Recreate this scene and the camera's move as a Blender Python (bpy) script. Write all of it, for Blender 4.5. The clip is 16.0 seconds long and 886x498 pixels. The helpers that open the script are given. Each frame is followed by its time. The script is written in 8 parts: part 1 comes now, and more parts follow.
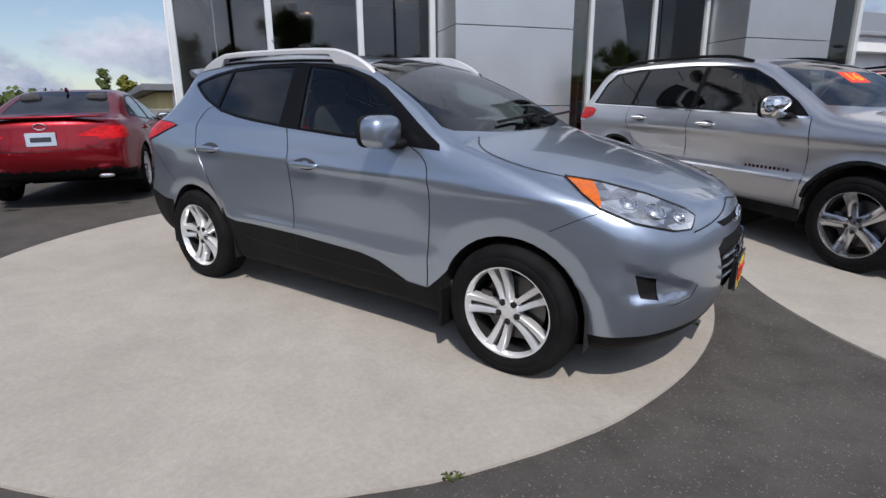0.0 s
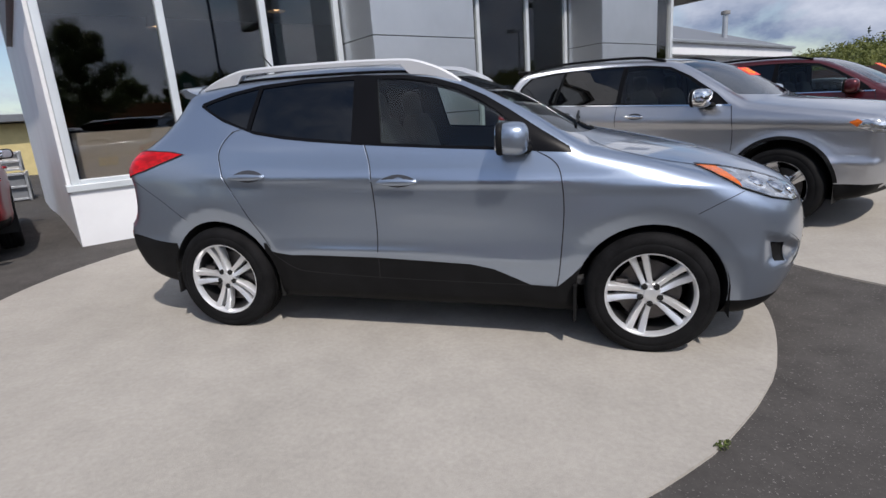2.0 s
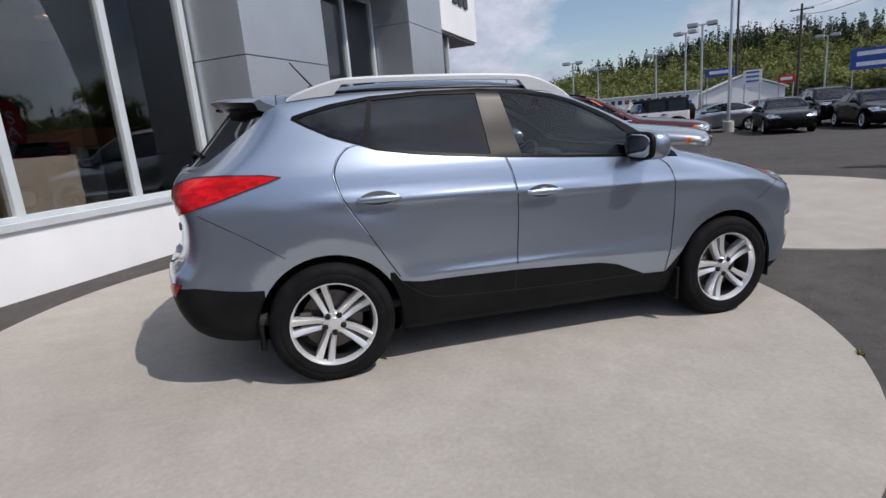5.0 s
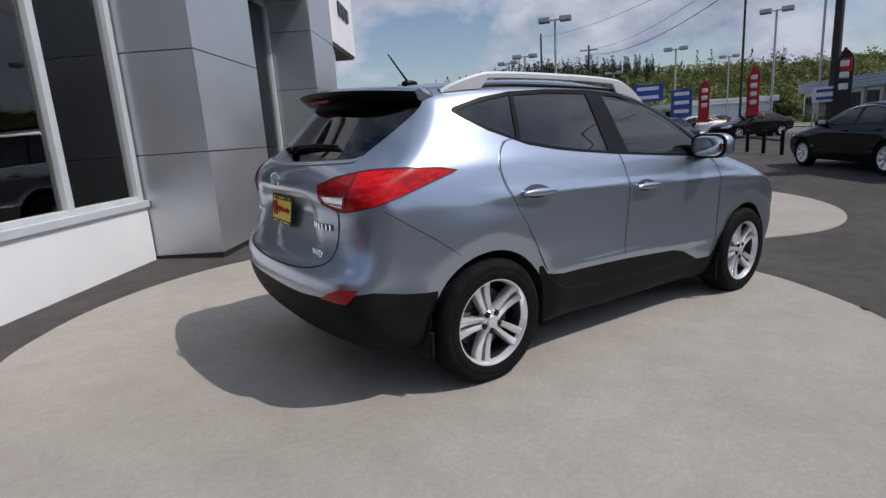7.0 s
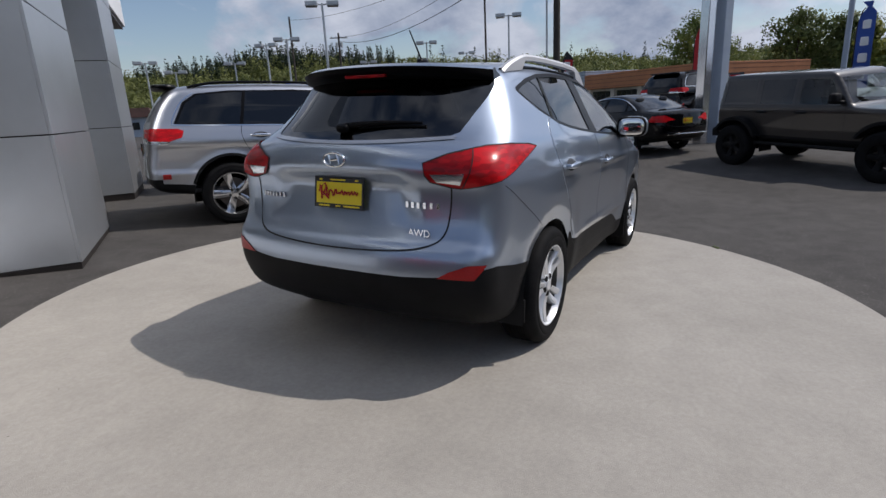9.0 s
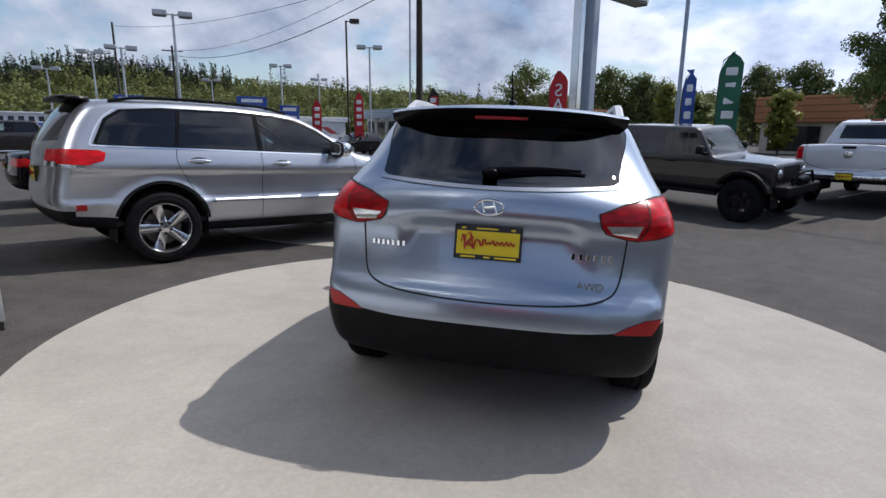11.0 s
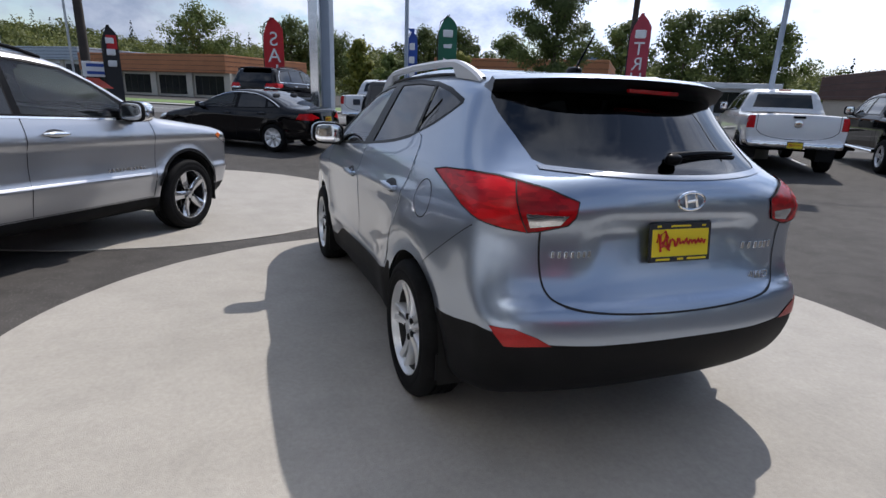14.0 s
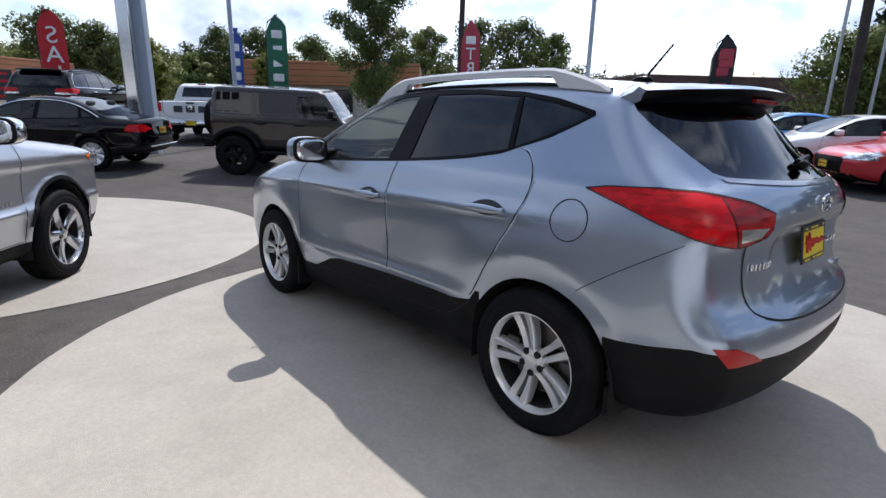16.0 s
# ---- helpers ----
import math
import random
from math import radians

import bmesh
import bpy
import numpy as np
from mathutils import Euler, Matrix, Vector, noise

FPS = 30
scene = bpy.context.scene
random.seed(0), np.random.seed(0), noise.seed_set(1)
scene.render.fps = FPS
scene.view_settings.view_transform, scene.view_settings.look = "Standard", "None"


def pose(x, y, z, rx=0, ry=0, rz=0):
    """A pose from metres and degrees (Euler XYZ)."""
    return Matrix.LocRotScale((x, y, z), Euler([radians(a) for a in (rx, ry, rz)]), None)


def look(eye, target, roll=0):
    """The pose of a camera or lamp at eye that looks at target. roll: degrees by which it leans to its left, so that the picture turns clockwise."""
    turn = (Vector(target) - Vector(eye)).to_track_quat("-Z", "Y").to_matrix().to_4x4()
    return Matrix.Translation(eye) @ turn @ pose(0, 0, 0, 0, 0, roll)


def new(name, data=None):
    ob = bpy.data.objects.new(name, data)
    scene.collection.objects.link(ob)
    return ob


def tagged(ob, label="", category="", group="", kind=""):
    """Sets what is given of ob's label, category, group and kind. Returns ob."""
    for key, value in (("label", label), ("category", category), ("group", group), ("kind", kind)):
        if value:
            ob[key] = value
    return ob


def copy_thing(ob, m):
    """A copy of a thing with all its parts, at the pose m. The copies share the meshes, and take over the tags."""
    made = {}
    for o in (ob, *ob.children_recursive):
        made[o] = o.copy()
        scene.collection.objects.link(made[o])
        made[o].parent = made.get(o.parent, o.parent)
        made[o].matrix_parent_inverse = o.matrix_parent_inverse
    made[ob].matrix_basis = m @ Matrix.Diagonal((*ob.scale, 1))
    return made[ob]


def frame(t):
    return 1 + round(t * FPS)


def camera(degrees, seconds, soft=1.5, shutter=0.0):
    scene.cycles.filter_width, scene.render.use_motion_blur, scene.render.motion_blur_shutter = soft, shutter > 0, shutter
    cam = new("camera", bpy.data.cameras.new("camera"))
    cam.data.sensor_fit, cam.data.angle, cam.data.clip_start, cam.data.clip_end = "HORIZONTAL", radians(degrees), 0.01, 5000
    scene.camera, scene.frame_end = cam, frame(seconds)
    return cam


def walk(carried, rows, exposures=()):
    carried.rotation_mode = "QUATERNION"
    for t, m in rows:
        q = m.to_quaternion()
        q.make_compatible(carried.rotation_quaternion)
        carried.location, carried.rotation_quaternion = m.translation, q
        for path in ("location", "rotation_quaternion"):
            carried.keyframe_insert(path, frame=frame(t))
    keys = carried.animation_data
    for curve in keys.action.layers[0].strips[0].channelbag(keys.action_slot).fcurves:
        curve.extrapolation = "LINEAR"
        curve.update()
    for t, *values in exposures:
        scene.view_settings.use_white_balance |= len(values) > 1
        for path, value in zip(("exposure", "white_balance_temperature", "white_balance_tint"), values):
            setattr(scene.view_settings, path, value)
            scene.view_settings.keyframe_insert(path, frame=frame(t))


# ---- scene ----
cam = camera(79.4, 16.0)
PATH = [
    (0, (2.489, -3.135, 1.249), (1.391, -1.538, 0.755), -0.5),
    (0.5, (2.145, -3.340, 1.223), (1.154, -1.674, 0.734), -1.6),
    (1, (1.783, -3.526, 1.263), (0.944, -1.759, 0.843), -1.6),
    (1.5, (1.421, -3.719, 1.296), (0.748, -1.900, 0.809), -3.1),
    (2, (1.001, -3.791, 1.297), (0.481, -1.921, 0.814), -4.4),
    (2.5, (0.581, -3.883, 1.307), (0.286, -1.953, 0.871), -2.5),
    (3, (0.161, -3.964, 1.330), (-0.013, -2.020, 0.893), -2.0),
    (3.5, (-0.282, -3.918, 1.364), (-0.318, -1.969, 0.914), -3.9),
    (4, (-0.676, -3.921, 1.368), (-0.470, -1.978, 0.939), -4.4),
    (4.5, (-1.065, -3.883, 1.385), (-0.720, -1.955, 0.980), -2.8),
    (4.7, (-1.213, -3.837, 1.376), (-0.806, -1.926, 0.950), -3.8),
    (6.8, (-2.890, -3.078, 1.336), (-1.800, -1.447, 0.950), -3.4),
    (7, (-3.041, -2.987, 1.357), (-1.934, -1.375, 0.937), -3.8),
    (7.5, (-3.314, -2.675, 1.367), (-2.056, -1.189, 0.910), -3.3),
    (8, (-3.586, -2.359, 1.410), (-2.207, -0.966, 1.011), -3.1),
    (8.2, (-3.729, -2.259, 1.402), (-2.260, -0.970, 0.978), -4.0),
    (10.3, (-4.507, -0.866, 1.447), (-2.680, -0.204, 0.974), -0.0),
    (10.5, (-4.501, -0.700, 1.485), (-2.653, -0.089, 1.025), -0.4),
    (11, (-4.503, -0.321, 1.507), (-2.591, 0.078, 1.079), 0.5),
    (11.5, (-4.478, 0.022, 1.531), (-2.540, 0.225, 1.078), 1.4),
    (12, (-4.331, 0.369, 1.547), (-2.390, 0.430, 1.072), 1.0),
    (12.5, (-4.231, 0.730, 1.537), (-2.308, 0.569, 1.011), 3.4),
    (13, (-4.104, 1.039, 1.533), (-2.201, 0.732, 0.998), 4.4),
    (13.5, (-3.868, 1.327, 1.562), (-2.000, 0.846, 1.035), 3.3),
    (14, (-3.665, 1.622, 1.554), (-1.881, 0.918, 0.987), 2.0),
    (14.5, (-3.457, 1.875, 1.563), (-1.731, 1.033, 1.004), 1.4),
    (15, (-3.169, 2.125, 1.580), (-1.493, 1.178, 1.037), 0.9),
    (15.5, (-2.949, 2.410, 1.564), (-1.429, 1.232, 1.014), 1.3),
    (16, (-2.685, 2.651, 1.555), (-1.249, 1.367, 1.016), 1.4),
]
walk(cam, [(t, look(eye, target, roll)) for t, eye, target, roll in PATH], [(0, -0.19, 6500, 14), (4.5, -0.24, 6500, 14), (7, -0.5, 6500, 14), (8, -0.55, 6500, 14), (10.5, -0.20, 6330, 13), (12, -0.10, 6330, 13), (14, -0.12, 6330, 13), (16, 0.20, 6330, 13)])

# ---- world and sun ----
SUN_AZ, SUN_EL = -50.0, 52.0            # degrees, counted from +x towards +y
world = bpy.data.worlds.new("sky")
scene.world = world
world.use_nodes = True
wn, wl = world.node_tree.nodes, world.node_tree.links
wn.clear()
w_out = wn.new("ShaderNodeOutputWorld")
w_bg = wn.new("ShaderNodeBackground")
w_bg.inputs["Strength"].default_value = 0.13
sky = wn.new("ShaderNodeTexSky")
sky.sky_type = "NISHITA"
sky.sun_disc = False
sky.sun_elevation = radians(SUN_EL)
sky.sun_rotation = radians(90 - SUN_AZ)
sky.air_density, sky.dust_density, sky.ozone_density = 1.0, 0.7, 1.2
# broken cloud: noise on a flattened dome of directions
w_tc = wn.new("ShaderNodeTexCoord")
w_sep = wn.new("ShaderNodeSeparateXYZ")
wl.new(w_tc.outputs["Generated"], w_sep.inputs[0])
w_up = wn.new("ShaderNodeMath"); w_up.operation = "ADD"; w_up.inputs[1].default_value = 0.48
w_max = wn.new("ShaderNodeMath"); w_max.operation = "MAXIMUM"; w_max.inputs[1].default_value = 0.0
wl.new(w_sep.outputs["Z"], w_max.inputs[0]); wl.new(w_max.outputs[0], w_up.inputs[0])
w_dx = wn.new("ShaderNodeMath"); w_dx.operation = "DIVIDE"
w_dy = wn.new("ShaderNodeMath"); w_dy.operation = "DIVIDE"
wl.new(w_sep.outputs["X"], w_dx.inputs[0]); wl.new(w_up.outputs[0], w_dx.inputs[1])
wl.new(w_sep.outputs["Y"], w_dy.inputs[0]); wl.new(w_up.outputs[0], w_dy.inputs[1])
w_com = wn.new("ShaderNodeCombineXYZ")
wl.new(w_dx.outputs[0], w_com.inputs[0]); wl.new(w_dy.outputs[0], w_com.inputs[1])
w_n1 = wn.new("ShaderNodeTexNoise"); w_n1.inputs["Scale"].default_value = 2.7
w_n1.inputs["Detail"].default_value = 9; w_n1.inputs["Roughness"].default_value = 0.55
w_n1.inputs["Distortion"].default_value = 0.25
wl.new(w_com.outputs[0], w_n1.inputs["Vector"])
w_cov = wn.new("ShaderNodeValToRGB")
w_cov.color_ramp.elements[0].position, w_cov.color_ramp.elements[1].position = 0.42, 0.53
# a little more cloud in the east
w_lean = wn.new("ShaderNodeMath"); w_lean.operation = "MULTIPLY_ADD"; w_lean.inputs[1].default_value = 0.035
wl.new(w_sep.outputs["X"], w_lean.inputs[0]); wl.new(w_n1.outputs["Fac"], w_lean.inputs[2])
wl.new(w_lean.outputs[0], w_cov.inputs[0])
w_off = wn.new("ShaderNodeVectorMath"); w_off.operation = "ADD"; w_off.inputs[1].default_value = (3.1, 7.7, 1.0)
wl.new(w_com.outputs[0], w_off.inputs[0])
w_n2 = wn.new("ShaderNodeTexNoise"); w_n2.inputs["Scale"].default_value = 2.6
w_n2.inputs["Detail"].default_value = 8; w_n2.inputs["Roughness"].default_value = 0.6
wl.new(w_off.outputs[0], w_n2.inputs["Vector"])
w_cl = wn.new("ShaderNodeValToRGB")
w_cl.color_ramp.elements[0].position, w_cl.color_ramp.elements[0].color = 0.36, (1.9, 2.5, 3.7, 1)
w_cl.color_ramp.elements[1].position, w_cl.color_ramp.elements[1].color = 0.64, (5.7, 6.2, 7.1, 1)
wl.new(w_n2.outputs["Fac"], w_cl.inputs[0])
# thin cloud in front of the sun's side glows brighter
w_dot = wn.new("ShaderNodeVectorMath"); w_dot.operation = "DOT_PRODUCT"
w_dot.inputs[1].default_value = (math.cos(radians(SUN_AZ)) * 0.8, math.sin(radians(SUN_AZ)) * 0.8, 0.6)
wl.new(w_tc.outputs["Generated"], w_dot.inputs[0])
w_glow = wn.new("ShaderNodeMapRange")
w_glow.inputs["From Min"].default_value, w_glow.inputs["From Max"].default_value = 0.55, 1.0
w_glow.inputs["To Min"].default_value, w_glow.inputs["To Max"].default_value = 1.0, 2.3
wl.new(w_dot.outputs["Value"], w_glow.inputs["Value"])
w_mulc = wn.new("ShaderNodeVectorMath"); w_mulc.operation = "SCALE"
wl.new(w_cl.outputs["Color"], w_mulc.inputs[0]); wl.new(w_glow.outputs[0], w_mulc.inputs["Scale"])
w_mix = wn.new("ShaderNodeMix"); w_mix.data_type = "RGBA"
wl.new(w_cov.outputs["Color"], w_mix.inputs["Factor"])
wl.new(sky.outputs[0], w_mix.inputs["A"]); wl.new(w_mulc.outputs[0], w_mix.inputs["B"])
wl.new(w_mix.outputs["Result"], w_bg.inputs["Color"])
wl.new(w_bg.outputs[0], w_out.inputs[0])

sun_data = bpy.data.lights.new("sun", "SUN")
sun_data.energy, sun_data.angle, sun_data.color = 4.2, radians(0.55), (1.0, 0.95, 0.87)
sun = new("sun", sun_data)
sun_dir = Vector((math.cos(radians(SUN_EL)) * math.cos(radians(SUN_AZ)),
                  math.cos(radians(SUN_EL)) * math.sin(radians(SUN_AZ)), math.sin(radians(SUN_EL))))
sun.matrix_world = look(sun_dir * 50, (0, 0, 0))

# ---- materials ----
def nodes_of(name):
    m = bpy.data.materials.new(name)
    m.use_nodes = True
    return m, m.node_tree.nodes, m.node_tree.links, m.node_tree.nodes["Principled BSDF"]


def noise_node(nt, ln, scale, detail=4.0, rough=0.55, coord="Object"):
    tc = nt.new("ShaderNodeTexCoord")
    nz = nt.new("ShaderNodeTexNoise")
    nz.inputs["Scale"].default_value, nz.inputs["Detail"].default_value = scale, detail
    nz.inputs["Roughness"].default_value = rough
    ln.new(tc.outputs[coord], nz.inputs["Vector"])
    return nz


def ramp(nt, ln, src, p0, c0, p1, c1):
    r = nt.new("ShaderNodeValToRGB")
    r.color_ramp.elements[0].position, r.color_ramp.elements[0].color = p0, (*c0, 1)
    r.color_ramp.elements[1].position, r.color_ramp.elements[1].color = p1, (*c1, 1)
    ln.new(src, r.inputs[0])
    return r


def plain(name, color, rough=0.5, metal=0.0, coat=0.0, vary=0.12, scale=3.0, fine=60.0, bump=0.0, spec=0.5):
    """A surface with two scales of variation in colour and roughness, and an optional fine bump."""
    m, nt, ln, bs = nodes_of(name)
    big = noise_node(nt, ln, scale, 5.0)
    small = noise_node(nt, ln, fine, 3.0)
    lo = tuple(max(0.0, c * (1 - vary)) for c in color)
    hi = tuple(min(1.0, c * (1 + vary)) for c in color)
    r1 = ramp(nt, ln, big.outputs["Fac"], 0.3, lo, 0.7, hi)
    mx = nt.new("ShaderNodeMix"); mx.data_type = "RGBA"; mx.blend_type = "SOFT_LIGHT"
    mx.inputs["Factor"].default_value = min(1.0, vary * 1.2)
    ln.new(r1.outputs["Color"], mx.inputs["A"]); ln.new(small.outputs["Fac"], mx.inputs["B"])
    ln.new(mx.outputs["Result"], bs.inputs["Base Color"])
    rr = nt.new("ShaderNodeMapRange")
    rr.inputs["To Min"].default_value, rr.inputs["To Max"].default_value = max(0.02, rough - 0.06), min(1, rough + 0.06)
    ln.new(big.outputs["Fac"], rr.inputs["Value"]); ln.new(rr.outputs[0], bs.inputs["Roughness"])
    bs.inputs["Metallic"].default_value = metal
    bs.inputs["Coat Weight"].default_value = coat
    bs.inputs["Coat Roughness"].default_value = 0.03
    bs.inputs["Specular IOR Level"].default_value = spec
    if bump:
        bp = nt.new("ShaderNodeBump"); bp.inputs["Strength"].default_value = bump
        bp.inputs["Distance"].default_value = 0.01
        ln.new(small.outputs["Fac"], bp.inputs["Height"]); ln.new(bp.outputs[0], bs.inputs["Normal"])
    return m


def lens(name, color, metal, rough, coat, cell, depth, spread=0.5):
    """A moulded lamp lens: small facets that differ in tone and tilt."""
    m, nt, ln, bs = nodes_of(name)
    tc = nt.new("ShaderNodeTexCoord")
    mp = nt.new("ShaderNodeMapping")
    mp.inputs["Scale"].default_value = (1.0, 1.0, 3.2)
    ln.new(tc.outputs["Object"], mp.inputs["Vector"])
    vo = nt.new("ShaderNodeTexVoronoi"); vo.inputs["Scale"].default_value = cell
    ln.new(mp.outputs[0], vo.inputs["Vector"])
    big = noise_node(nt, ln, 9.0, 2.0)
    lo, hi = tuple(c * (1 - spread) for c in color), color
    mxn = nt.new("ShaderNodeMath"); mxn.operation = "ADD"
    sep = nt.new("ShaderNodeSeparateColor")
    ln.new(vo.outputs["Color"], sep.inputs[0])
    hf = nt.new("ShaderNodeMath"); hf.operation = "MULTIPLY"; hf.inputs[1].default_value = 0.45
    ln.new(sep.outputs[0], hf.inputs[0])
    hb = nt.new("ShaderNodeMath"); hb.operation = "MULTIPLY"; hb.inputs[1].default_value = 0.6
    ln.new(big.outputs["Fac"], hb.inputs[0])
    ln.new(hf.outputs[0], mxn.inputs[0]); ln.new(hb.outputs[0], mxn.inputs[1])
    r1 = ramp(nt, ln, mxn.outputs[0], 0.25, lo, 0.70, hi)
    ln.new(r1.outputs["Color"], bs.inputs["Base Color"])
    bs.inputs["Metallic"].default_value, bs.inputs["Roughness"].default_value = metal, rough
    bs.inputs["Coat Weight"].default_value, bs.inputs["Coat Roughness"].default_value = coat, 0.02
    bs.inputs["Specular IOR Level"].default_value = 0.5 if metal else 0.2
    bp = nt.new("ShaderNodeBump"); bp.inputs["Strength"].default_value = depth
    bp.inputs["Distance"].default_value = 0.006
    ln.new(vo.outputs["Distance"], bp.inputs["Height"]); ln.new(bp.outputs[0], bs.inputs["Normal"])
    return m


def paint(name, color, metal=0.55, rough=0.34, dust_most=0.05, coat=1.0, spec=0.5):
    """Clear-coated car paint with flakes and a film of dust."""
    m, nt, ln, bs = nodes_of(name)
    flake = noise_node(nt, ln, 900.0, 1.0)
    dust = noise_node(nt, ln, 2.5, 6.0, 0.6)
    lo, hi = tuple(c * 0.93 for c in color), tuple(min(1, c * 1.07) for c in color)
    r1 = ramp(nt, ln, flake.outputs["Fac"], 0.35, lo, 0.65, hi)
    mx = nt.new("ShaderNodeMix"); mx.data_type = "RGBA"
    mx.inputs["B"].default_value = (0.33, 0.31, 0.28, 1)
    mr = nt.new("ShaderNodeMapRange")
    mr.inputs["From Min"].default_value, mr.inputs["From Max"].default_value = 0.45, 0.85
    mr.inputs["To Min"].default_value, mr.inputs["To Max"].default_value = 0.0, dust_most
    ln.new(dust.outputs["Fac"], mr.inputs["Value"]); ln.new(mr.outputs[0], mx.inputs["Factor"])
    ln.new(r1.outputs["Color"], mx.inputs["A"]); ln.new(mx.outputs["Result"], bs.inputs["Base Color"])
    bs.inputs["Metallic"].default_value = metal
    bs.inputs["Roughness"].default_value = rough
    bs.inputs["Coat Weight"].default_value = coat
    bs.inputs["Specular IOR Level"].default_value = spec
    bs.inputs["Coat Roughness"].default_value = 0.025
    return m


def glass(name, tint, gloss=1.0, ior=1.5, rough=0.0):
    """Thin sheet glass: tinted straight-through light and mirror gloss by Fresnel."""
    m = bpy.data.materials.new(name)
    m.use_nodes = True
    nt, ln = m.node_tree.nodes, m.node_tree.links
    nt.clear()
    out = nt.new("ShaderNodeOutputMaterial")
    tr = nt.new("ShaderNodeBsdfTransparent"); tr.inputs[0].default_value = (*tint, 1)
    gl = nt.new("ShaderNodeBsdfGlossy"); gl.inputs["Roughness"].default_value = rough
    gl.inputs[0].default_value = (gloss, gloss, gloss, 1)
    fr = nt.new("ShaderNodeFresnel"); fr.inputs["IOR"].default_value = ior
    mx = nt.new("ShaderNodeMixShader")
    ln.new(fr.outputs[0], mx.inputs[0]); ln.new(tr.outputs[0], mx.inputs[1]); ln.new(gl.outputs[0], mx.inputs[2])
    ln.new(mx.outputs[0], out.inputs[0])
    return m


def ground_mat(name, c_lo, c_hi, speck, speck_at, stain, rough, grain=160.0):
    m, nt, ln, bs = nodes_of(name)
    big = noise_node(nt, ln, 0.55, 8.0, 0.62)
    mid = noise_node(nt, ln, 4.5, 6.0, 0.6)
    fine = noise_node(nt, ln, grain, 2.0)
    r1 = ramp(nt, ln, big.outputs["Fac"], 0.32, c_lo, 0.68, c_hi)
    mx = nt.new("ShaderNodeMix"); mx.data_type = "RGBA"; mx.blend_type = "MULTIPLY"
    mx.inputs["Factor"].default_value = 1.0
    r2 = ramp(nt, ln, mid.outputs["Fac"], 0.25, (stain, stain, stain), 0.6, (1, 1, 1))
    ln.new(r1.outputs["Color"], mx.inputs["A"]); ln.new(r2.outputs["Color"], mx.inputs["B"])
    mx2 = nt.new("ShaderNodeMix"); mx2.data_type = "RGBA"
    mx2.inputs["B"].default_value = (*speck, 1)
    r3 = ramp(nt, ln, fine.outputs["Fac"], speck_at, (0, 0, 0), speck_at + 0.07, (0.75, 0.75, 0.75))
    ln.new(r3.outputs["Color"], mx2.inputs["Factor"])
    gr = noise_node(nt, ln, 38.0, 4.0, 0.7)
    r4 = ramp(nt, ln, gr.outputs["Fac"], 0.3, (0.88, 0.88, 0.88), 0.7, (1.06, 1.06, 1.06))
    mx3 = nt.new("ShaderNodeMix"); mx3.data_type = "RGBA"; mx3.blend_type = "MULTIPLY"
    mx3.inputs["Factor"].default_value = 1.0
    ln.new(mx.outputs["Result"], mx3.inputs["A"]); ln.new(r4.outputs["Color"], mx3.inputs["B"])
    ln.new(mx3.outputs["Result"], mx2.inputs["A"]); ln.new(mx2.outputs["Result"], bs.inputs["Base Color"])
    bs.inputs["Roughness"].default_value = rough
    bs.inputs["Specular IOR Level"].default_value = 0.3
    bp = nt.new("ShaderNodeBump"); bp.inputs["Strength"].default_value = 0.5
    bp.inputs["Distance"].default_value = 0.005
    ln.new(fine.outputs["Fac"], bp.inputs["Height"]); ln.new(bp.outputs[0], bs.inputs["Normal"])
    return m


def leafy(name, dark, light):
    m, nt, ln, bs = nodes_of(name)
    geo = nt.new("ShaderNodeNewGeometry")
    r1 = ramp(nt, ln, geo.outputs["Random Per Island"], 0.0, dark, 1.0, light)
    ln.new(r1.outputs["Color"], bs.inputs["Base Color"])
    bs.inputs["Roughness"].default_value = 0.6
    bs.inputs["Specular IOR Level"].default_value = 0.2
    tl = nt.new("ShaderNodeBsdfTranslucent")
    ln.new(r1.outputs["Color"], tl.inputs["Color"])
    mx = nt.new("ShaderNodeMixShader"); mx.inputs[0].default_value = 0.35
    ln.new(bs.outputs[0], mx.inputs[1]); ln.new(tl.outputs[0], mx.inputs[2])
    ln.new(mx.outputs[0], nt["Material Output"].inputs["Surface"])
    return m


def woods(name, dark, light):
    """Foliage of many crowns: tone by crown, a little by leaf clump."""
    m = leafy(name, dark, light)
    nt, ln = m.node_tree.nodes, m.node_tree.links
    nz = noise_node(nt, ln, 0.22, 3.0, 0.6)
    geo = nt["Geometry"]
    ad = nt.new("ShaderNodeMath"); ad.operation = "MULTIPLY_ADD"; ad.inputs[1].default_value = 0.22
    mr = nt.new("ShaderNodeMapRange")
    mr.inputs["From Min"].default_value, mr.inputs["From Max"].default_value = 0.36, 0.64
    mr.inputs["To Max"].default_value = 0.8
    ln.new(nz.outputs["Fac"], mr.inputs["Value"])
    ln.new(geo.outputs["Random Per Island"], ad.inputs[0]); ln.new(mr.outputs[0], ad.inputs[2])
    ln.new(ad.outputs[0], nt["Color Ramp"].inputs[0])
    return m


def lamp_glow(name, color, strength):
    m, nt, ln, bs = nodes_of(name)
    bs.inputs["Base Color"].default_value = (*color, 1)
    bs.inputs["Emission Color"].default_value = (*color, 1)
    bs.inputs["Emission Strength"].default_value = strength
    return m


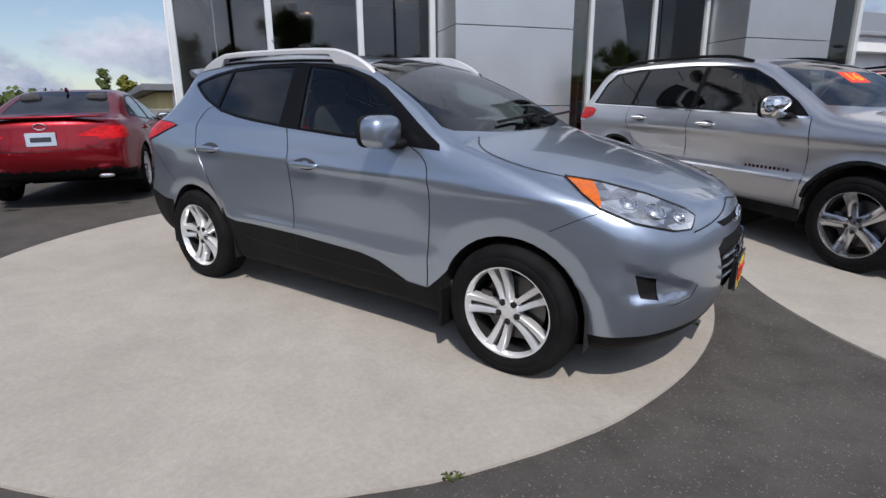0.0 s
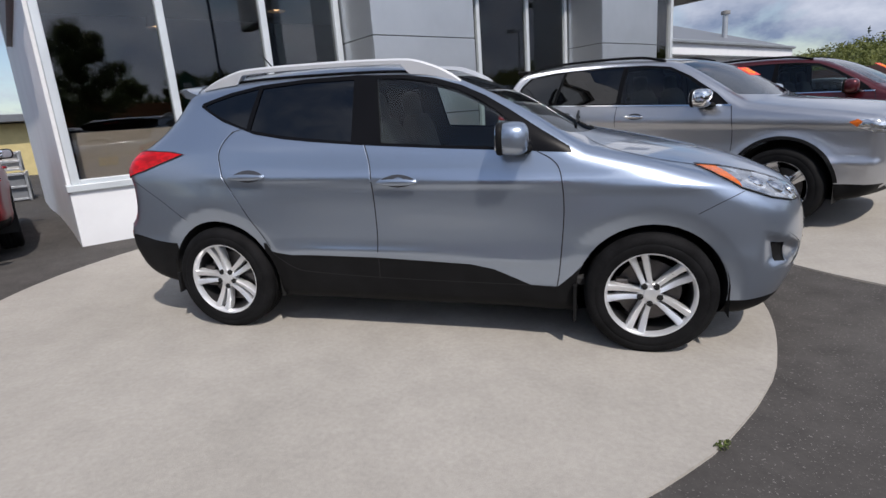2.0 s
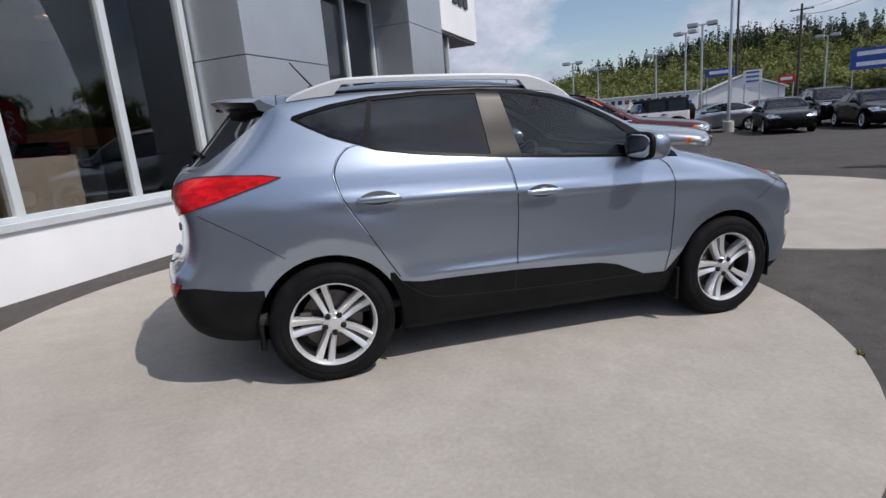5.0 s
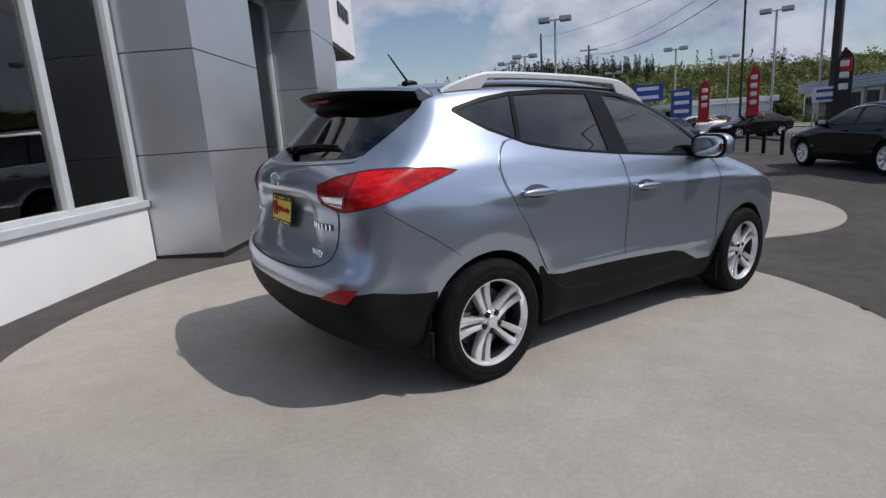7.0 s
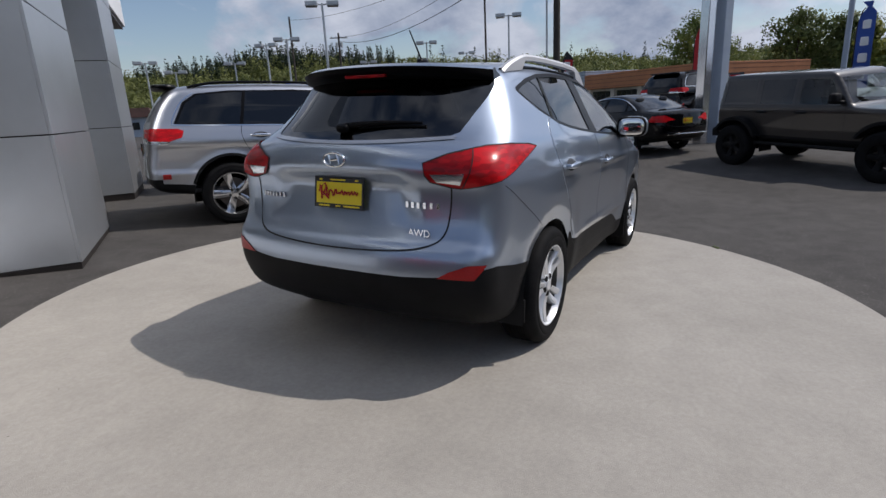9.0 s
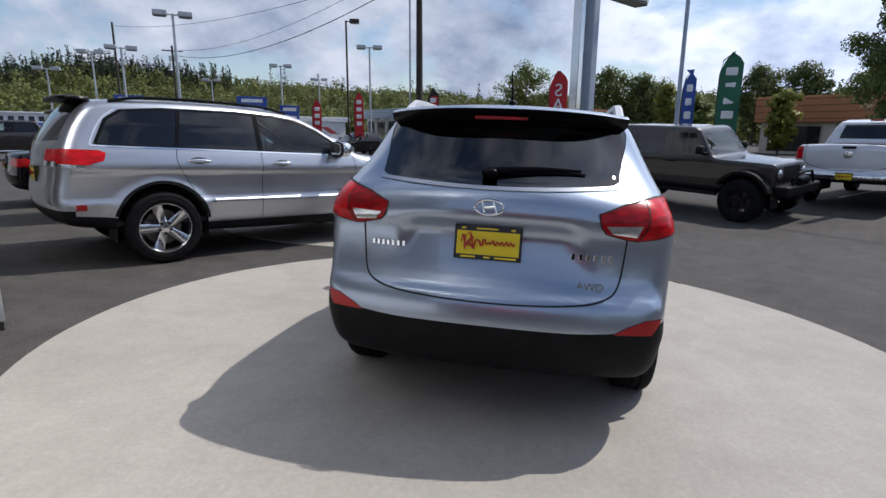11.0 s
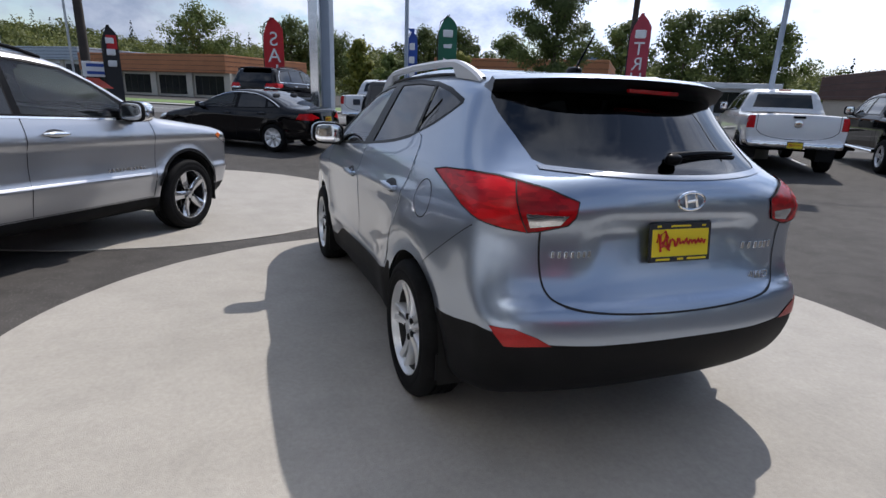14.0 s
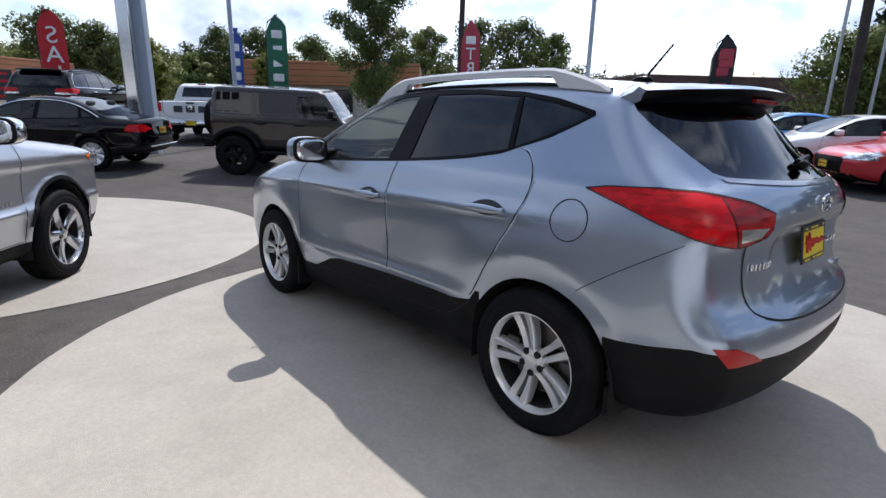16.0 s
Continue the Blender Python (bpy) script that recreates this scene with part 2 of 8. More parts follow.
M_ASPHALT = ground_mat("asphalt", (0.054, 0.0495, 0.046), (0.080, 0.074, 0.069), (0.22, 0.21, 0.195), 0.64, 0.66, 0.88, 85)
M_CONCRETE = ground_mat("concrete", (0.335, 0.312, 0.276), (0.405, 0.378, 0.337), (0.24, 0.225, 0.20), 0.66, 0.90, 0.75, 210)
M_ROAD = ground_mat("street_asphalt", (0.12, 0.12, 0.12), (0.16, 0.16, 0.16), (0.2, 0.2, 0.2), 0.68, 0.85, 0.85)
M_WALK = plain("sidewalk_concrete", (0.42, 0.41, 0.39), 0.8, vary=0.1)
M_GRASS = plain("grass", (0.12, 0.19, 0.045), 0.8, vary=0.35, scale=2.0, fine=25.0)
M_LINE = plain("road_paint", (0.62, 0.62, 0.6), 0.6, vary=0.2, fine=25)
M_WHITE = plain("white_painted_wall", (0.76, 0.77, 0.78), 0.55, vary=0.05, scale=1.2, fine=30)
M_ALU = plain("brushed_aluminium_panel", (0.52, 0.545, 0.57), 0.36, metal=0.75, vary=0.05, scale=1.5, fine=8)
M_FRAME = plain("pale_window_frame", (0.62, 0.66, 0.68), 0.4, metal=0.3, vary=0.06)
M_FRAME_D = plain("dark_bronze_frame", (0.035, 0.03, 0.028), 0.4, metal=0.3)
M_BEIGE = plain("beige_panel", (0.50, 0.43, 0.36), 0.7, vary=0.05)
# the dimness deep in the room is put into this wall colour
M_DARK_IN = plain("dim_showroom_wall", (0.05, 0.045, 0.042), 0.7)
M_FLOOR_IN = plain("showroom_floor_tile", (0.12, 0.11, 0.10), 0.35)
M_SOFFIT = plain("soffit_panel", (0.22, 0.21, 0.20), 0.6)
M_YELLOW_WALL = plain("pale_yellow_wall", (0.60, 0.50, 0.24), 0.75, vary=0.08)
M_ROOF_GREY = plain("grey_metal_roof", (0.15, 0.16, 0.175), 0.5, vary=0.1)
M_ORANGE = plain("orange_brown_cladding", (0.42, 0.17, 0.075), 0.75, vary=0.12, scale=0.6, fine=6)
M_BROWN = plain("brown_shingle", (0.11, 0.06, 0.05), 0.8, vary=0.2, scale=1.0, fine=8)
M_CREAM = plain("cream_stucco", (0.55, 0.50, 0.42), 0.8, vary=0.06)
M_STOREFRONT = plain("dark_storefront_glass", (0.02, 0.022, 0.025), 0.08, vary=0.2)
M_STEEL = plain("galvanised_steel", (0.45, 0.47, 0.49), 0.42, metal=0.7, vary=0.08)
M_POLE_BLUE = plain("grey_blue_painted_steel", (0.36, 0.42, 0.50), 0.45, vary=0.06)
M_WOOD = plain("tarred_wood_pole", (0.045, 0.036, 0.03), 0.85, vary=0.3, scale=2, fine=20, bump=0.3)
M_CABLE = plain("black_cable", (0.012, 0.012, 0.012), 0.6)
M_BARK = plain("bark", (0.09, 0.07, 0.055), 0.9, vary=0.3, bump=0.4)
M_FOREST = plain("forest_floor", (0.05, 0.075, 0.025), 0.9, vary=0.4, scale=0.12, fine=0.9)
M_LEAF = leafy("broadleaf_foliage", (0.066, 0.092, 0.030), (0.130, 0.165, 0.054))
M_LEAF_L = leafy("light_broadleaf_foliage", (0.085, 0.120, 0.034), (0.160, 0.200, 0.062))
M_LEAF_Y = leafy("yellow_green_foliage", (0.10, 0.12, 0.02), (0.24, 0.24, 0.045))
# far greens are paler: the haze of distance is put into their colour
M_WOODS = woods("mixed_wood_foliage_with_haze", (0.060, 0.080, 0.026), (0.205, 0.220, 0.072))
M_CONIF = woods("conifer_foliage", (0.012, 0.024, 0.016), (0.034, 0.050, 0.028))
M_PLASTIC = plain("black_plastic_cladding", (0.010, 0.010, 0.0105), 0.55, vary=0.25, scale=6, fine=200, bump=0.05, spec=0.10)
M_TRIM = plain("gloss_black_trim", (0.005, 0.005, 0.006), 0.32, spec=0.1)
M_RUBBER = plain("tyre_rubber", (0.010, 0.010, 0.0105), 0.7, vary=0.35, scale=8, fine=90, bump=0.1, spec=0.07)
M_ALLOY = plain("silver_alloy", (0.74, 0.75, 0.76), 0.30, metal=0.62, vary=0.05, scale=8)
M_RAIL = plain("satin_silver_rail", (0.60, 0.61, 0.63), 0.42, metal=0.3, vary=0.03, scale=3)
M_CHROME = plain("chrome", (0.80, 0.81, 0.82), 0.06, metal=1.0, vary=0.02)
# barrel and brake steel are coloured dark for the shade behind the spokes
M_BARREL = plain("rim_barrel_shade_tone", (0.05, 0.05, 0.052), 0.45, metal=0.6, vary=0.15, scale=10)
M_POLISH = plain("polished_alloy", (0.55, 0.56, 0.58), 0.14, metal=0.95, vary=0.06, scale=8)
M_DISC = plain("brake_steel", (0.12, 0.11, 0.105), 0.4, metal=0.8, vary=0.15, scale=12)
# near-black: the shadow inside arches, joints and nut holes is put into the colour
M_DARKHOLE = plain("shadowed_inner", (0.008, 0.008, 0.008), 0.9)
# fine panel lines, and the painted shade behind the door handles
M_SEAM_AND_SHADE = plain("panel_line_and_recess_shade", (0.035, 0.038, 0.045), 0.6)
M_SEAM = plain("panel_gap", (0.006, 0.006, 0.007), 0.7)
M_INTERIOR = plain("dark_car_interior", (0.03, 0.03, 0.032), 0.75, vary=0.2)
M_SEAT = plain("grey_seat_cloth", (0.05, 0.052, 0.058), 0.85, vary=0.15, fine=120, bump=0.2)
M_DASH = plain("beige_grey_dash", (0.07, 0.07, 0.067), 0.7)
M_GLASS = glass("clear_car_glass", (0.62, 0.69, 0.67), ior=1.5)
M_GLASS_D = glass("privacy_tinted_glass", (0.016, 0.018, 0.023), ior=1.62)
M_GLASS_SHOP = glass("showroom_glass", (0.60, 0.61, 0.61), ior=1.65)
M_MIRROR = plain("mirror_glass", (0.85, 0.86, 0.88), 0.02, metal=1.0, vary=0.0)
M_REDLENS = lens("red_lamp_lens", (0.62, 0.006, 0.010), 0.0, 0.24, 0.16, 20, 0.05, 0.5)
M_REDDEEP = lens("deep_red_lens", (0.40, 0.005, 0.008), 0.0, 0.24, 0.16, 24, 0.05, 0.5)
M_REFLECT = lens("red_reflector", (0.42, 0.009, 0.008), 0.3, 0.3, 0.3, 90, 0.25, 0.2)
M_CLEARLENS = lens("silvered_clear_lens", (0.90, 0.92, 0.94), 0.85, 0.10, 0.8, 12, 0.16, 0.75)
M_AMBER = lens("amber_lens", (0.85, 0.17, 0.008), 0.3, 0.25, 0.3, 60, 0.3, 0.25)
M_PLATE_Y = plain("yellow_plate", (0.80, 0.62, 0.02), 0.4, vary=0.04)
M_PLATE_W = plain("white_plate", (0.40, 0.48, 0.58), 0.4, vary=0.06)
M_PLATE_BK = plain("black_plate_frame", (0.02, 0.02, 0.025), 0.4)
M_INK_R = plain("red_ink", (0.45, 0.02, 0.02), 0.5)
M_INK_B = plain("dark_ink", (0.03, 0.035, 0.05), 0.5)
M_INK_W = plain("white_ink", (0.78, 0.78, 0.78), 0.5)
M_STICK_R = plain("red_sticker", (0.80, 0.055, 0.03), 0.45)
M_STICK_Y = plain("yellow_sticker", (0.95, 0.62, 0.02), 0.45)
M_FLAG_R = plain("red_flag_cloth", (0.52, 0.02, 0.025), 0.7, vary=0.1)
M_FLAG_P = plain("dark_red_flag_cloth", (0.42, 0.05, 0.075), 0.7, vary=0.1)
M_FLAG_G = plain("green_flag_cloth", (0.02, 0.13, 0.075), 0.7, vary=0.1)
M_FLAG_B = plain("blue_flag_cloth", (0.03, 0.08, 0.34), 0.7, vary=0.1)
M_FLAG_K = plain("black_flag_cloth", (0.02, 0.02, 0.022), 0.7, vary=0.1)
P_HERO = paint("blue_grey_metallic_paint", (0.358, 0.418, 0.508), 0.85, 0.29, 0.03, 1.0)
P_SILVER = paint("silver_metallic_paint", (0.455, 0.468, 0.50), 0.86, 0.30)
P_PALE = paint("pale_silver_paint", (0.64, 0.66, 0.69), 0.35, 0.33)
P_RED = paint("deep_red_metallic_paint", (0.24, 0.003, 0.010), 0.75, 0.30, 0.005, 0.6)
P_MAROON = paint("dark_red_metallic_paint", (0.075, 0.004, 0.008), 0.5, 0.3, 0.01, 0.7)
P_BLACK = paint("black_paint", (0.003, 0.003, 0.004), 0.0, 0.3, 0.006, 0.75, 0.0)
P_WHITE = paint("white_paint", (0.72, 0.73, 0.74), 0.0, 0.35)
P_GRANITE = paint("dark_grey_brown_paint", (0.028, 0.0255, 0.0245), 0.3, 0.33, 0.02, 0.8, 0.3)
P_BLUE = paint("deep_blue_paint", (0.005, 0.014, 0.085), 0.45, 0.3, 0.01)
P_SKYBLUE = paint("bright_blue_paint", (0.02, 0.22, 0.60), 0.2, 0.3)
P_BRIGHTRED = paint("bright_red_paint", (0.55, 0.02, 0.03), 0.2, 0.3)
P_YELLOW = paint("yellow_paint", (0.75, 0.40, 0.01), 0.0, 0.3)

# ---- mesh helpers ----
SX, SY = -0.0297, 0.0279                # the lot falls towards the street


def ground_z(x, y):
    r = math.hypot(x, y)
    t = min(1.0, max(0.0, (r - 4.5) / 7.5))
    return (SX * x + SY * y) * (1 - t * t * (3 - 2 * t))


def on_ground(x, y, heading=0.0, lift=0.0):
    """A pose standing on the ground, leaning with its slope, turned to heading (degrees)."""
    e = 0.6
    n = Vector((-(ground_z(x + e, y) - ground_z(x - e, y)) / (2 * e), -(ground_z(x, y + e) - ground_z(x, y - e)) / (2 * e), 1)).normalized()
    f = Vector((math.cos(radians(heading)), math.sin(radians(heading)), 0))
    f = (f - n * f.dot(n)).normalized()
    s = n.cross(f)
    m = Matrix((f, s, n)).transposed().to_4x4()
    return Matrix.Translation((x, y, ground_z(x, y) + lift)) @ m


def upright(x, y, heading=0.0, lift=0.0):
    return pose(x, y, ground_z(x, y) + lift, 0, 0, heading)


def empty(name, m):
    ob = new(name)
    ob.empty_display_size = 0.2
    ob.matrix_world = m
    return ob


def mesh_ob(name, verts, faces, mat, parent=None, label="", normals=None, smooth=True, mats=None, index=None):
    me = bpy.data.meshes.new(name)
    me.from_pydata([tuple(v) for v in verts], [], faces)
    for mm in (mats or [mat]):
        me.materials.append(mm)
    if index is not None:
        me.polygons.foreach_set("material_index", index)
    if smooth:
        me.polygons.foreach_set("use_smooth", [True] * len(me.polygons))
    if normals is not None:
        me.normals_split_custom_set_from_vertices([tuple(n) for n in normals])
    me.update()
    ob = new(name, me)
    if parent is not None:
        ob.parent = parent
    if label:
        tagged(ob, label)
    return ob


def part(name, bm, mat, parent=None, label="", m=None, smooth=False):
    """Links a bmesh as one mesh object under a thing or a part."""
    if m is not None:
        bm.transform(m)
    bmesh.ops.recalc_face_normals(bm, faces=bm.faces)
    me = bpy.data.meshes.new(name)
    bm.to_mesh(me)
    bm.free()
    me.materials.append(mat)
    if smooth:
        me.polygons.foreach_set("use_smooth", [True] * len(me.polygons))
        me.set_sharp_from_angle(angle=radians(40))
    ob = new(name, me)
    if parent is not None:
        ob.parent = parent
    if label:
        tagged(ob, label)
    return ob


def b_box(sx, sy, sz, x=0, y=0, z=0, bevel=0.01, seg=2):
    """A box with rounded edges, centred in x and y, standing on z."""
    bm = bmesh.new()
    bmesh.ops.create_cube(bm, size=1)
    bmesh.ops.scale(bm, vec=(sx, sy, sz), verts=bm.verts)
    if bevel:
        bmesh.ops.bevel(bm, geom=bm.edges[:], offset=min(bevel, 0.45 * min(sx, sy, sz)), segments=seg, affect="EDGES", profile=0.5)
    bmesh.ops.translate(bm, vec=(x, y, z + sz / 2), verts=bm.verts)
    return bm


def b_add(bm, other):
    me = bpy.data.meshes.new("joined")
    other.to_mesh(me)
    other.free()
    bm.from_mesh(me)
    bpy.data.meshes.remove(me)
    return bm


def b_lathe(profile, n=32, axis="Z", cap=True):
    """Profile points (radius, height) turned round the z axis (or y)."""
    bm = bmesh.new()
    rings = []
    for r, h in profile:
        ring = []
        for i in range(n):
            a = 2 * math.pi * i / n
            p = (r * math.cos(a), r * math.sin(a), h)
            ring.append(bm.verts.new(p if axis == "Z" else (p[0], p[2], p[1])))
        rings.append(ring)
    for a, b in zip(rings, rings[1:]):
        for i in range(n):
            j = (i + 1) % n
            bm.faces.new((a[i], a[j], b[j], b[i]))
    for ring in (rings[0], rings[-1]) if cap else ():
        if (ring[0].co - ring[n // 2].co).length > 1e-4:
            bm.faces.new(ring)
    return bm


def b_tube(points, radius, n=8, taper=None):
    """A round rod along points."""
    bm = bmesh.new()
    pts = [Vector(p) for p in points]
    rings = []
    for k, p in enumerate(pts):
        d = (pts[min(k + 1, len(pts) - 1)] - pts[max(k - 1, 0)]).normalized()
        u = d.orthogonal().normalized() if abs(d.z) > 0.9 else d.cross(Vector((0, 0, 1))).normalized()
        v = d.cross(u).normalized()
        r = radius if taper is None else radius + (taper - radius) * k / (len(pts) - 1)
        rings.append([bm.verts.new(p + r * (math.cos(2 * math.pi * i / n) * u + math.sin(2 * math.pi * i / n) * v)) for i in range(n)])
    for a, b in zip(rings, rings[1:]):
        for i in range(n):
            bm.faces.new((a[i], a[(i + 1) % n], b[(i + 1) % n], b[i]))
    bm.faces.new(rings[0]); bm.faces.new(rings[-1])
    return bm


def b_prism(outline, depth, bevel=0.0):
    """Outline in x and z, from y = 0 to depth."""
    bm = bmesh.new()
    a = [bm.verts.new((x, 0, z)) for x, z in outline]
    b = [bm.verts.new((x, depth, z)) for x, z in outline]
    n = len(outline)
    bm.faces.new(a); bm.faces.new(b[::-1])
    for i in range(n):
        bm.faces.new((a[i], b[i], b[(i + 1) % n], a[(i + 1) % n]))
    if bevel:
        bmesh.ops.bevel(bm, geom=bm.edges[:], offset=bevel, segments=2, affect="EDGES", profile=0.5)
    return bm


def text_mesh(name, body, size, mat, parent, m, label="", depth=0.002):
    cu = bpy.data.curves.new(name, "FONT")
    cu.body, cu.size, cu.extrude = body, size, depth
    cu.align_x, cu.align_y = "CENTER", "CENTER"
    tmp = new(name + "_tmp", cu)
    me = bpy.data.meshes.new_from_object(tmp.evaluated_get(bpy.context.evaluated_depsgraph_get()))
    bpy.data.objects.remove(tmp)
    bpy.data.curves.remove(cu)
    me.transform(m)
    me.materials.clear()
    me.materials.append(mat)
    ob = new(name, me)
    ob.parent = parent
    if label:
        tagged(ob, label)
    return ob


# ---- vehicle shells ----
def chaikin(pts, times=2):
    p = np.array(pts, float)
    for _ in range(times):
        q = np.roll(p, -1, 0)
        p = np.stack([0.75 * p + 0.25 * q, 0.25 * p + 0.75 * q], 1).reshape(-1, 2)
    return p


class Profile:
    """Signed distance to a smoothed side outline, on a grid."""

    def __init__(self, pts, step=0.015, times=2):
        p = chaikin(pts, times)
        self.x0, self.z0, self.step = p[:, 0].min() - 0.5, p[:, 1].min() - 0.5, step
        nx, nz = int((np.ptp(p[:, 0]) + 1.0) / step) + 2, int((np.ptp(p[:, 1]) + 1.0) / step) + 2
        X, Z = np.meshgrid(self.x0 + step * np.arange(nx), self.z0 + step * np.arange(nz), indexing="ij")
        d = np.full(X.shape, 1e9)
        inside = np.zeros(X.shape, bool)
        for (ax, az), (bx, bz) in zip(p, np.roll(p, -1, 0)):
            ex, ez = bx - ax, bz - az
            t = np.clip(((X - ax) * ex + (Z - az) * ez) / (ex * ex + ez * ez + 1e-12), 0, 1)
            d = np.minimum(d, (X - ax - t * ex) ** 2 + (Z - az - t * ez) ** 2)
            if az != bz:
                cross = (az > Z) != (bz > Z)
                inside ^= cross & (X < ax + (Z - az) / (bz - az) * ex)
        g = np.where(inside, -1, 1) * np.sqrt(d)
        self.g = g

    def __call__(self, x, z):
        u = np.clip((x - self.x0) / self.step, 0, self.g.shape[0] - 1.001)
        v = np.clip((z - self.z0) / self.step, 0, self.g.shape[1] - 1.001)
        i, j = u.astype(int), v.astype(int)
        a, b = u - i, v - j
        g = self.g
        return (g[i, j] * (1 - a) + g[i + 1, j] * a) * (1 - b) + (g[i, j + 1] * (1 - a) + g[i + 1, j + 1] * a) * b


def sstep(a, b, x):
    t = np.clip((x - a) / (b - a), 0, 1)
    return t * t * (3 - 2 * t)


class Shell:
    """The outer skin of a vehicle as an implicit body: a side outline, widths by height, and bowed ends."""

    def __init__(self, sp):
        self.sp = sp
        self.prof = Profile(sp["outline"], times=sp.get("chaikin", 2))
        wk = np.array(sp["widths"], float)
        zz = np.linspace(wk[0, 0] - 0.3, wk[-1, 0] + 0.3, 400)
        ww = np.interp(zz, wk[:, 0], wk[:, 1])
        k = np.hanning(sp.get("wsoft", 31)); k /= k.sum()
        pad = len(k) // 2
        self.wz, self.ww = zz, np.convolve(np.pad(ww, pad, mode="edge"), k, "valid")

    def width(self, x, z):
        sp = self.sp
        w = np.interp(z, self.wz, self.ww)
        lowr, highr = sp.get("taper_r", (0.09, 0.17))
        f = sstep(sp.get("belt", 1.1) - 0.1, sp.get("belt", 1.1) + 0.35, z)
        tr = np.clip((-x - sp.get("taper_r0", 0.9)) / 1.2, 0, 1.5)
        tf = np.clip((x - sp.get("taper_f0", 0.9)) / 1.25, 0, 1.5)
        w = w * (1 - (lowr + (highr - lowr) * f) * tr * tr - sp.get("taper_f", 0.10) * tf ** 2.2)
        fl = sp.get("flare", 0.0)
        if fl:
            for wx in sp["wheels_x"]:
                r = np.hypot(x - wx, z - sp["wheel_r"])
                if "flare_band" in sp:
                    # a flat band round the arch that turns in to its edge, with a crisp outer fold
                    b = sp["flare_band"]
                    w = w + fl * np.where(r < sp["arch_r"] + b, np.clip((r - sp["arch_r"]) / b, -0.2, 1), np.exp(-(np.maximum(r - sp["arch_r"] - b, 0) / 0.15) ** 2))
                else:
                    w = w + fl * np.exp(-((r - sp["arch_r"]) / sp.get("flare_w", 0.075)) ** 2)
        for z0, amp, wid, xa, xb in sp.get("creases", ()):
            w = w + amp * np.exp(-((z - z0 - 0.03 * (-x)) / wid) ** 2) * sstep(xa, xa + 0.4, x) * (1 - sstep(xb - 0.4, xb, x))
        return w

    def f(self, x, y, z):
        sp = self.sp
        ay = np.abs(y) / sp["half"]
        xb = x + sp.get("bow_f", 0.22) * ay ** 2.6 * sstep(0.55, 1.9, x) - (sp.get("bow_r", 0.14) + sp.get("bow_up", 0.0) * sstep(1.05, 1.5, z)) * ay ** 2.6 * sstep(0.7, 1.9, -x)
        zb = z + sp.get("crown", 0.05) * ay ** 2 * sstep(0.75, 1.15, z)
        d1 = self.prof(xb, zb)
        for y0, z0, z1, depth in sp.get("dents", ()):
            # its floor leans back to the top under a soft lip; the sides spread downwards
            up = np.clip((z - z0) / (z1 - z0), 0, 1.1)
            side = y0 + 0.10 * (1 - up)
            d1 = d1 + depth * up * (1 - sstep(side - 0.08, side + 0.05, np.abs(y))) * (1 - sstep(z1 - 0.085, z1 + 0.03, z)) * (x < -1.6)
        d2 = (np.abs(y) - self.width(x, z)) * 0.96
        k = sp.get("round", 0.11)
        h = np.maximum(k - np.abs(d1 - d2), 0) / k
        body = np.maximum(d1, d2) + h * h * k * 0.25
        if "scoop" in sp:
            # a hollow round each front fog lamp
            a = 0.7071 * (x - np.abs(y))
            up = 0.697 - 0.337 * np.clip(a - 0.695, 0, 1)
            body = body + sp["scoop"] * sstep(0.69, 0.80, a) * (1 - sstep(1.03, 1.10, a)) * sstep(0.485, 0.545, z) * (1 - sstep(up - 0.035, up + 0.005, z)) * (x > 1.3)
        return body

    def normal(self, p, e=0.012):
        x, y, z = p[:, 0], p[:, 1], p[:, 2]
        g = np.stack([self.f(x + e, y, z) - self.f(x - e, y, z), self.f(x, y + e, z) - self.f(x, y - e, z), self.f(x, y, z + e) - self.f(x, y, z - e)], 1)
        return g / (np.linalg.norm(g, axis=1, keepdims=True) + 1e-12)

    def root(self, o, d, far=3.0, steps=26):
        lo, hi = np.zeros(len(o)), np.full(len(o), far)
        for _ in range(steps):
            mid = 0.5 * (lo + hi)
            p = o + d * mid[:, None]
            ins = self.f(p[:, 0], p[:, 1], p[:, 2]) < 0
            lo, hi = np.where(ins, mid, lo), np.where(ins, hi, mid)
        return o + d * (0.5 * (lo + hi))[:, None]

    def skin(self, nu, nv):
        """Vertices and faces of the whole skin, shot outward from a spine."""
        sp = self.sp
        xf, xr = sp["outline_x"][1] - 0.62, sp["outline_x"][0] + 0.62
        zc = sp.get("spine_z", 0.78)
        ne = nu // 4
        O, D = [], []
        th = 2 * np.pi * np.arange(nv) / nv
        for k in range(1, ne + 1):
            ph = 0.5 * np.pi * k / ne
            O.append(np.tile((xr, 0, zc), (nv, 1)))
            D.append(np.stack([np.full(nv, -np.cos(ph)), np.sin(ph) * np.cos(th), np.sin(ph) * np.sin(th)], 1))
        nm = nu - 2 * ne
        for k in range(1, nm):
            O.append(np.tile((xr + (xf - xr) * k / nm, 0, zc), (nv, 1)))
            D.append(np.stack([np.zeros(nv), np.cos(th), np.sin(th)], 1))
        for k in range(ne, 0, -1):
            ph = 0.5 * np.pi * k / ne
            O.append(np.tile((xf, 0, zc), (nv, 1)))
            D.append(np.stack([np.full(nv, np.cos(ph)), np.sin(ph) * np.cos(th), np.sin(ph) * np.sin(th)], 1))
        O.append(np.array([(xr, 0, zc), (xf, 0, zc)])); D.append(np.array([(-1.0, 0, 0), (1.0, 0, 0)]))
        rows = len(O) - 1
        P = self.root(np.concatenate(O), np.concatenate(D))
        faces = []
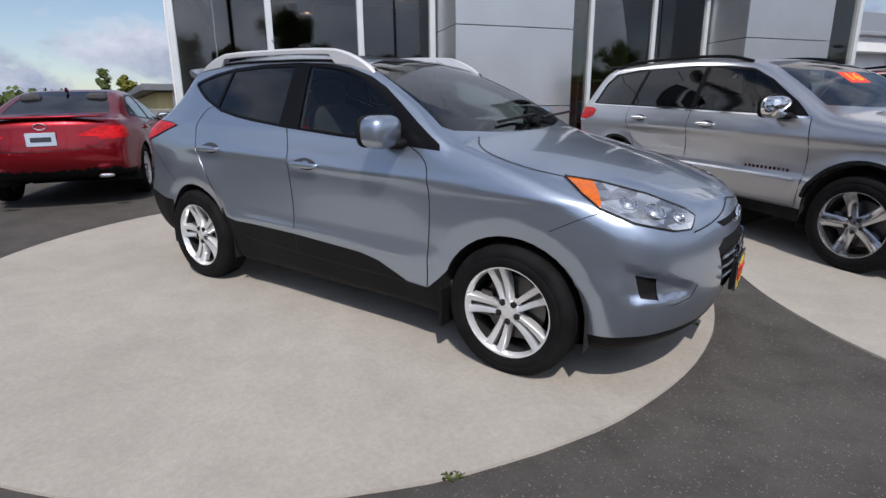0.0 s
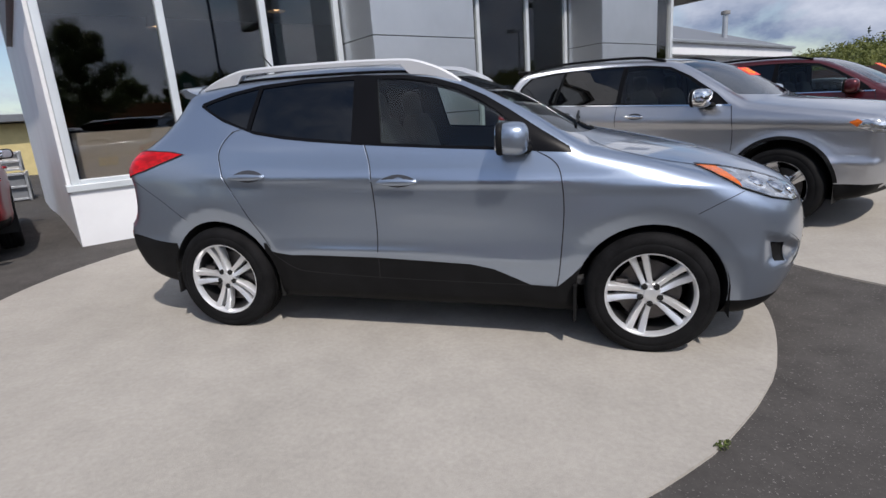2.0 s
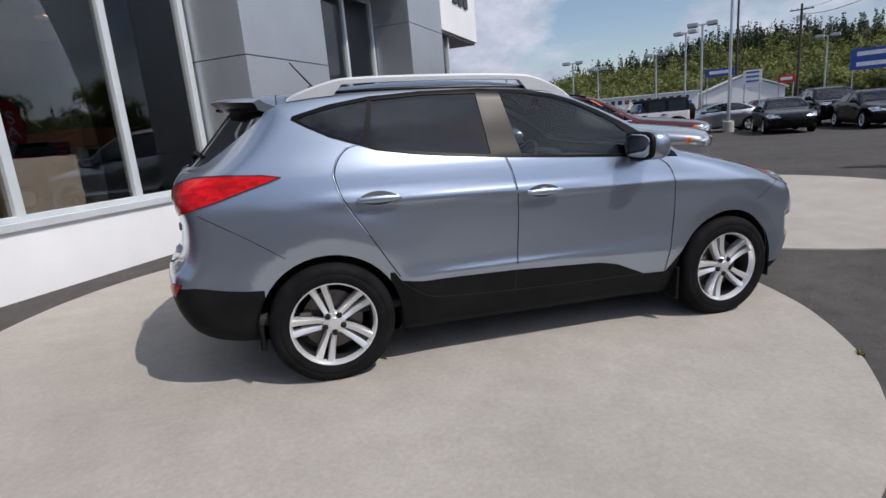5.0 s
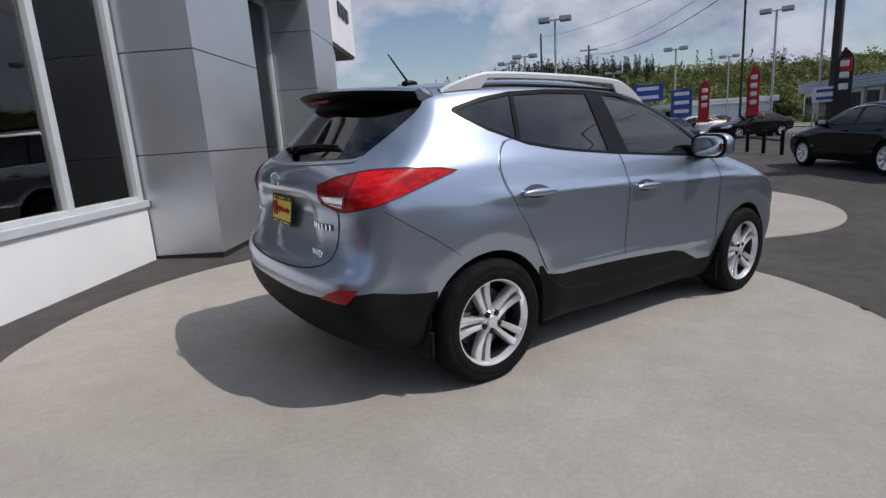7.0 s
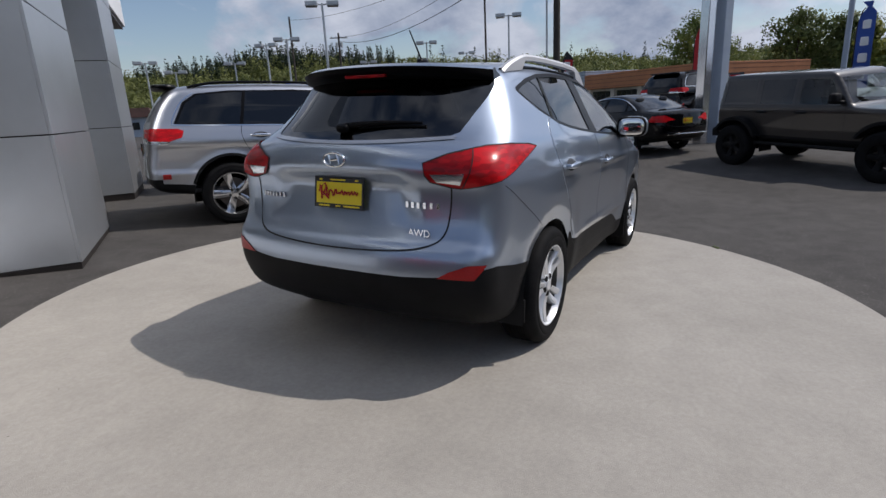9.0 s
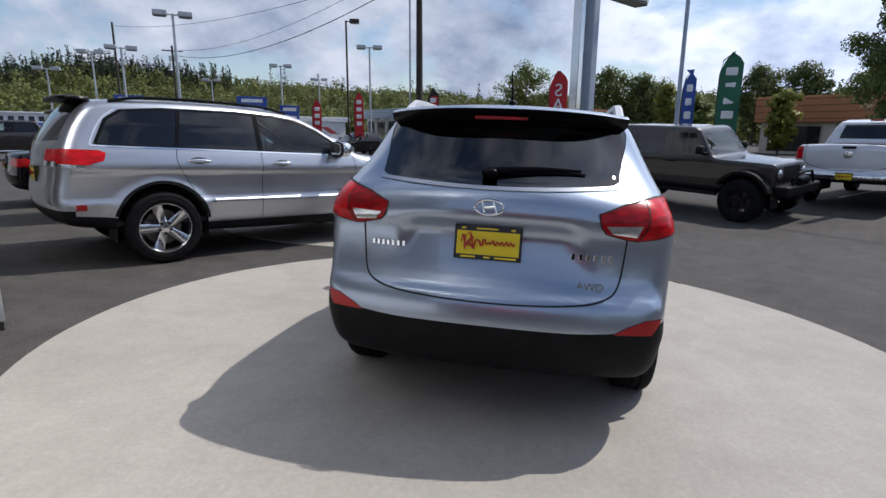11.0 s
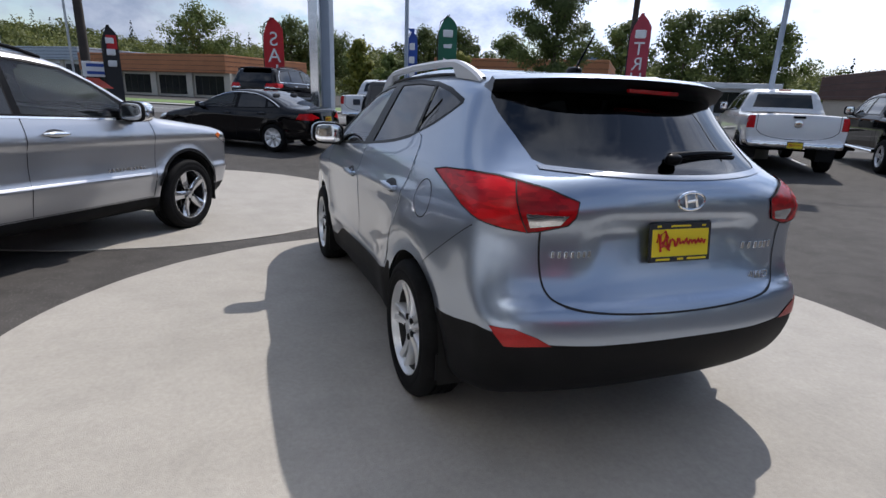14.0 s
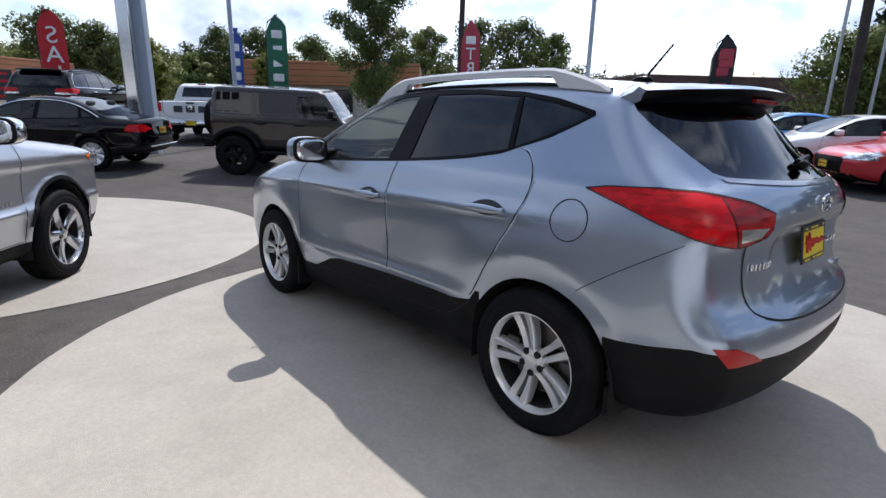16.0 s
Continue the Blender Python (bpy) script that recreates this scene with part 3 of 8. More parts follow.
        for r in range(rows - 1):
            a, b = r * nv, (r + 1) * nv
            for i in range(nv):
                j = (i + 1) % nv
                faces.append((a + i, a + j, b + j, b + i))
        p0, p1 = rows * nv, rows * nv + 1
        last = (rows - 1) * nv
        for i in range(nv):
            j = (i + 1) % nv
            faces.append((p0, j, i))
            faces.append((p1, last + i, last + j))
        return P, faces

    def project(self, pts, view):
        """Points given in a view's two coordinates, put on the skin. Views: right, left (x, z), rear, front (y, z), top (x, y)."""
        a = np.array(pts, float)
        n = len(a)
        z0 = np.zeros(n)
        if not isinstance(view, str):
            ca, sa = math.cos(radians(view)), math.sin(radians(view))
            o, d = np.stack([-sa * a[:, 0], ca * a[:, 0], a[:, 1]], 1), np.tile((ca, sa, 0), (n, 1))
        elif view in ("right", "left"):
            s = -1.0 if view == "right" else 1.0
            o, d = np.stack([a[:, 0], z0, a[:, 1]], 1), np.tile((0, s, 0), (n, 1))
        elif view in ("rear", "front"):
            s = -1.0 if view == "rear" else 1.0
            o, d = np.stack([z0 + s * 0.9, a[:, 0], a[:, 1]], 1), np.tile((s, 0, 0), (n, 1))
        else:
            o, d = np.stack([a[:, 0], a[:, 1], z0 + 0.7], 1), np.tile((0, 0, 1.0), (n, 1))
        return self.root(o, d.astype(float))


VIEW_AXES = {"right": (0, 2, 1, -1), "left": (0, 2, 1, 1), "rear": (1, 2, 0, -1), "front": (1, 2, 0, 1), "top": (0, 1, 2, 1)}


class Panels:
    """A skin that is cut along outlines drawn in side, rear, front or top view, and sorted into named panels."""

    def __init__(self, shell, nu, nv):
        self.shell = shell
        P, F = shell.skin(nu, nv)
        self.P = list(map(tuple, P))
        self.F = F
        self.tag = ["body"] * len(F)

    def cut(self, outline, view, tag, only=("body",), lean=0.35, extra=None):
        """Cuts along the outline and gives the faces inside it the tag. lean: how much a face must look towards the view.
        view: a name, or the compass angle of a level line of sight (0: from the front, 90: from the left), with outline points (across, z)."""
        poly = np.array(outline, float)
        lo, hi = poly.min(0) - 0.02, poly.max(0) + 0.02
        P = np.array(self.P)
        N = self.shell.normal(P)
        if isinstance(view, str):
            ia, ib, ic, sg = VIEW_AXES[view]
            pa, pb, nc = P[:, ia], P[:, ib], N[:, ic] * sg
        else:
            ca, sa = math.cos(radians(view)), math.sin(radians(view))
            pa, pb, nc = -sa * P[:, 0] + ca * P[:, 1], P[:, 2], ca * N[:, 0] + sa * N[:, 1]
        qa, qb = pa.tolist(), pb.tolist()
        cand, rest, rest_t = [], [], []
        for f, t in zip(self.F, self.tag):
            if t in only:
                q = list(f)
                if nc[q].mean() > lean and pa[q].max() > lo[0] and pa[q].min() < hi[0] and pb[q].max() > lo[1] and pb[q].min() < hi[1] \
                        and (extra is None or extra(P[q].mean(0))):
                    cand.append((f, t))
                    continue
            rest.append(f); rest_t.append(t)
        Q = self.P
        for (x0, y0), (x1, y1) in zip(poly, np.roll(poly, -1, 0)):
            dx, dy = x1 - x0, y1 - y0
            L = math.hypot(dx, dy)
            if L < 1e-6:
                continue
            blo, bhi = (min(x0, x1) - 0.012, min(y0, y1) - 0.012), (max(x0, x1) + 0.012, max(y0, y1) + 0.012)
            new_c, cache = [], {}
            for f, t in cand:
                xs, ys = [qa[v] for v in f], [qb[v] for v in f]
                if max(xs) < blo[0] or min(xs) > bhi[0] or max(ys) < blo[1] or min(ys) > bhi[1]:
                    new_c.append((f, t)); continue
                s = [((a - x0) * dy - (b - y0) * dx) / L for a, b in zip(xs, ys)]
                if max(s) < 1e-5 or min(s) > -1e-5:
                    new_c.append((f, t)); continue
                A, B = [], []
                n = len(f)
                for i in range(n):
                    v, s0, v1, s1 = f[i], s[i], f[(i + 1) % n], s[(i + 1) % n]
                    if s0 >= -1e-5:
                        A.append(v)
                    if s0 <= 1e-5:
                        B.append(v)
                    if (s0 > 1e-5 and s1 < -1e-5) or (s0 < -1e-5 and s1 > 1e-5):
                        key = (min(v, v1), max(v, v1))
                        if key not in cache:
                            k = s0 / (s0 - s1)
                            p, q = Q[v], Q[v1]
                            cache[key] = len(Q)
                            Q.append(tuple(p[c] + k * (q[c] - p[c]) for c in range(3)))
                            qa.append(qa[v] + k * (qa[v1] - qa[v])); qb.append(qb[v] + k * (qb[v1] - qb[v]))
                        A.append(cache[key]); B.append(cache[key])
                for piece in (A, B):
                    if len(piece) >= 3:
                        new_c.append((tuple(piece), t))
            cand = new_c
        for f, t in cand:
            cx, cy = sum(qa[v] for v in f) / len(f), sum(qb[v] for v in f) / len(f)
            ins, j = False, len(poly) - 1
            for i in range(len(poly)):
                (xi, yi), (xj, yj) = poly[i], poly[j]
                if (yi > cy) != (yj > cy) and cx < (xj - xi) * (cy - yi) / (yj - yi) + xi:
                    ins = not ins
                j = i
            rest.append(f); rest_t.append(tag if ins else t)
        self.F, self.tag = rest, rest_t

    def part(self, tag, name, mat, parent, label="", push=0.0, keep=None):
        """Links the faces with this tag as one mesh, moved along the skin's normal by push."""
        fs = [f for f, t in zip(self.F, self.tag) if t == tag]
        if keep is not None:
            fs = [f for f in fs if keep(np.mean([self.P[v] for v in f], 0))]
        if not fs:
            return None
        used = sorted({v for f in fs for v in f})
        idx = {v: i for i, v in enumerate(used)}
        V = np.array([self.P[v] for v in used])
        N = self.shell.normal(V)
        return mesh_ob(name, V + N * push, [tuple(idx[v] for v in f) for f in fs], mat, parent, label, normals=N)

    def lining(self, name, mat, parent, zmin, push=-0.03, tags=("body", "trim")):
        fs = [f for f, t in zip(self.F, self.tag) if t in tags and min(self.P[v][2] for v in f) > zmin]
        used = sorted({v for f in fs for v in f})
        idx = {v: i for i, v in enumerate(used)}
        V = np.array([self.P[v] for v in used])
        N = self.shell.normal(V)
        return mesh_ob(name, V + N * push, [tuple(idx[v] for v in reversed(f)) for f in fs], mat, parent)


def ribbon(shell, pts, view, width, name, mat, parent, lift=0.0015, label="", closed=False, dense=0.03, tilt=0.0):
    """A narrow strip on the skin along a line drawn in a view."""
    p = [np.array(q, float) for q in pts]
    if not closed and len(p) > 3:
        for _ in range(2):
            p = [p[0]] + [a * u + b * (1 - u) for a, b in zip(p, p[1:]) for u in (0.75, 0.25)] + [p[-1]]
    if closed:
        p.append(p[0])
    line = []
    for a, b in zip(p, p[1:]):
        n = max(1, int(np.linalg.norm(b - a) / dense))
        line += [a + (b - a) * i / n for i in range(n)]
    line.append(p[-1])
    line = np.array(line)
    t = np.gradient(line, axis=0)
    t /= np.linalg.norm(t, axis=1, keepdims=True) + 1e-9
    nrm = np.stack([-t[:, 1], t[:, 0]], 1)
    A, B = shell.project(line + nrm * width / 2, view), shell.project(line - nrm * width / 2, view)
    NA, NB = shell.normal(A), shell.normal(B)
    n = len(line)
    V = np.concatenate([A + NA * lift, B + NB * lift])
    F = [(i, i + 1, n + i + 1, n + i) for i in range(n - 1)]
    k = n // 2 if n > 2 else 0
    if np.dot(np.cross(V[k + 1] - V[k], V[n + k] - V[k]), NA[k]) < 0:
        F = [f[::-1] for f in F]
    N = np.concatenate([NA, NB]) + np.array((0, 0, tilt))
    return mesh_ob(name, V, F, mat, parent, label, normals=N / np.linalg.norm(N, axis=1, keepdims=True))


def panel_edge(shell, pts, view, shift, radius, mat, parent):
    """The rolled painted edge beside a panel gap: a slim rod half sunk in the skin."""
    a = np.array(pts, float)
    line = []
    for p, q in zip(a, a[1:]):
        n = max(1, int(np.linalg.norm(q - p) / 0.03))
        line += [p + (q - p) * i / n for i in range(n)]
    line = np.array(line + [a[-1]]) + np.array((shift, 0))
    P = shell.project(line, view)
    return part("door_edge", b_tube([tuple(p) for p in P - shell.normal(P) * radius * 0.35], radius, 8), mat, parent, smooth=True)


def circle(cx, cz, r, n=36, a0=0.0, a1=360.0):
    return [(cx + r * math.cos(radians(a0 + (a1 - a0) * i / n)), cz + r * math.sin(radians(a0 + (a1 - a0) * i / n))) for i in range(n)]


def wheel(parent, x, y, r, rim_r, style, width=0.22, side=1, rim_mat=None, name="wheel"):
    """A wheel with tyre, rim, disc and nuts, its face towards side (+1 left, -1 right) of the car."""
    hub = empty(name, Matrix.Identity(4))
    hub.parent = parent
    hub.matrix_local = pose(x, y, r, 0, 0, 0 if side > 0 else 180)
    w = width
    # tyre: rounded shoulders and tread grooves
    prof = [(rim_r * 0.985, -w * 0.5 + 0.03), (rim_r + 0.015, -w * 0.5 + 0.012), (r - 0.05, -w * 0.5), (r - 0.012, -w * 0.42), (r, -w * 0.33)]
    for k in (-0.2, -0.02, 0.16):
        prof += [(r, w * (k - 0.035)), (r - 0.007, w * (k - 0.025)), (r - 0.007, w * (k + 0.025)), (r, w * (k + 0.035))]
    prof += [(r, w * 0.33), (r - 0.012, w * 0.42), (r - 0.028, w * 0.475), (r - 0.05, w * 0.497), (r - 0.056, w * 0.487), (r - 0.062, w * 0.5),
             (rim_r + 0.03, w * 0.5), (rim_r + 0.02, w * 0.487), (rim_r + 0.008, w * 0.475), (rim_r * 0.985, w * 0.45)]
    part("tyre", b_lathe(prof, 56, "Y", False), M_RUBBER, hub, smooth=True)
    rm = rim_mat or M_ALLOY
    # rim barrel and lip
    prof = [(rim_r * 0.93, -w * 0.42), (rim_r * 0.93, w * 0.30), (rim_r * 0.955, w * 0.40), (rim_r * 0.985, w * 0.46), (rim_r * 1.008, w * 0.462), (rim_r * 1.008, w * 0.42)]
    part("rim_barrel", b_lathe(prof[:2], 48, "Y", False), M_BARREL, hub, smooth=True)
    part("rim", b_lathe(prof[1:], 56, "Y", False), rm, hub, smooth=True)
    part("brake_disc", b_lathe([(0.02, -0.02), (rim_r * 0.72, -0.02), (rim_r * 0.72, 0.0), (0.02, 0.0)], 36, "Y", False), M_DISC, hub)
    bm = b_box(0.07, 0.06, 0.14, 0, 0, -0.07, 0.01)
    bm.transform(pose(rim_r * 0.62, 0.01, 0.0))
    part("brake_caliper", bm, M_DISC, hub)
    face = w * 0.36
    n_sp, twin = style
    for i in range(n_sp):
        a = 360 / n_sp * i + 90
        bm = bmesh.new()
        pairs = ((-1, 1) if twin else (0,))
        for s in pairs:
            wi, wo = (0.0135, 0.0225) if twin else (0.042, 0.058)
            ci, co = (s * 0.0165, s * rim_r * (0.150 if twin else 0)) if twin else (0, 0)
            r0, r1 = rim_r * 0.20, rim_r * 0.955
            sec = []
            for k in range(6):
                t = k / 5
                rr = r0 + (r1 - r0) * t
                c = ci + (co - ci) * t
                hw = wi + (wo - wi) * t
                yy = face - 0.028 * (1 - (2 * t - 1) ** 2) * 0.5 + 0.012 * t
                sec.append([bm.verts.new(p) for p in ((c - hw, yy - 0.05, rr), (c - hw * 0.9, yy - 0.008, rr), (c - hw * 0.55, yy - (0.005 if s > 0 else 0), rr), (c + hw * 0.55, yy - (0.005 if s < 0 else 0), rr), (c + hw * 0.9, yy - 0.008, rr), (c + hw, yy - 0.05, rr))])
            for p, q in zip(sec, sec[1:]):
                for j in range(5):
                    bm.faces.new((p[j], p[j + 1], q[j + 1], q[j]))
            bm.faces.new(sec[0]); bm.faces.new(sec[-1])
        part("spoke", bm, rm, hub, m=Matrix.Rotation(radians(a), 4, "Y"), smooth=True)
    part("hub_cap", b_lathe([(rim_r * 0.27, face - 0.05), (rim_r * 0.27, face - 0.012), (rim_r * 0.24, face - 0.004), (0.034, face - 0.002), (0.032, face + 0.006), (0.0005, face + 0.009)], 30, "Y"), rm, hub, smooth=True)
    for i in range(5):
        a = radians(72 * i + 54)
        bm = b_lathe([(0.017, face - 0.02), (0.017, face + 0.001), (0.012, face + 0.0015), (0.011, face - 0.006), (0.0105, face + 0.004), (0.0005, face + 0.006)], 12, "Y")
        part("wheel_nut", bm, M_DARKHOLE, hub, m=Matrix.Translation((rim_r * 0.225 * math.cos(a), 0, rim_r * 0.225 * math.sin(a))))
    return hub


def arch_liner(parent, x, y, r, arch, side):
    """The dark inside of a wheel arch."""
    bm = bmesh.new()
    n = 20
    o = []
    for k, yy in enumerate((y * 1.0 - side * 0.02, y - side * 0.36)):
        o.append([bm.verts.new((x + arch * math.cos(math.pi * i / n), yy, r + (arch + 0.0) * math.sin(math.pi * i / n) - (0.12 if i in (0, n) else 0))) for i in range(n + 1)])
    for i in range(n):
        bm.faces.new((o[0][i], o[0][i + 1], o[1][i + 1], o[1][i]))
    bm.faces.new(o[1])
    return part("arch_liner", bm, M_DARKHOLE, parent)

# ---- vehicles ----
def b_blob(sx, sy, sz, p=2.6, n=20, mth=12):
    """A rounded, slightly squared ball."""
    bm = bmesh.new()
    rows = []
    sgn = lambda v, e: math.copysign(abs(v) ** e, v)
    e = 2.0 / p
    for i in range(mth + 1):
        a = math.pi * i / mth - math.pi / 2
        if i in (0, mth):
            rows.append([bm.verts.new((0, 0, sz / 2 * (1 if i else -1)))])
            continue
        rows.append([bm.verts.new((sx / 2 * sgn(math.cos(a), e) * sgn(math.cos(2 * math.pi * j / n), e), sy / 2 * sgn(math.cos(a), e) * sgn(math.sin(2 * math.pi * j / n), e), sz / 2 * sgn(math.sin(a), e))) for j in range(n)])
    for a, b in zip(rows, rows[1:]):
        for j in range(n):
            k = (j + 1) % n
            if len(a) == 1:
                bm.faces.new((a[0], b[k], b[j]))
            elif len(b) == 1:
                bm.faces.new((a[j], a[k], b[0]))
            else:
                bm.faces.new((a[j], a[k], b[k], b[j]))
    return bm


def mirrored(poly):
    return [(-a, b) for a, b in reversed(poly)]


def licence_plate(parent, m, base=None, frame=True, name="licence_plate"):
    """A plate with a dark frame; its writing is plain bars. Local x along the plate, z up, facing -y."""
    base = base or M_PLATE_Y
    pl = part(name, b_box(0.305, 0.006, 0.153, 0, 0, -0.0765, 0.003), base, parent, m=m)
    if frame:
        for sx, sz, x, z in ((0.315, 0.026, 0, 0.066), (0.315, 0.022, 0, -0.067), (0.012, 0.158, -0.152, 0), (0.012, 0.158, 0.152, 0)):
            part("frame_bar", b_box(sx, 0.010, sz, x, 0, z - sz / 2, 0.003), M_PLATE_BK, pl, m=m)
        for x, z, w, h in ((-0.005, 0.066, 0.10, 0.007), (-0.115, 0.066, 0.02, 0.008), (0.115, 0.066, 0.02, 0.008), (-0.09, -0.067, 0.07, 0.008), (0.0, -0.067, 0.03, 0.008), (0.085, -0.067, 0.10, 0.008)):
            part("lettering_bar", b_box(w, 0.002, h, x, -0.006, z - h / 2, 0), M_PLATE_Y, pl, m=m)
        # a red handwritten flourish, as plain strokes
        pts = [(-0.125 + 0.25 * i / 40, -0.008, 0.002 + 0.028 * math.sin(i * 1.15) * math.exp(-((i - 3) / 16) ** 2) + 0.010 * math.sin(i * 1.9)) for i in range(41)]
        part("script_stroke", b_tube(pts, 0.0042, 5), M_INK_R, pl, m=m)
        part("script_stroke", b_tube([(-0.105, -0.008, -0.035), (-0.11, -0.008, 0.03), (-0.085, -0.008, 0.046), (-0.07, -0.008, 0.02), (-0.10, -0.008, 0.0), (-0.06, -0.008, -0.03)], 0.0045, 5), M_INK_R, pl, m=m)
    else:
        part("lettering_bar", b_box(0.21, 0.002, 0.055, 0, -0.004, -0.03, 0), M_INK_B, pl, m=m)
    return pl


def seat(parent, x, y, z, mat):
    s = part("seat", b_blob(0.52, 0.50, 0.20, 4), mat, parent, m=pose(x, y, z + 0.1), smooth=True)
    part("seat_back", b_blob(0.17, 0.48, 0.66, 4), mat, s, m=pose(x - 0.30, y, z + 0.45, 0, -14, 0), smooth=True)
    part("headrest", b_blob(0.10, 0.26, 0.19, 3.5), mat, s, m=pose(x - 0.40, y, z + 0.84, 0, -10, 0), smooth=True)
    return s


def interior(parent, sp, seat_mat=None):
    seat_mat = seat_mat or M_SEAT
    zf = sp.get("floor_z", 0.42)
    xs = sp.get("seat_x", (0.25, -0.62))
    L0, L1 = sp.get("cabin_x", (-1.75, 1.1))
    part("cabin_floor", b_box(L1 - L0, 2 * sp["half"] - 0.2, 0.05, (L0 + L1) / 2, 0, zf - 0.06, 0.01), M_INTERIOR, parent)
    for k, x in enumerate(xs):
        for y in (-0.38, 0.38):
            seat(parent, x, y, zf + 0.12, seat_mat)
    xd = sp.get("dash_x", 0.83)
    zd = sp.get("belt", 1.1) - 0.10
    d = part("dashboard", b_blob(0.62, 2 * sp["half"] - 0.32, 0.30, 5), M_DASH, parent, m=pose(xd, 0, zd - 0.12), smooth=True)
    part("instrument_hood", b_blob(0.22, 0.36, 0.12, 3), M_INTERIOR, d, m=pose(xd - 0.2, 0.38, zd + 0.03), smooth=True)
    sw = part("steering_wheel", b_tube([(0.185 * math.cos(2 * math.pi * i / 28), 0.185 * math.sin(2 * math.pi * i / 28), 0) for i in range(29)], 0.016, 8), M_INTERIOR, parent, m=pose(xd - 0.40, 0.38, zd - 0.02, 0, -62, 0), smooth=True)
    part("wheel_boss", b_blob(0.16, 0.12, 0.05, 3), M_INTERIOR, sw, m=pose(xd - 0.40, 0.38, zd - 0.02, 0, -62, 0), smooth=True)
    part("column_stalk", b_tube([(xd - 0.39, 0.38, zd - 0.02), (xd - 0.1, 0.38, zd - 0.12)], 0.03, 8), M_INTERIOR, sw)
    part("rear_view_mirror", b_blob(0.05, 0.22, 0.07, 3), M_INTERIOR, parent, m=pose(sp.get("rvm_x", 0.28), 0, sp.get("rvm_z", 1.42)), smooth=True)


def door_handle(parent, shell, x, z, view, mat, w=0.235):
    s = -1 if view == "right" else 1
    p = shell.project([(x, z)], view)[0]
    h = part("door_handle", b_blob(w * 1.04, 0.030, 0.040, 2.05, 18, 10), mat, parent, m=pose(p[0], p[1] + s * 0.026, p[2]), smooth=True)
    for dx in (-w * 0.42, w * 0.42):
        part("handle_foot", b_blob(0.03, 0.05, 0.028, 2.5, 10, 6), mat, h, m=pose(p[0] + dx, p[1] + s * 0.006, p[2]), smooth=True)
    # flat dark lens on the skin: the recess's shade put in as colour
    out = [(x + w * 0.50 * math.cos(a), z + 0.002 + 0.037 * math.sin(a) * abs(math.sin(a))) for a in (2 * math.pi * i / 20 for i in range(20))]
    q = shell.project(out, view)
    n = shell.normal(q)
    c = shell.project([(x, z)], view)
    V = np.concatenate([q + n * 0.0012, c + shell.normal(c) * 0.0012])
    f = [(i, (i + 1) % 20, 20) for i in range(20)]
    if s > 0:
        f = [t[::-1] for t in f]
    mesh_ob("handle_recess_shade", V, f, M_SEAM_AND_SHADE, h)
    return h


def side_mirror(parent, sp, x, z, side, mat, size=(0.20, 0.25, 0.19), y=None):
    """Housing on a short arm, with the glass looking backwards."""
    hy = (y if y is not None else sp["half"] - 0.03) * side
    mm = part("mirror_housing", b_blob(size[0], size[1], size[2], 3.0, 20, 14), mat, parent, m=pose(x, hy + side * size[1] * 0.42, z, 0, 0, -6 * side), smooth=True)
    part("mirror_base", b_blob(0.14, 0.14, 0.06, 2.5, 12, 8), M_PLASTIC, mm, m=pose(x + 0.02, hy - side * 0.0, z - size[2] * 0.38), smooth=True)
    part("mirror_rim", b_blob(0.05, size[1] * 0.97, size[2] * 0.97, 3.4, 20, 14), M_PLASTIC, mm, m=pose(x - size[0] * 0.40, hy + side * size[1] * 0.42, z, 0, 0, -6 * side), smooth=True)
    part("mirror_glass", b_blob(0.02, size[1] * 0.84, size[2] * 0.80, 3.4, 20, 14), M_MIRROR, mm, m=pose(x - size[0] * 0.40 - 0.018, hy + side * size[1] * 0.42, z, 0, 0, -6 * side), smooth=True)
    return mm


def sticker16(parent, shell, y, z, size=0.17):
    """A two-figure year sticker on the windscreen."""
    p = shell.project([(y, z)], "front")
    n = shell.normal(p)[0]
    q = Vector(n).to_track_quat("Z", "Y").to_matrix().to_4x4()
    m = Matrix.Translation(Vector(p[0]) + Vector(n) * 0.006) @ q
    s = part("year_sticker", b_box(size * 1.25, size, 0.002, 0, 0, -0.001, 0), M_STICK_R, parent, m=m)
    text_mesh("year_figures", "16", size * 0.95, M_STICK_Y, s, m @ pose(0, 0, 0.003), depth=0.001)


CUT = {}


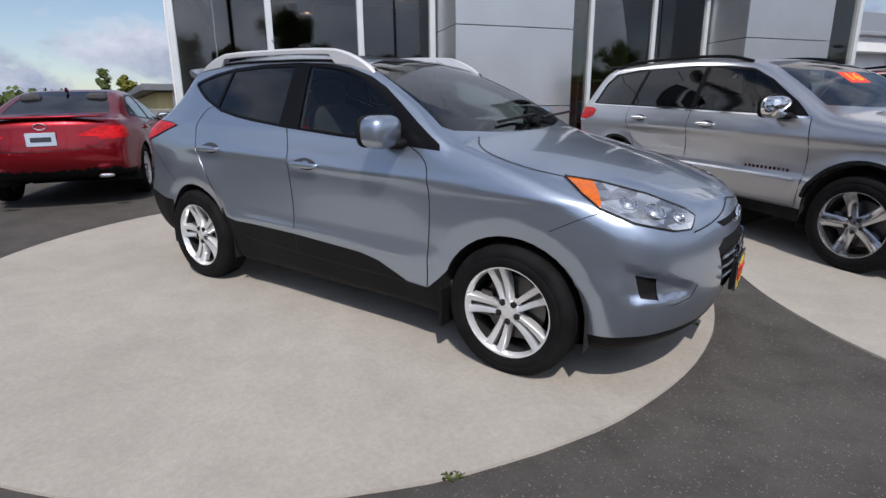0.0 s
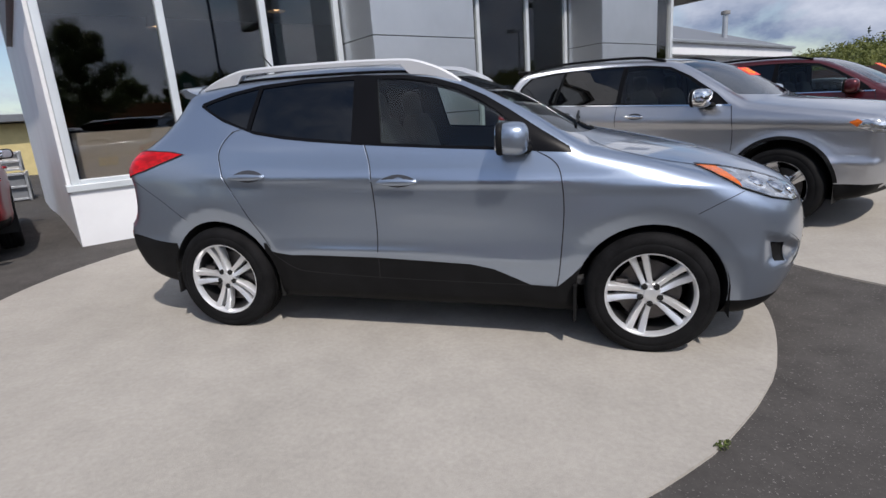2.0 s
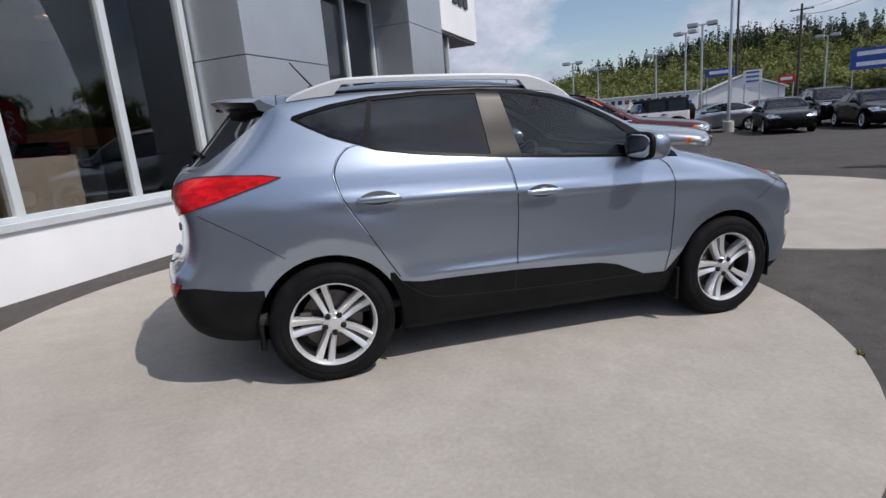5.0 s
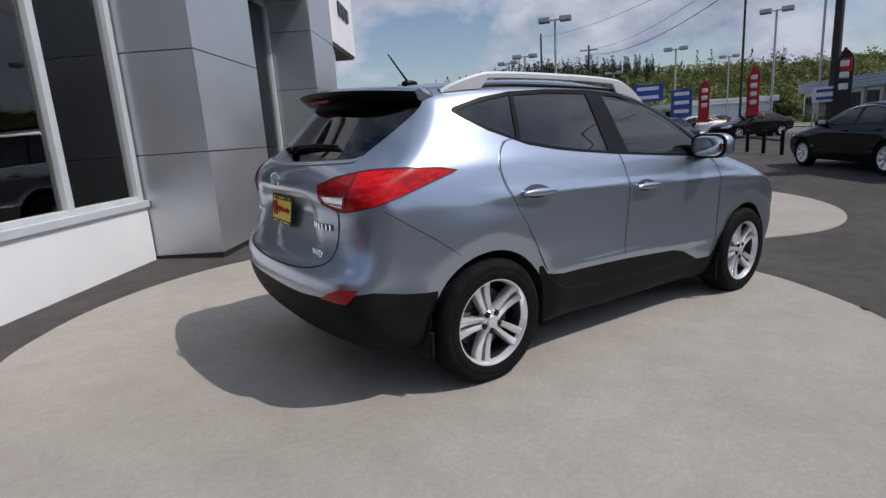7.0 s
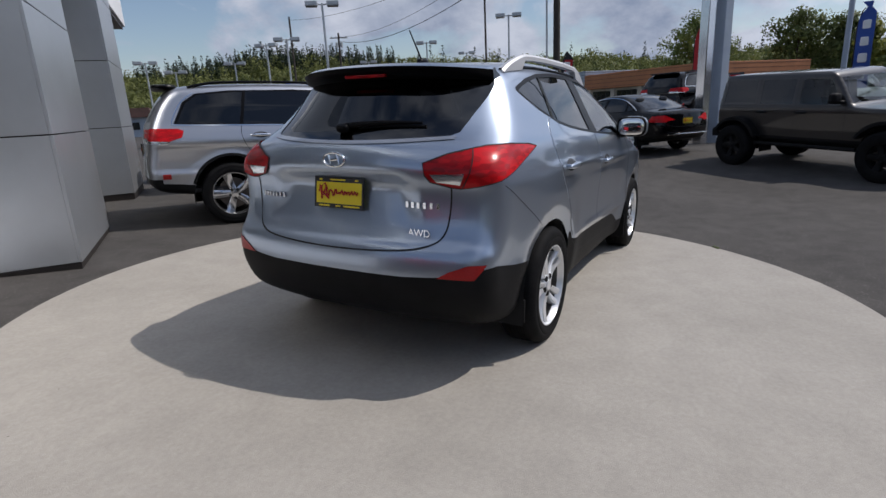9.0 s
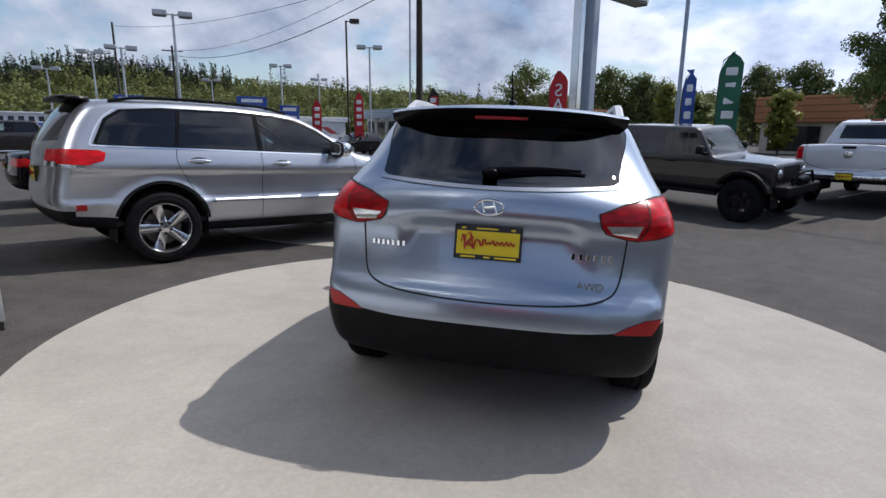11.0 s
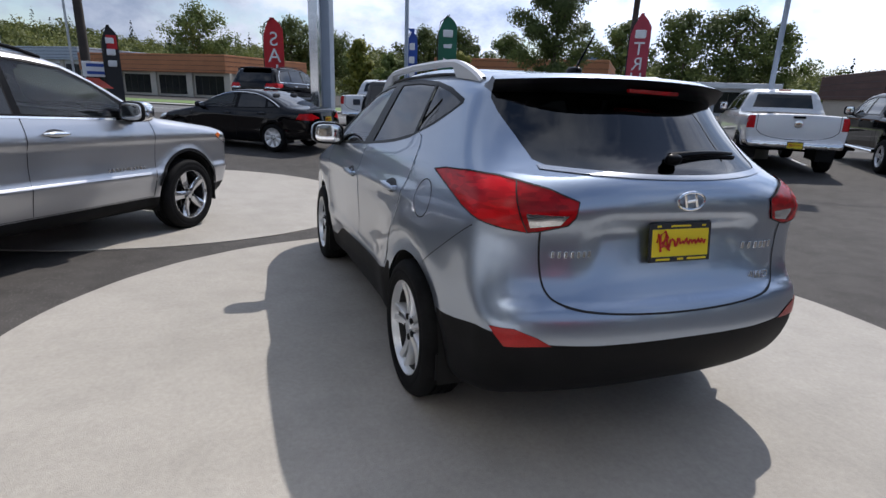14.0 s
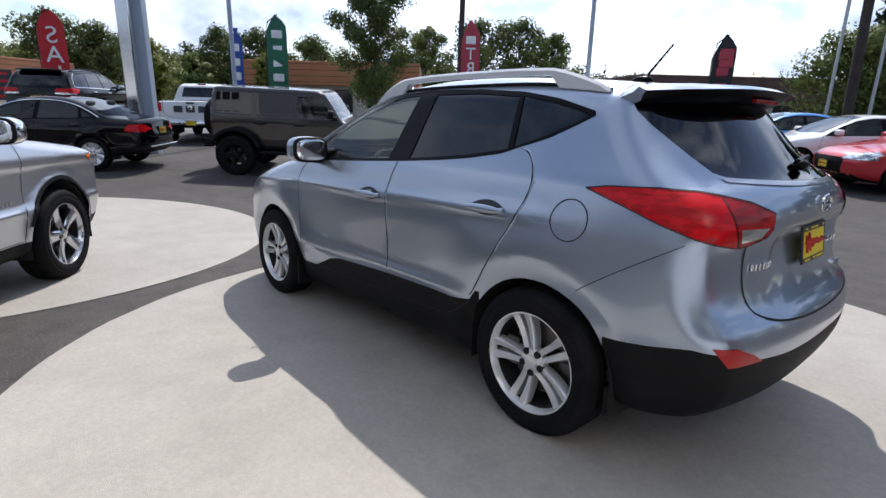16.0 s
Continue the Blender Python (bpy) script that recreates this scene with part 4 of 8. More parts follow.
def cut_panels(sp, nu, nv):
    """The skin of a model, cut and sorted; kept, so that cars of one model share the work."""
    key = (id(sp["outline"]), nu, nv)
    if key in CUT:
        return CUT[key]
    R, A = sp["wheel_r"], sp["arch_r"]
    sh = Shell(sp)
    pn = Panels(sh, nu, nv)
    for v in ("right", "left"):
        for wx in sp["wheels_x"]:
            pn.cut(circle(wx, R + sp.get("arch_dz", 0.0), A, 40), v, "hole", lean=0.25)
    for poly, tag in sp.get("wrap_cuts", ()):
        pn.cut(poly, "right", tag, lean=-2)
    for ang, poly, tag in sp.get("corner_cuts", ()):
        pool = ("body", "black") if tag == "reflector" else ("body", "pocket") if tag == "fog" else ("body",)
        pn.cut(poly, ang, tag, pool, 0.1)
        pn.cut(mirrored(poly), -ang, tag, pool, 0.1)
    for v in ("right", "left"):
        for poly, tag in sp.get("side_cuts", ()):
            pn.cut(poly, v, tag, lean=0.25)
        if "dlo" in sp:
            pn.cut(sp["dlo"], v, "trim", lean=0.2)
        for poly, tag in sp.get("panes", ()):
            pn.cut(poly, v, tag, only=("trim",), lean=0.15)
    for poly, tag in sp.get("front_cuts", ()):
        xm = sp.get("front_from", 1.72) if tag != "windscreen" else -9
        pn.cut(poly, "front", tag, lean=0.12, extra=lambda c: c[0] > xm)
        if min(a for a, b in poly) > 0:
            pn.cut(mirrored(poly), "front", tag, lean=0.12, extra=lambda c: c[0] > xm)
    for poly, tag in sp.get("rear_cuts", ()):
        xm = -sp.get("rear_from", 1.80) if tag != "rearglass" else 9
        pool = ("body", "black") if tag == "reflector" else ("body",)
        pn.cut(poly, "rear", tag, pool, 0.12, lambda c: c[0] < xm)
        if min(a for a, b in poly) > 0:
            pn.cut(mirrored(poly), "rear", tag, pool, 0.12, lambda c: c[0] < xm)
    for poly, tag in sp.get("top_cuts", ()):
        pn.cut(poly, "top", tag, lean=0.3)
    N = sh.normal(np.array(pn.P))
    for i, f in enumerate(pn.F):
        if pn.tag[i] == "body" and N[list(f), 2].mean() < -0.55 and np.mean([pn.P[v][2] for v in f]) < 0.45:
            pn.tag[i] = "under"
    CUT[key] = (sh, pn)
    return CUT[key]


def vehicle(name, sp, m, coat, nu=96, nv=72, label="", category="car", group="", cabin=True, rim=None):
    root = empty(name, m)
    tagged(root, label, category, group)
    sh, pn = cut_panels(sp, nu, nv)
    R, A = sp["wheel_r"], sp["arch_r"]
    left, right = (lambda c: c[1] > 0), (lambda c: c[1] <= 0)
    pn.part("body", "body", coat, root)
    pn.part("under", "underbody", M_PLASTIC, root)
    pn.part("black", "lower_cladding", M_PLASTIC, root, "matt black plastic lower cladding")
    pn.part("lip", "front_lip", M_PLASTIC, root)
    pn.part("chrome", "rear_bumper", M_CHROME, root, "chrome rear bumper")
    pn.part("bed", "bed_cover", M_PLASTIC, root)
    pn.part("roofglass", "sunroof", M_TRIM, root)
    pn.part("windscreen", "windscreen", M_GLASS, root, push=-0.003)
    pn.part("rearglass", "rear_window", M_GLASS_D, root, push=-0.003)
    pn.part("grille", "grille", M_PLASTIC, root, push=-0.012)
    for keep in (left, right):
        pn.part("trim", "window_surround", M_TRIM, root, push=0.001, keep=keep)
        pn.part("glass1", "front_door_window", M_GLASS, root, push=-0.004, keep=keep)
        pn.part("glass2", "rear_door_window", M_GLASS_D, root, push=-0.004, keep=keep)
        pn.part("glass3", "quarter_window", M_GLASS_D, root, push=-0.004, keep=keep)
        pn.part("tail", "tail_lamp", M_REDLENS, root, push=0.006, keep=keep)
        pn.part("taildeep", "tail_lamp_inner", M_REDDEEP, root, push=0.006, keep=keep)
        pn.part("reverse", "reversing_lamp", M_CLEARLENS, root, push=0.005, keep=keep)
        pn.part("reflector", "rear_reflector", M_REFLECT, root, push=0.004, keep=keep)
        pn.part("head", "headlamp", M_CLEARLENS, root, push=0.005, keep=keep)
        pn.part("amber", "turn_signal", M_AMBER, root, push=0.005, keep=keep)
        pn.part("pocket", "bumper_pocket", coat, root, push=-0.003, keep=keep)
        pn.part("fog", "fog_lamp_recess", M_PLASTIC, root, push=-0.010, keep=keep)
    if cabin:
        pn.lining("headlining", M_INTERIOR, root, sp.get("floor_z", 0.42) + 0.15)
        interior(root, sp)
    for k, wx in enumerate(sp["wheels_x"]):
        for s in (1, -1):
            wheel(root, wx, s * (sp["track"] - 0.11), R, sp["rim_r"], sp.get("spokes", (5, True)), sp.get("tyre_w", 0.225), s, rim)
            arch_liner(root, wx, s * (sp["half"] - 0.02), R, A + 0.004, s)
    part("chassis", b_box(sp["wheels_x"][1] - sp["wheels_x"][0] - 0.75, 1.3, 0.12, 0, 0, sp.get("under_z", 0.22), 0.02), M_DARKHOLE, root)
    for seam in sp.get("seams", ()):
        pts, view, w = seam
        for v in (("right", "left") if view == "side" else (view,)):
            ribbon(sh, pts, v, w, "panel_gap", M_SEAM if w > 0.0045 else M_SEAM_AND_SHADE, root)
    for ang, poly, tag in sp.get("corner_cuts", ()):
        if tag in ("head", "tail", "taildeep"):
            ribbon(sh, poly, ang, 0.005, "lamp_gap", M_SEAM, root, lift=0.0075, closed=True)
            ribbon(sh, mirrored(poly), -ang, 0.005, "lamp_gap", M_SEAM, root, lift=0.0075, closed=True)
    for x, z in sp.get("handles", ()):
        for v in ("right", "left"):
            door_handle(root, sh, x, z, v, sp.get("handle_mat", coat))
    if "mirror" in sp:
        for s in (1, -1):
            side_mirror(root, sp, *sp["mirror"][:2], s, sp.get("mirror_mat", coat), *sp["mirror"][2:])
    if "rear_plate" in sp:
        px, pz, tilt = sp["rear_plate"]
        licence_plate(root, pose(px, 0, pz, 0, 0, -90) @ pose(0, 0, 0, tilt, 0, 0), sp.get("plate_mat"), sp.get("plate_frame", True))
    if "front_plate" in sp:
        px, pz = sp["front_plate"]
        licence_plate(root, pose(px, 0, pz, 0, 0, 90))
    return root, sh, pn


HERO = dict(
    outline=[(-1.95, 0.27), (-1.2, 0.20), (1.3, 0.19), (1.95, 0.19), (2.12, 0.26), (2.19, 0.42), (2.215, 0.58), (2.20, 0.74), (2.14, 0.865), (1.99, 0.945), (1.75, 1.025), (1.40, 1.105),
             (1.08, 1.165), (0.98, 1.19), (0.60, 1.395), (0.22, 1.56), (0.02, 1.617), (-0.40, 1.655), (-0.85, 1.652), (-1.30, 1.625), (-1.62, 1.59), (-1.72, 1.565), (-1.80, 1.49), (-1.93, 1.33),
             (-2.02, 1.235), (-2.09, 1.195), (-2.125, 1.13), (-2.13, 1.06), (-2.105, 0.98), (-2.115, 0.82), (-2.15, 0.735), (-2.20, 0.70), (-2.215, 0.60), (-2.20, 0.47), (-2.12, 0.33)],
    outline_x=(-2.215, 2.215), half=0.905, belt=1.15, chaikin=2,
    widths=[(0.18, 0.815), (0.28, 0.845), (0.40, 0.868), (0.50, 0.882), (0.55, 0.892), (0.62, 0.886), (0.75, 0.896), (0.90, 0.902), (1.00, 0.898), (1.08, 0.880), (1.17, 0.855), (1.28, 0.795), (1.40, 0.735), (1.52, 0.672), (1.66, 0.595)],
    wsoft=21, taper_r=(0.075, 0.15), taper_r0=0.9, taper_f=0.12, taper_f0=0.95, flare=0.019, flare_band=0.085,
    creases=[(0.985, 0.013, 0.032, -1.5, 1.9), (0.545, 0.009, 0.025, -0.95, 0.95), (0.74, -0.006, 0.11, -0.95, 0.95)],
    bow_f=0.34, bow_r=0.16, bow_up=0.48, crown=0.045, round=0.10,
    wheels_x=(-1.32, 1.32), wheel_r=0.345, arch_r=0.392, arch_dz=0.0, track=0.905, rim_r=0.236, tyre_w=0.225, spokes=(5, True),
    dlo=[(-1.43, 1.445), (-1.36, 1.405), (-1.24, 1.345), (-1.00, 1.265), (-0.80, 1.232), (-0.62, 1.212), (-0.30, 1.185), (0.17, 1.155), (0.55, 1.135), (0.90, 1.115), (0.885, 1.145), (0.72, 1.245), (0.56, 1.345), (0.42, 1.425), (0.28, 1.487), (0.12, 1.535),
         (-0.05, 1.562), (-0.35, 1.578), (-0.70, 1.574), (-1.00, 1.555), (-1.22, 1.52), (-1.36, 1.482), (-1.42, 1.465)],
    panes=[([(-1.40, 1.447), (-1.34, 1.41), (-1.23, 1.36), (-1.065, 1.300), (-1.045, 1.40), (-1.010, 1.535), (-1.20, 1.502), (-1.34, 1.468)], "glass3"),
           ([(-1.035, 1.290), (-0.80, 1.25), (-0.60, 1.228), (-0.352, 1.205), (-0.372, 1.552), (-0.70, 1.552), (-0.985, 1.533)], "glass2"),
           ([(-0.165, 1.192), (0.17, 1.172), (0.40, 1.160), (0.615, 1.150), (0.625, 1.235), (0.50, 1.335), (0.38, 1.410), (0.25, 1.470), (0.10, 1.513), (-0.06, 1.540), (-0.225, 1.550)], "glass1")],
    side_cuts=[([(-0.965, 0.60), (-0.93, 0.548), (-0.80, 0.528), (-0.23, 0.520), (0.34, 0.492), (0.475, 0.464), (0.60, 0.41), (0.68, 0.375), (0.83, 0.372), (0.905, 0.44), (0.99, 0.53), (0.99, 0.10), (-0.99, 0.10), (-0.99, 0.60)], "black")],
    wrap_cuts=[([(-2.4, 0.571), (-2.19, 0.572), (-2.15, 0.585), (-2.10, 0.622), (-2.0, 0.628), (-1.85, 0.600), (-1.66, 0.580), (-1.66, 0.1), (-2.4, 0.1)], "black"),
               ([(1.62, 0.05), (1.64, 0.300), (1.90, 0.325), (2.4, 0.34), (2.4, 0.05)], "lip"),
               ([(-1.535, 1.525), (-1.575, 1.470), (-1.64, 1.415), (-1.72, 1.355), (-1.80, 1.298), (-1.885, 1.242), (-1.93, 1.225), (-2.0, 1.212), (-2.06, 1.205), (-2.4, 1.20), (-2.4, 1.62), (-1.535, 1.62)], "rearglass")],
    corner_cuts=[(-45, [(0.558, 1.022), (0.685, 1.003), (0.635, 0.912), (0.583, 0.965)], "amber"),
                 (-45, [(0.558, 1.022), (0.715, 0.998), (0.909, 0.949), (1.062, 0.890), (1.102, 0.861), (1.051, 0.815), (0.957, 0.817), (0.761, 0.859), (0.633, 0.913), (0.583, 0.965)], "head"),
                 (135, [(0.964, 1.060), (1.105, 1.055), (1.076, 1.020), (0.979, 1.008)], "reverse"),
                 (135, [(0.902, 1.168), (1.02, 1.145), (1.13, 1.105), (1.125, 1.05), (1.10, 1.02), (1.01, 0.995), (0.969, 0.990), (0.928, 1.10)], "taildeep"),
                 (135, [(0.475, 1.160), (0.55, 1.175), (0.69, 1.183), (0.83, 1.178), (0.902, 1.168), (0.928, 1.10), (0.969, 0.990), (0.90, 1.003), (0.80, 1.025), (0.70, 1.06), (0.59, 1.11)], "tail")] + [
                 (135, [(0.885, 0.645), (0.977, 0.645), (1.059, 0.610), (1.107, 0.578), (0.948, 0.575)], "reflector"),
                 (-45, [(0.695, 0.697), (0.861, 0.673), (1.11, 0.557), (1.08, 0.498), (0.977, 0.475), (0.805, 0.514)], "pocket"),
                 (-45, [(0.783, 0.626), (0.878, 0.608), (0.898, 0.51), (0.811, 0.523)], "fog")],
    scoop=0.036, dents=[(0.39, 0.76, 1.045, 0.045)],
    front_cuts=[([(-0.70, 1.205), (-0.40, 1.185), (0, 1.178), (0.40, 1.185), (0.70, 1.205), (0.745, 1.225), (0.66, 1.40), (0.565, 1.555), (0.35, 1.588), (0, 1.598), (-0.35, 1.588), (-0.565, 1.555), (-0.66, 1.40), (-0.745, 1.225)], "windscreen"),
                ([(-0.40, 0.70), (-0.30, 0.50), (-0.22, 0.46), (0.22, 0.46), (0.30, 0.50), (0.40, 0.70), (0.33, 0.735), (-0.33, 0.735)], "grille"),
                ([(-0.36, 0.815), (0.36, 0.815), (0.30, 0.785), (-0.30, 0.785)], "grille")],
    top_cuts=[([(0.03, -0.46), (0.05, 0), (0.03, 0.46), (-0.42, 0.46), (-0.42, -0.46)], "roofglass")],
    seams=[([(-1.10, 1.30), (-1.16, 1.287), (-1.215, 1.23), (-1.245, 1.156), (-1.225, 1.07), (-1.20, 1.005), (-1.09, 0.829), (-0.935, 0.572)], "side", 0.006),
           ([(-0.265, 1.185), (-0.235, 1.10), (-0.220, 1.00), (-0.212, 0.82), (-0.222, 0.52), (-0.232, 0.38)], "side", 0.006),
           ([(0.72, 1.125), (0.80, 1.085), (0.845, 1.028), (0.865, 0.85), (0.86, 0.70), (0.842, 0.46), (0.828, 0.372)], "side", 0.006)] + [
           ([(-0.93, 0.54), (-0.80, 0.44), (-0.70, 0.41), (-0.235, 0.385), (0.60, 0.372), (0.828, 0.372)], "side", 0.006),
           ([(-1.535, 0.745), (-1.62, 0.805), (-1.72, 0.872), (-1.93, 1.0)], "side", 0.004),
           ([(1.524, 0.794), (1.60, 0.835), (1.662, 0.868), (1.738, 0.899)], "side", 0.004),
           ([(1.56, -0.710), (1.51, -0.723), (1.34, -0.785), (1.14, -0.775), (1.03, -0.70), (0.97, -0.594)], "top", 0.007), ([(1.56, 0.710), (1.51, 0.723), (1.34, 0.785), (1.14, 0.775), (1.03, 0.70), (0.97, 0.594)], "top", 0.007),
           ([(-0.615, 1.15), (-0.625, 1.05), (-0.617, 0.88), (-0.602, 0.77), (-0.555, 0.722), (-0.40, 0.692), (0, 0.676), (0.40, 0.692), (0.555, 0.722), (0.602, 0.77), (0.617, 0.88), (0.625, 1.05), (0.615, 1.15)], "rear", 0.008),
           ([(-0.56, 0.80), (0, 0.872), (0.56, 0.80)], "front", 0.006)],
    handles=[(-1.025, 1.02), (-0.058, 0.98)], mirror=(0.605, 1.205, (0.165, 0.245, 0.170), 0.865), rear_cuts=[],
    floor_z=0.42, seat_x=(0.05, -0.80), dash_x=0.80, cabin_x=(-1.8, 1.0), rvm_x=0.30, rvm_z=1.44, under_z=0.2)

# ---- ground ----
def sheet(name, f_in, mat, lift, rings, n=96, cx=0.0, cy=0.0, label=""):
    V, F = [(cx, cy, ground_z(cx, cy) + lift)], []
    for r in rings:
        for i in range(n):
            a = 2 * math.pi * i / n
            x, y = cx + r * math.cos(a), cy + r * math.sin(a)
            V.append((x, y, ground_z(x, y) + lift))
    for i in range(n):
        F.append((0, 1 + i, 1 + (i + 1) % n))
    for k in range(len(rings) - 1):
        for i in range(n):
            j = (i + 1) % n
            F.append((1 + k * n + i, 1 + (k + 1) * n + i, 1 + (k + 1) * n + j, 1 + k * n + j))
    ob = mesh_ob(name, V, F, mat, smooth=True)
    return tagged(ob, label, kind="structure")


sheet("ground", None, M_ASPHALT, 0.0, [1, 2, 3, 4] + [4.5 + 0.3 * k for k in range(28)] + [14, 16, 20, 26, 40, 60, 100, 200, 500, 1200, 3000], n=180, label="dark grey worn asphalt car park")


def pad(name, cx, cy, r):
    """A round concrete slab cast flush into the asphalt, with a thin worn rim."""
    n = 120
    V, F = [(cx, cy, ground_z(cx, cy) + 0.012)], []
    rr = [r * k / 16 for k in range(1, 17)]
    for q in rr + [r + 0.006]:
        for i in range(n):
            a = 2 * math.pi * i / n
            e = q + (0.008 * noise.noise((math.cos(a) * 9, math.sin(a) * 9, r)) if q > r * 0.95 else 0)
            x, y = cx + e * math.cos(a), cy + e * math.sin(a)
            V.append((x, y, ground_z(x, y) + (0.012 if q <= r else -0.02)))
    F += [(0, 1 + i, 1 + (i + 1) % n) for i in range(n)]
    for k in range(len(rr)):
        F += [(1 + k * n + i, 1 + (k + 1) * n + i, 1 + (k + 1) * n + (i + 1) % n, 1 + k * n + (i + 1) % n) for i in range(n)]
    return tagged(mesh_ob(name, V, F, M_CONCRETE, smooth=False), "pale round concrete display pad set in the asphalt", kind="structure")


pad("pavement_pad_1", -0.82, 0.11, 2.95)
pad("pavement_pad_2", 4.90, 2.70, 3.0)


def flat_quad(name, pts, mat, lift, label, kind="structure"):
    V = [(x, y, ground_z(x, y) + lift) for x, y in pts]
    return tagged(mesh_ob(name, V, [tuple(range(len(V)))], mat, smooth=False), label, kind=kind)


def strip(name, a, b, width, mat, lift, label, n=30, kind="structure"):
    """A band on the ground from a to b."""
    a, b = Vector(a), Vector(b)
    d = (b - a).normalized()
    s = Vector((-d.y, d.x)) * width / 2
    V, F = [], []
    for i in range(n + 1):
        p = a + (b - a) * i / n
        for q in (p - s, p + s):
            V.append((q.x, q.y, ground_z(q.x, q.y) + lift))
    F = [(2 * i, 2 * i + 1, 2 * i + 3, 2 * i + 2) for i in range(n)]
    return tagged(mesh_ob(name, V, F, mat, smooth=False), label, kind=kind)


# the street runs past the lot, with a kerb, a grass verge and a pavement beyond it
ST = Vector((math.cos(radians(50)), math.sin(radians(50))))
SN = Vector((ST.y, -ST.x))


def street_pt(along, out):
    p = ST * along + SN * out
    return (p.x, p.y)


strip("road", street_pt(-200, 22.2), street_pt(200, 22.2), 7.4, M_ROAD, 0.012, "grey asphalt street with paint lines", 80)
strip("road_line", street_pt(-200, 22.2), street_pt(200, 22.2), 0.14, M_LINE, 0.018, "worn pale lane line on the street", 80)
strip("pavement", street_pt(-200, 26.6), street_pt(200, 26.6), 1.3, M_WALK, 0.10, "pale concrete kerb and pavement across the street", 80)
strip("ground_verge", street_pt(-200, 29.6), street_pt(200, 29.6), 4.7, M_GRASS, 0.13, "mown green grass verge across the street", 80)
# parking bay lines
for k, (ax, ay, bx, by) in enumerate(((8.2, -9.6, 9.6, -10.7), (10.4, -7.2, 12.6, -9.1), (6.0, -12.3, 8.4, -14.4), (4.4, -14.5, 6.8, -16.6))):
    strip("bay_line", (ax, ay), (bx, by), 0.10, M_LINE, 0.010, "worn white parking bay line", 4)
strip("bay_line", (20.5, 10.5), (24.5, 13.5), 0.10, M_LINE, 0.010, "worn white parking bay line", 4)

# ---- dealership building ----
BLD = pose(-2.392, 3.811, 0.04, 0, 0, 53.2)     # x along the front, y into the building


def wall(name, bm, mat, label, parent=None):
    ob = part(name, bm, mat, parent)
    if parent is None:
        ob.matrix_world = BLD
        tagged(ob, label, kind="structure")
    return ob


def block(s0, s1, y0, y1, z0, z1, bevel=0.006):
    return b_box(s1 - s0, y1 - y0, z1 - z0, (s0 + s1) / 2, (y0 + y1) / 2, z0, bevel)


wall("wall_knee", block(-3.64, 0.0, -0.05, 0.16, -0.10, 0.74), M_WHITE, "white painted low wall under the showroom windows")
wall("trim_sill", block(-3.66, 0.0, -0.085, 0.17, 0.74, 0.815), M_FRAME, "pale grey metal window sill on the low wall")
wall("wall_return", block(-3.64, -3.52, 0.12, 9.0, -0.10, 4.6), M_WHITE, "white end wall of the showroom")
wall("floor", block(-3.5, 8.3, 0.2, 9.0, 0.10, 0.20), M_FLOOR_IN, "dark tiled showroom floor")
wall("wall_back", block(-3.5, 8.3, 9.0, 9.2, -0.1, 4.6), M_DARK_IN, "rear showroom wall coloured dark for the dim room")
wall("wall_right", block(8.3, 8.5, -0.1, 9.2, -0.1, 4.6), M_DARK_IN, "side showroom wall coloured dark for the dim room")
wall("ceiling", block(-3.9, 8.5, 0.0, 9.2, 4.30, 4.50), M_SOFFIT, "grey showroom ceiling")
wall("roof_fascia", block(-4.15, 8.9, -0.10, 9.6, 4.50, 5.30), M_WHITE, "white fascia and flat roof of the showroom")
wall("wall_header", block(-3.60, 8.3, 0.0, 0.16, 3.90, 4.30), M_FRAME, "pale grey metal header above the windows")
wall("roof_side_eave", block(-3.72, -3.42, -0.05, 5.35, 3.02, 3.45), M_SOFFIT, "dark grey soffit at the end of the showroom")


def window_bay(name, s0, s1, z0, z1, y, frame, w=0.085, depth=0.12, n=1, parts=None):
    """A framed window: two posts, a head and a glass pane per bay."""
    root = empty(name, BLD)
    tagged(root, "tall showroom window with pale metal frame", "window", "showroom windows", "structure")
    edges = parts or [s0 + (s1 - s0) * i / n for i in range(n + 1)]
    for e in edges:
        part("window_frame", block(e - w / 2, e + w / 2, y - depth / 2, y + depth / 2, z0, z1, 0.008), frame, root)
    part("window_frame", block(edges[0], edges[-1], y - depth / 2 + 0.005, y + depth / 2 - 0.005, z0, z0 + 0.05, 0.006), frame, root)
    for a, b in zip(edges, edges[1:]):
        p = part("pane", block(a + w / 2, b - w / 2, y - 0.005, y + 0.005, z0 + 0.05, z1, 0), M_GLASS_SHOP, root)
        p.visible_shadow = False
    return root


window_bay("window_1", 0, 0, 0.815, 3.90, 0.03, M_FRAME, parts=[-3.56, -2.36, -1.12, -0.045])
window_bay("window_2", 0, 0, 0.20, 3.90, 0.03, M_FRAME, 0.075, parts=[1.90, 2.68, 3.92, 5.03])
window_bay("window_3", 0, 0, 0.20, 3.90, -0.60, M_FRAME, 0.10, parts=[7.15, 7.90])
wall("wall_storefront", block(7.05, 8.3, -0.10, 0.16, -0.1, 3.9), M_BROWN, "dark brown wall beside the entrance")


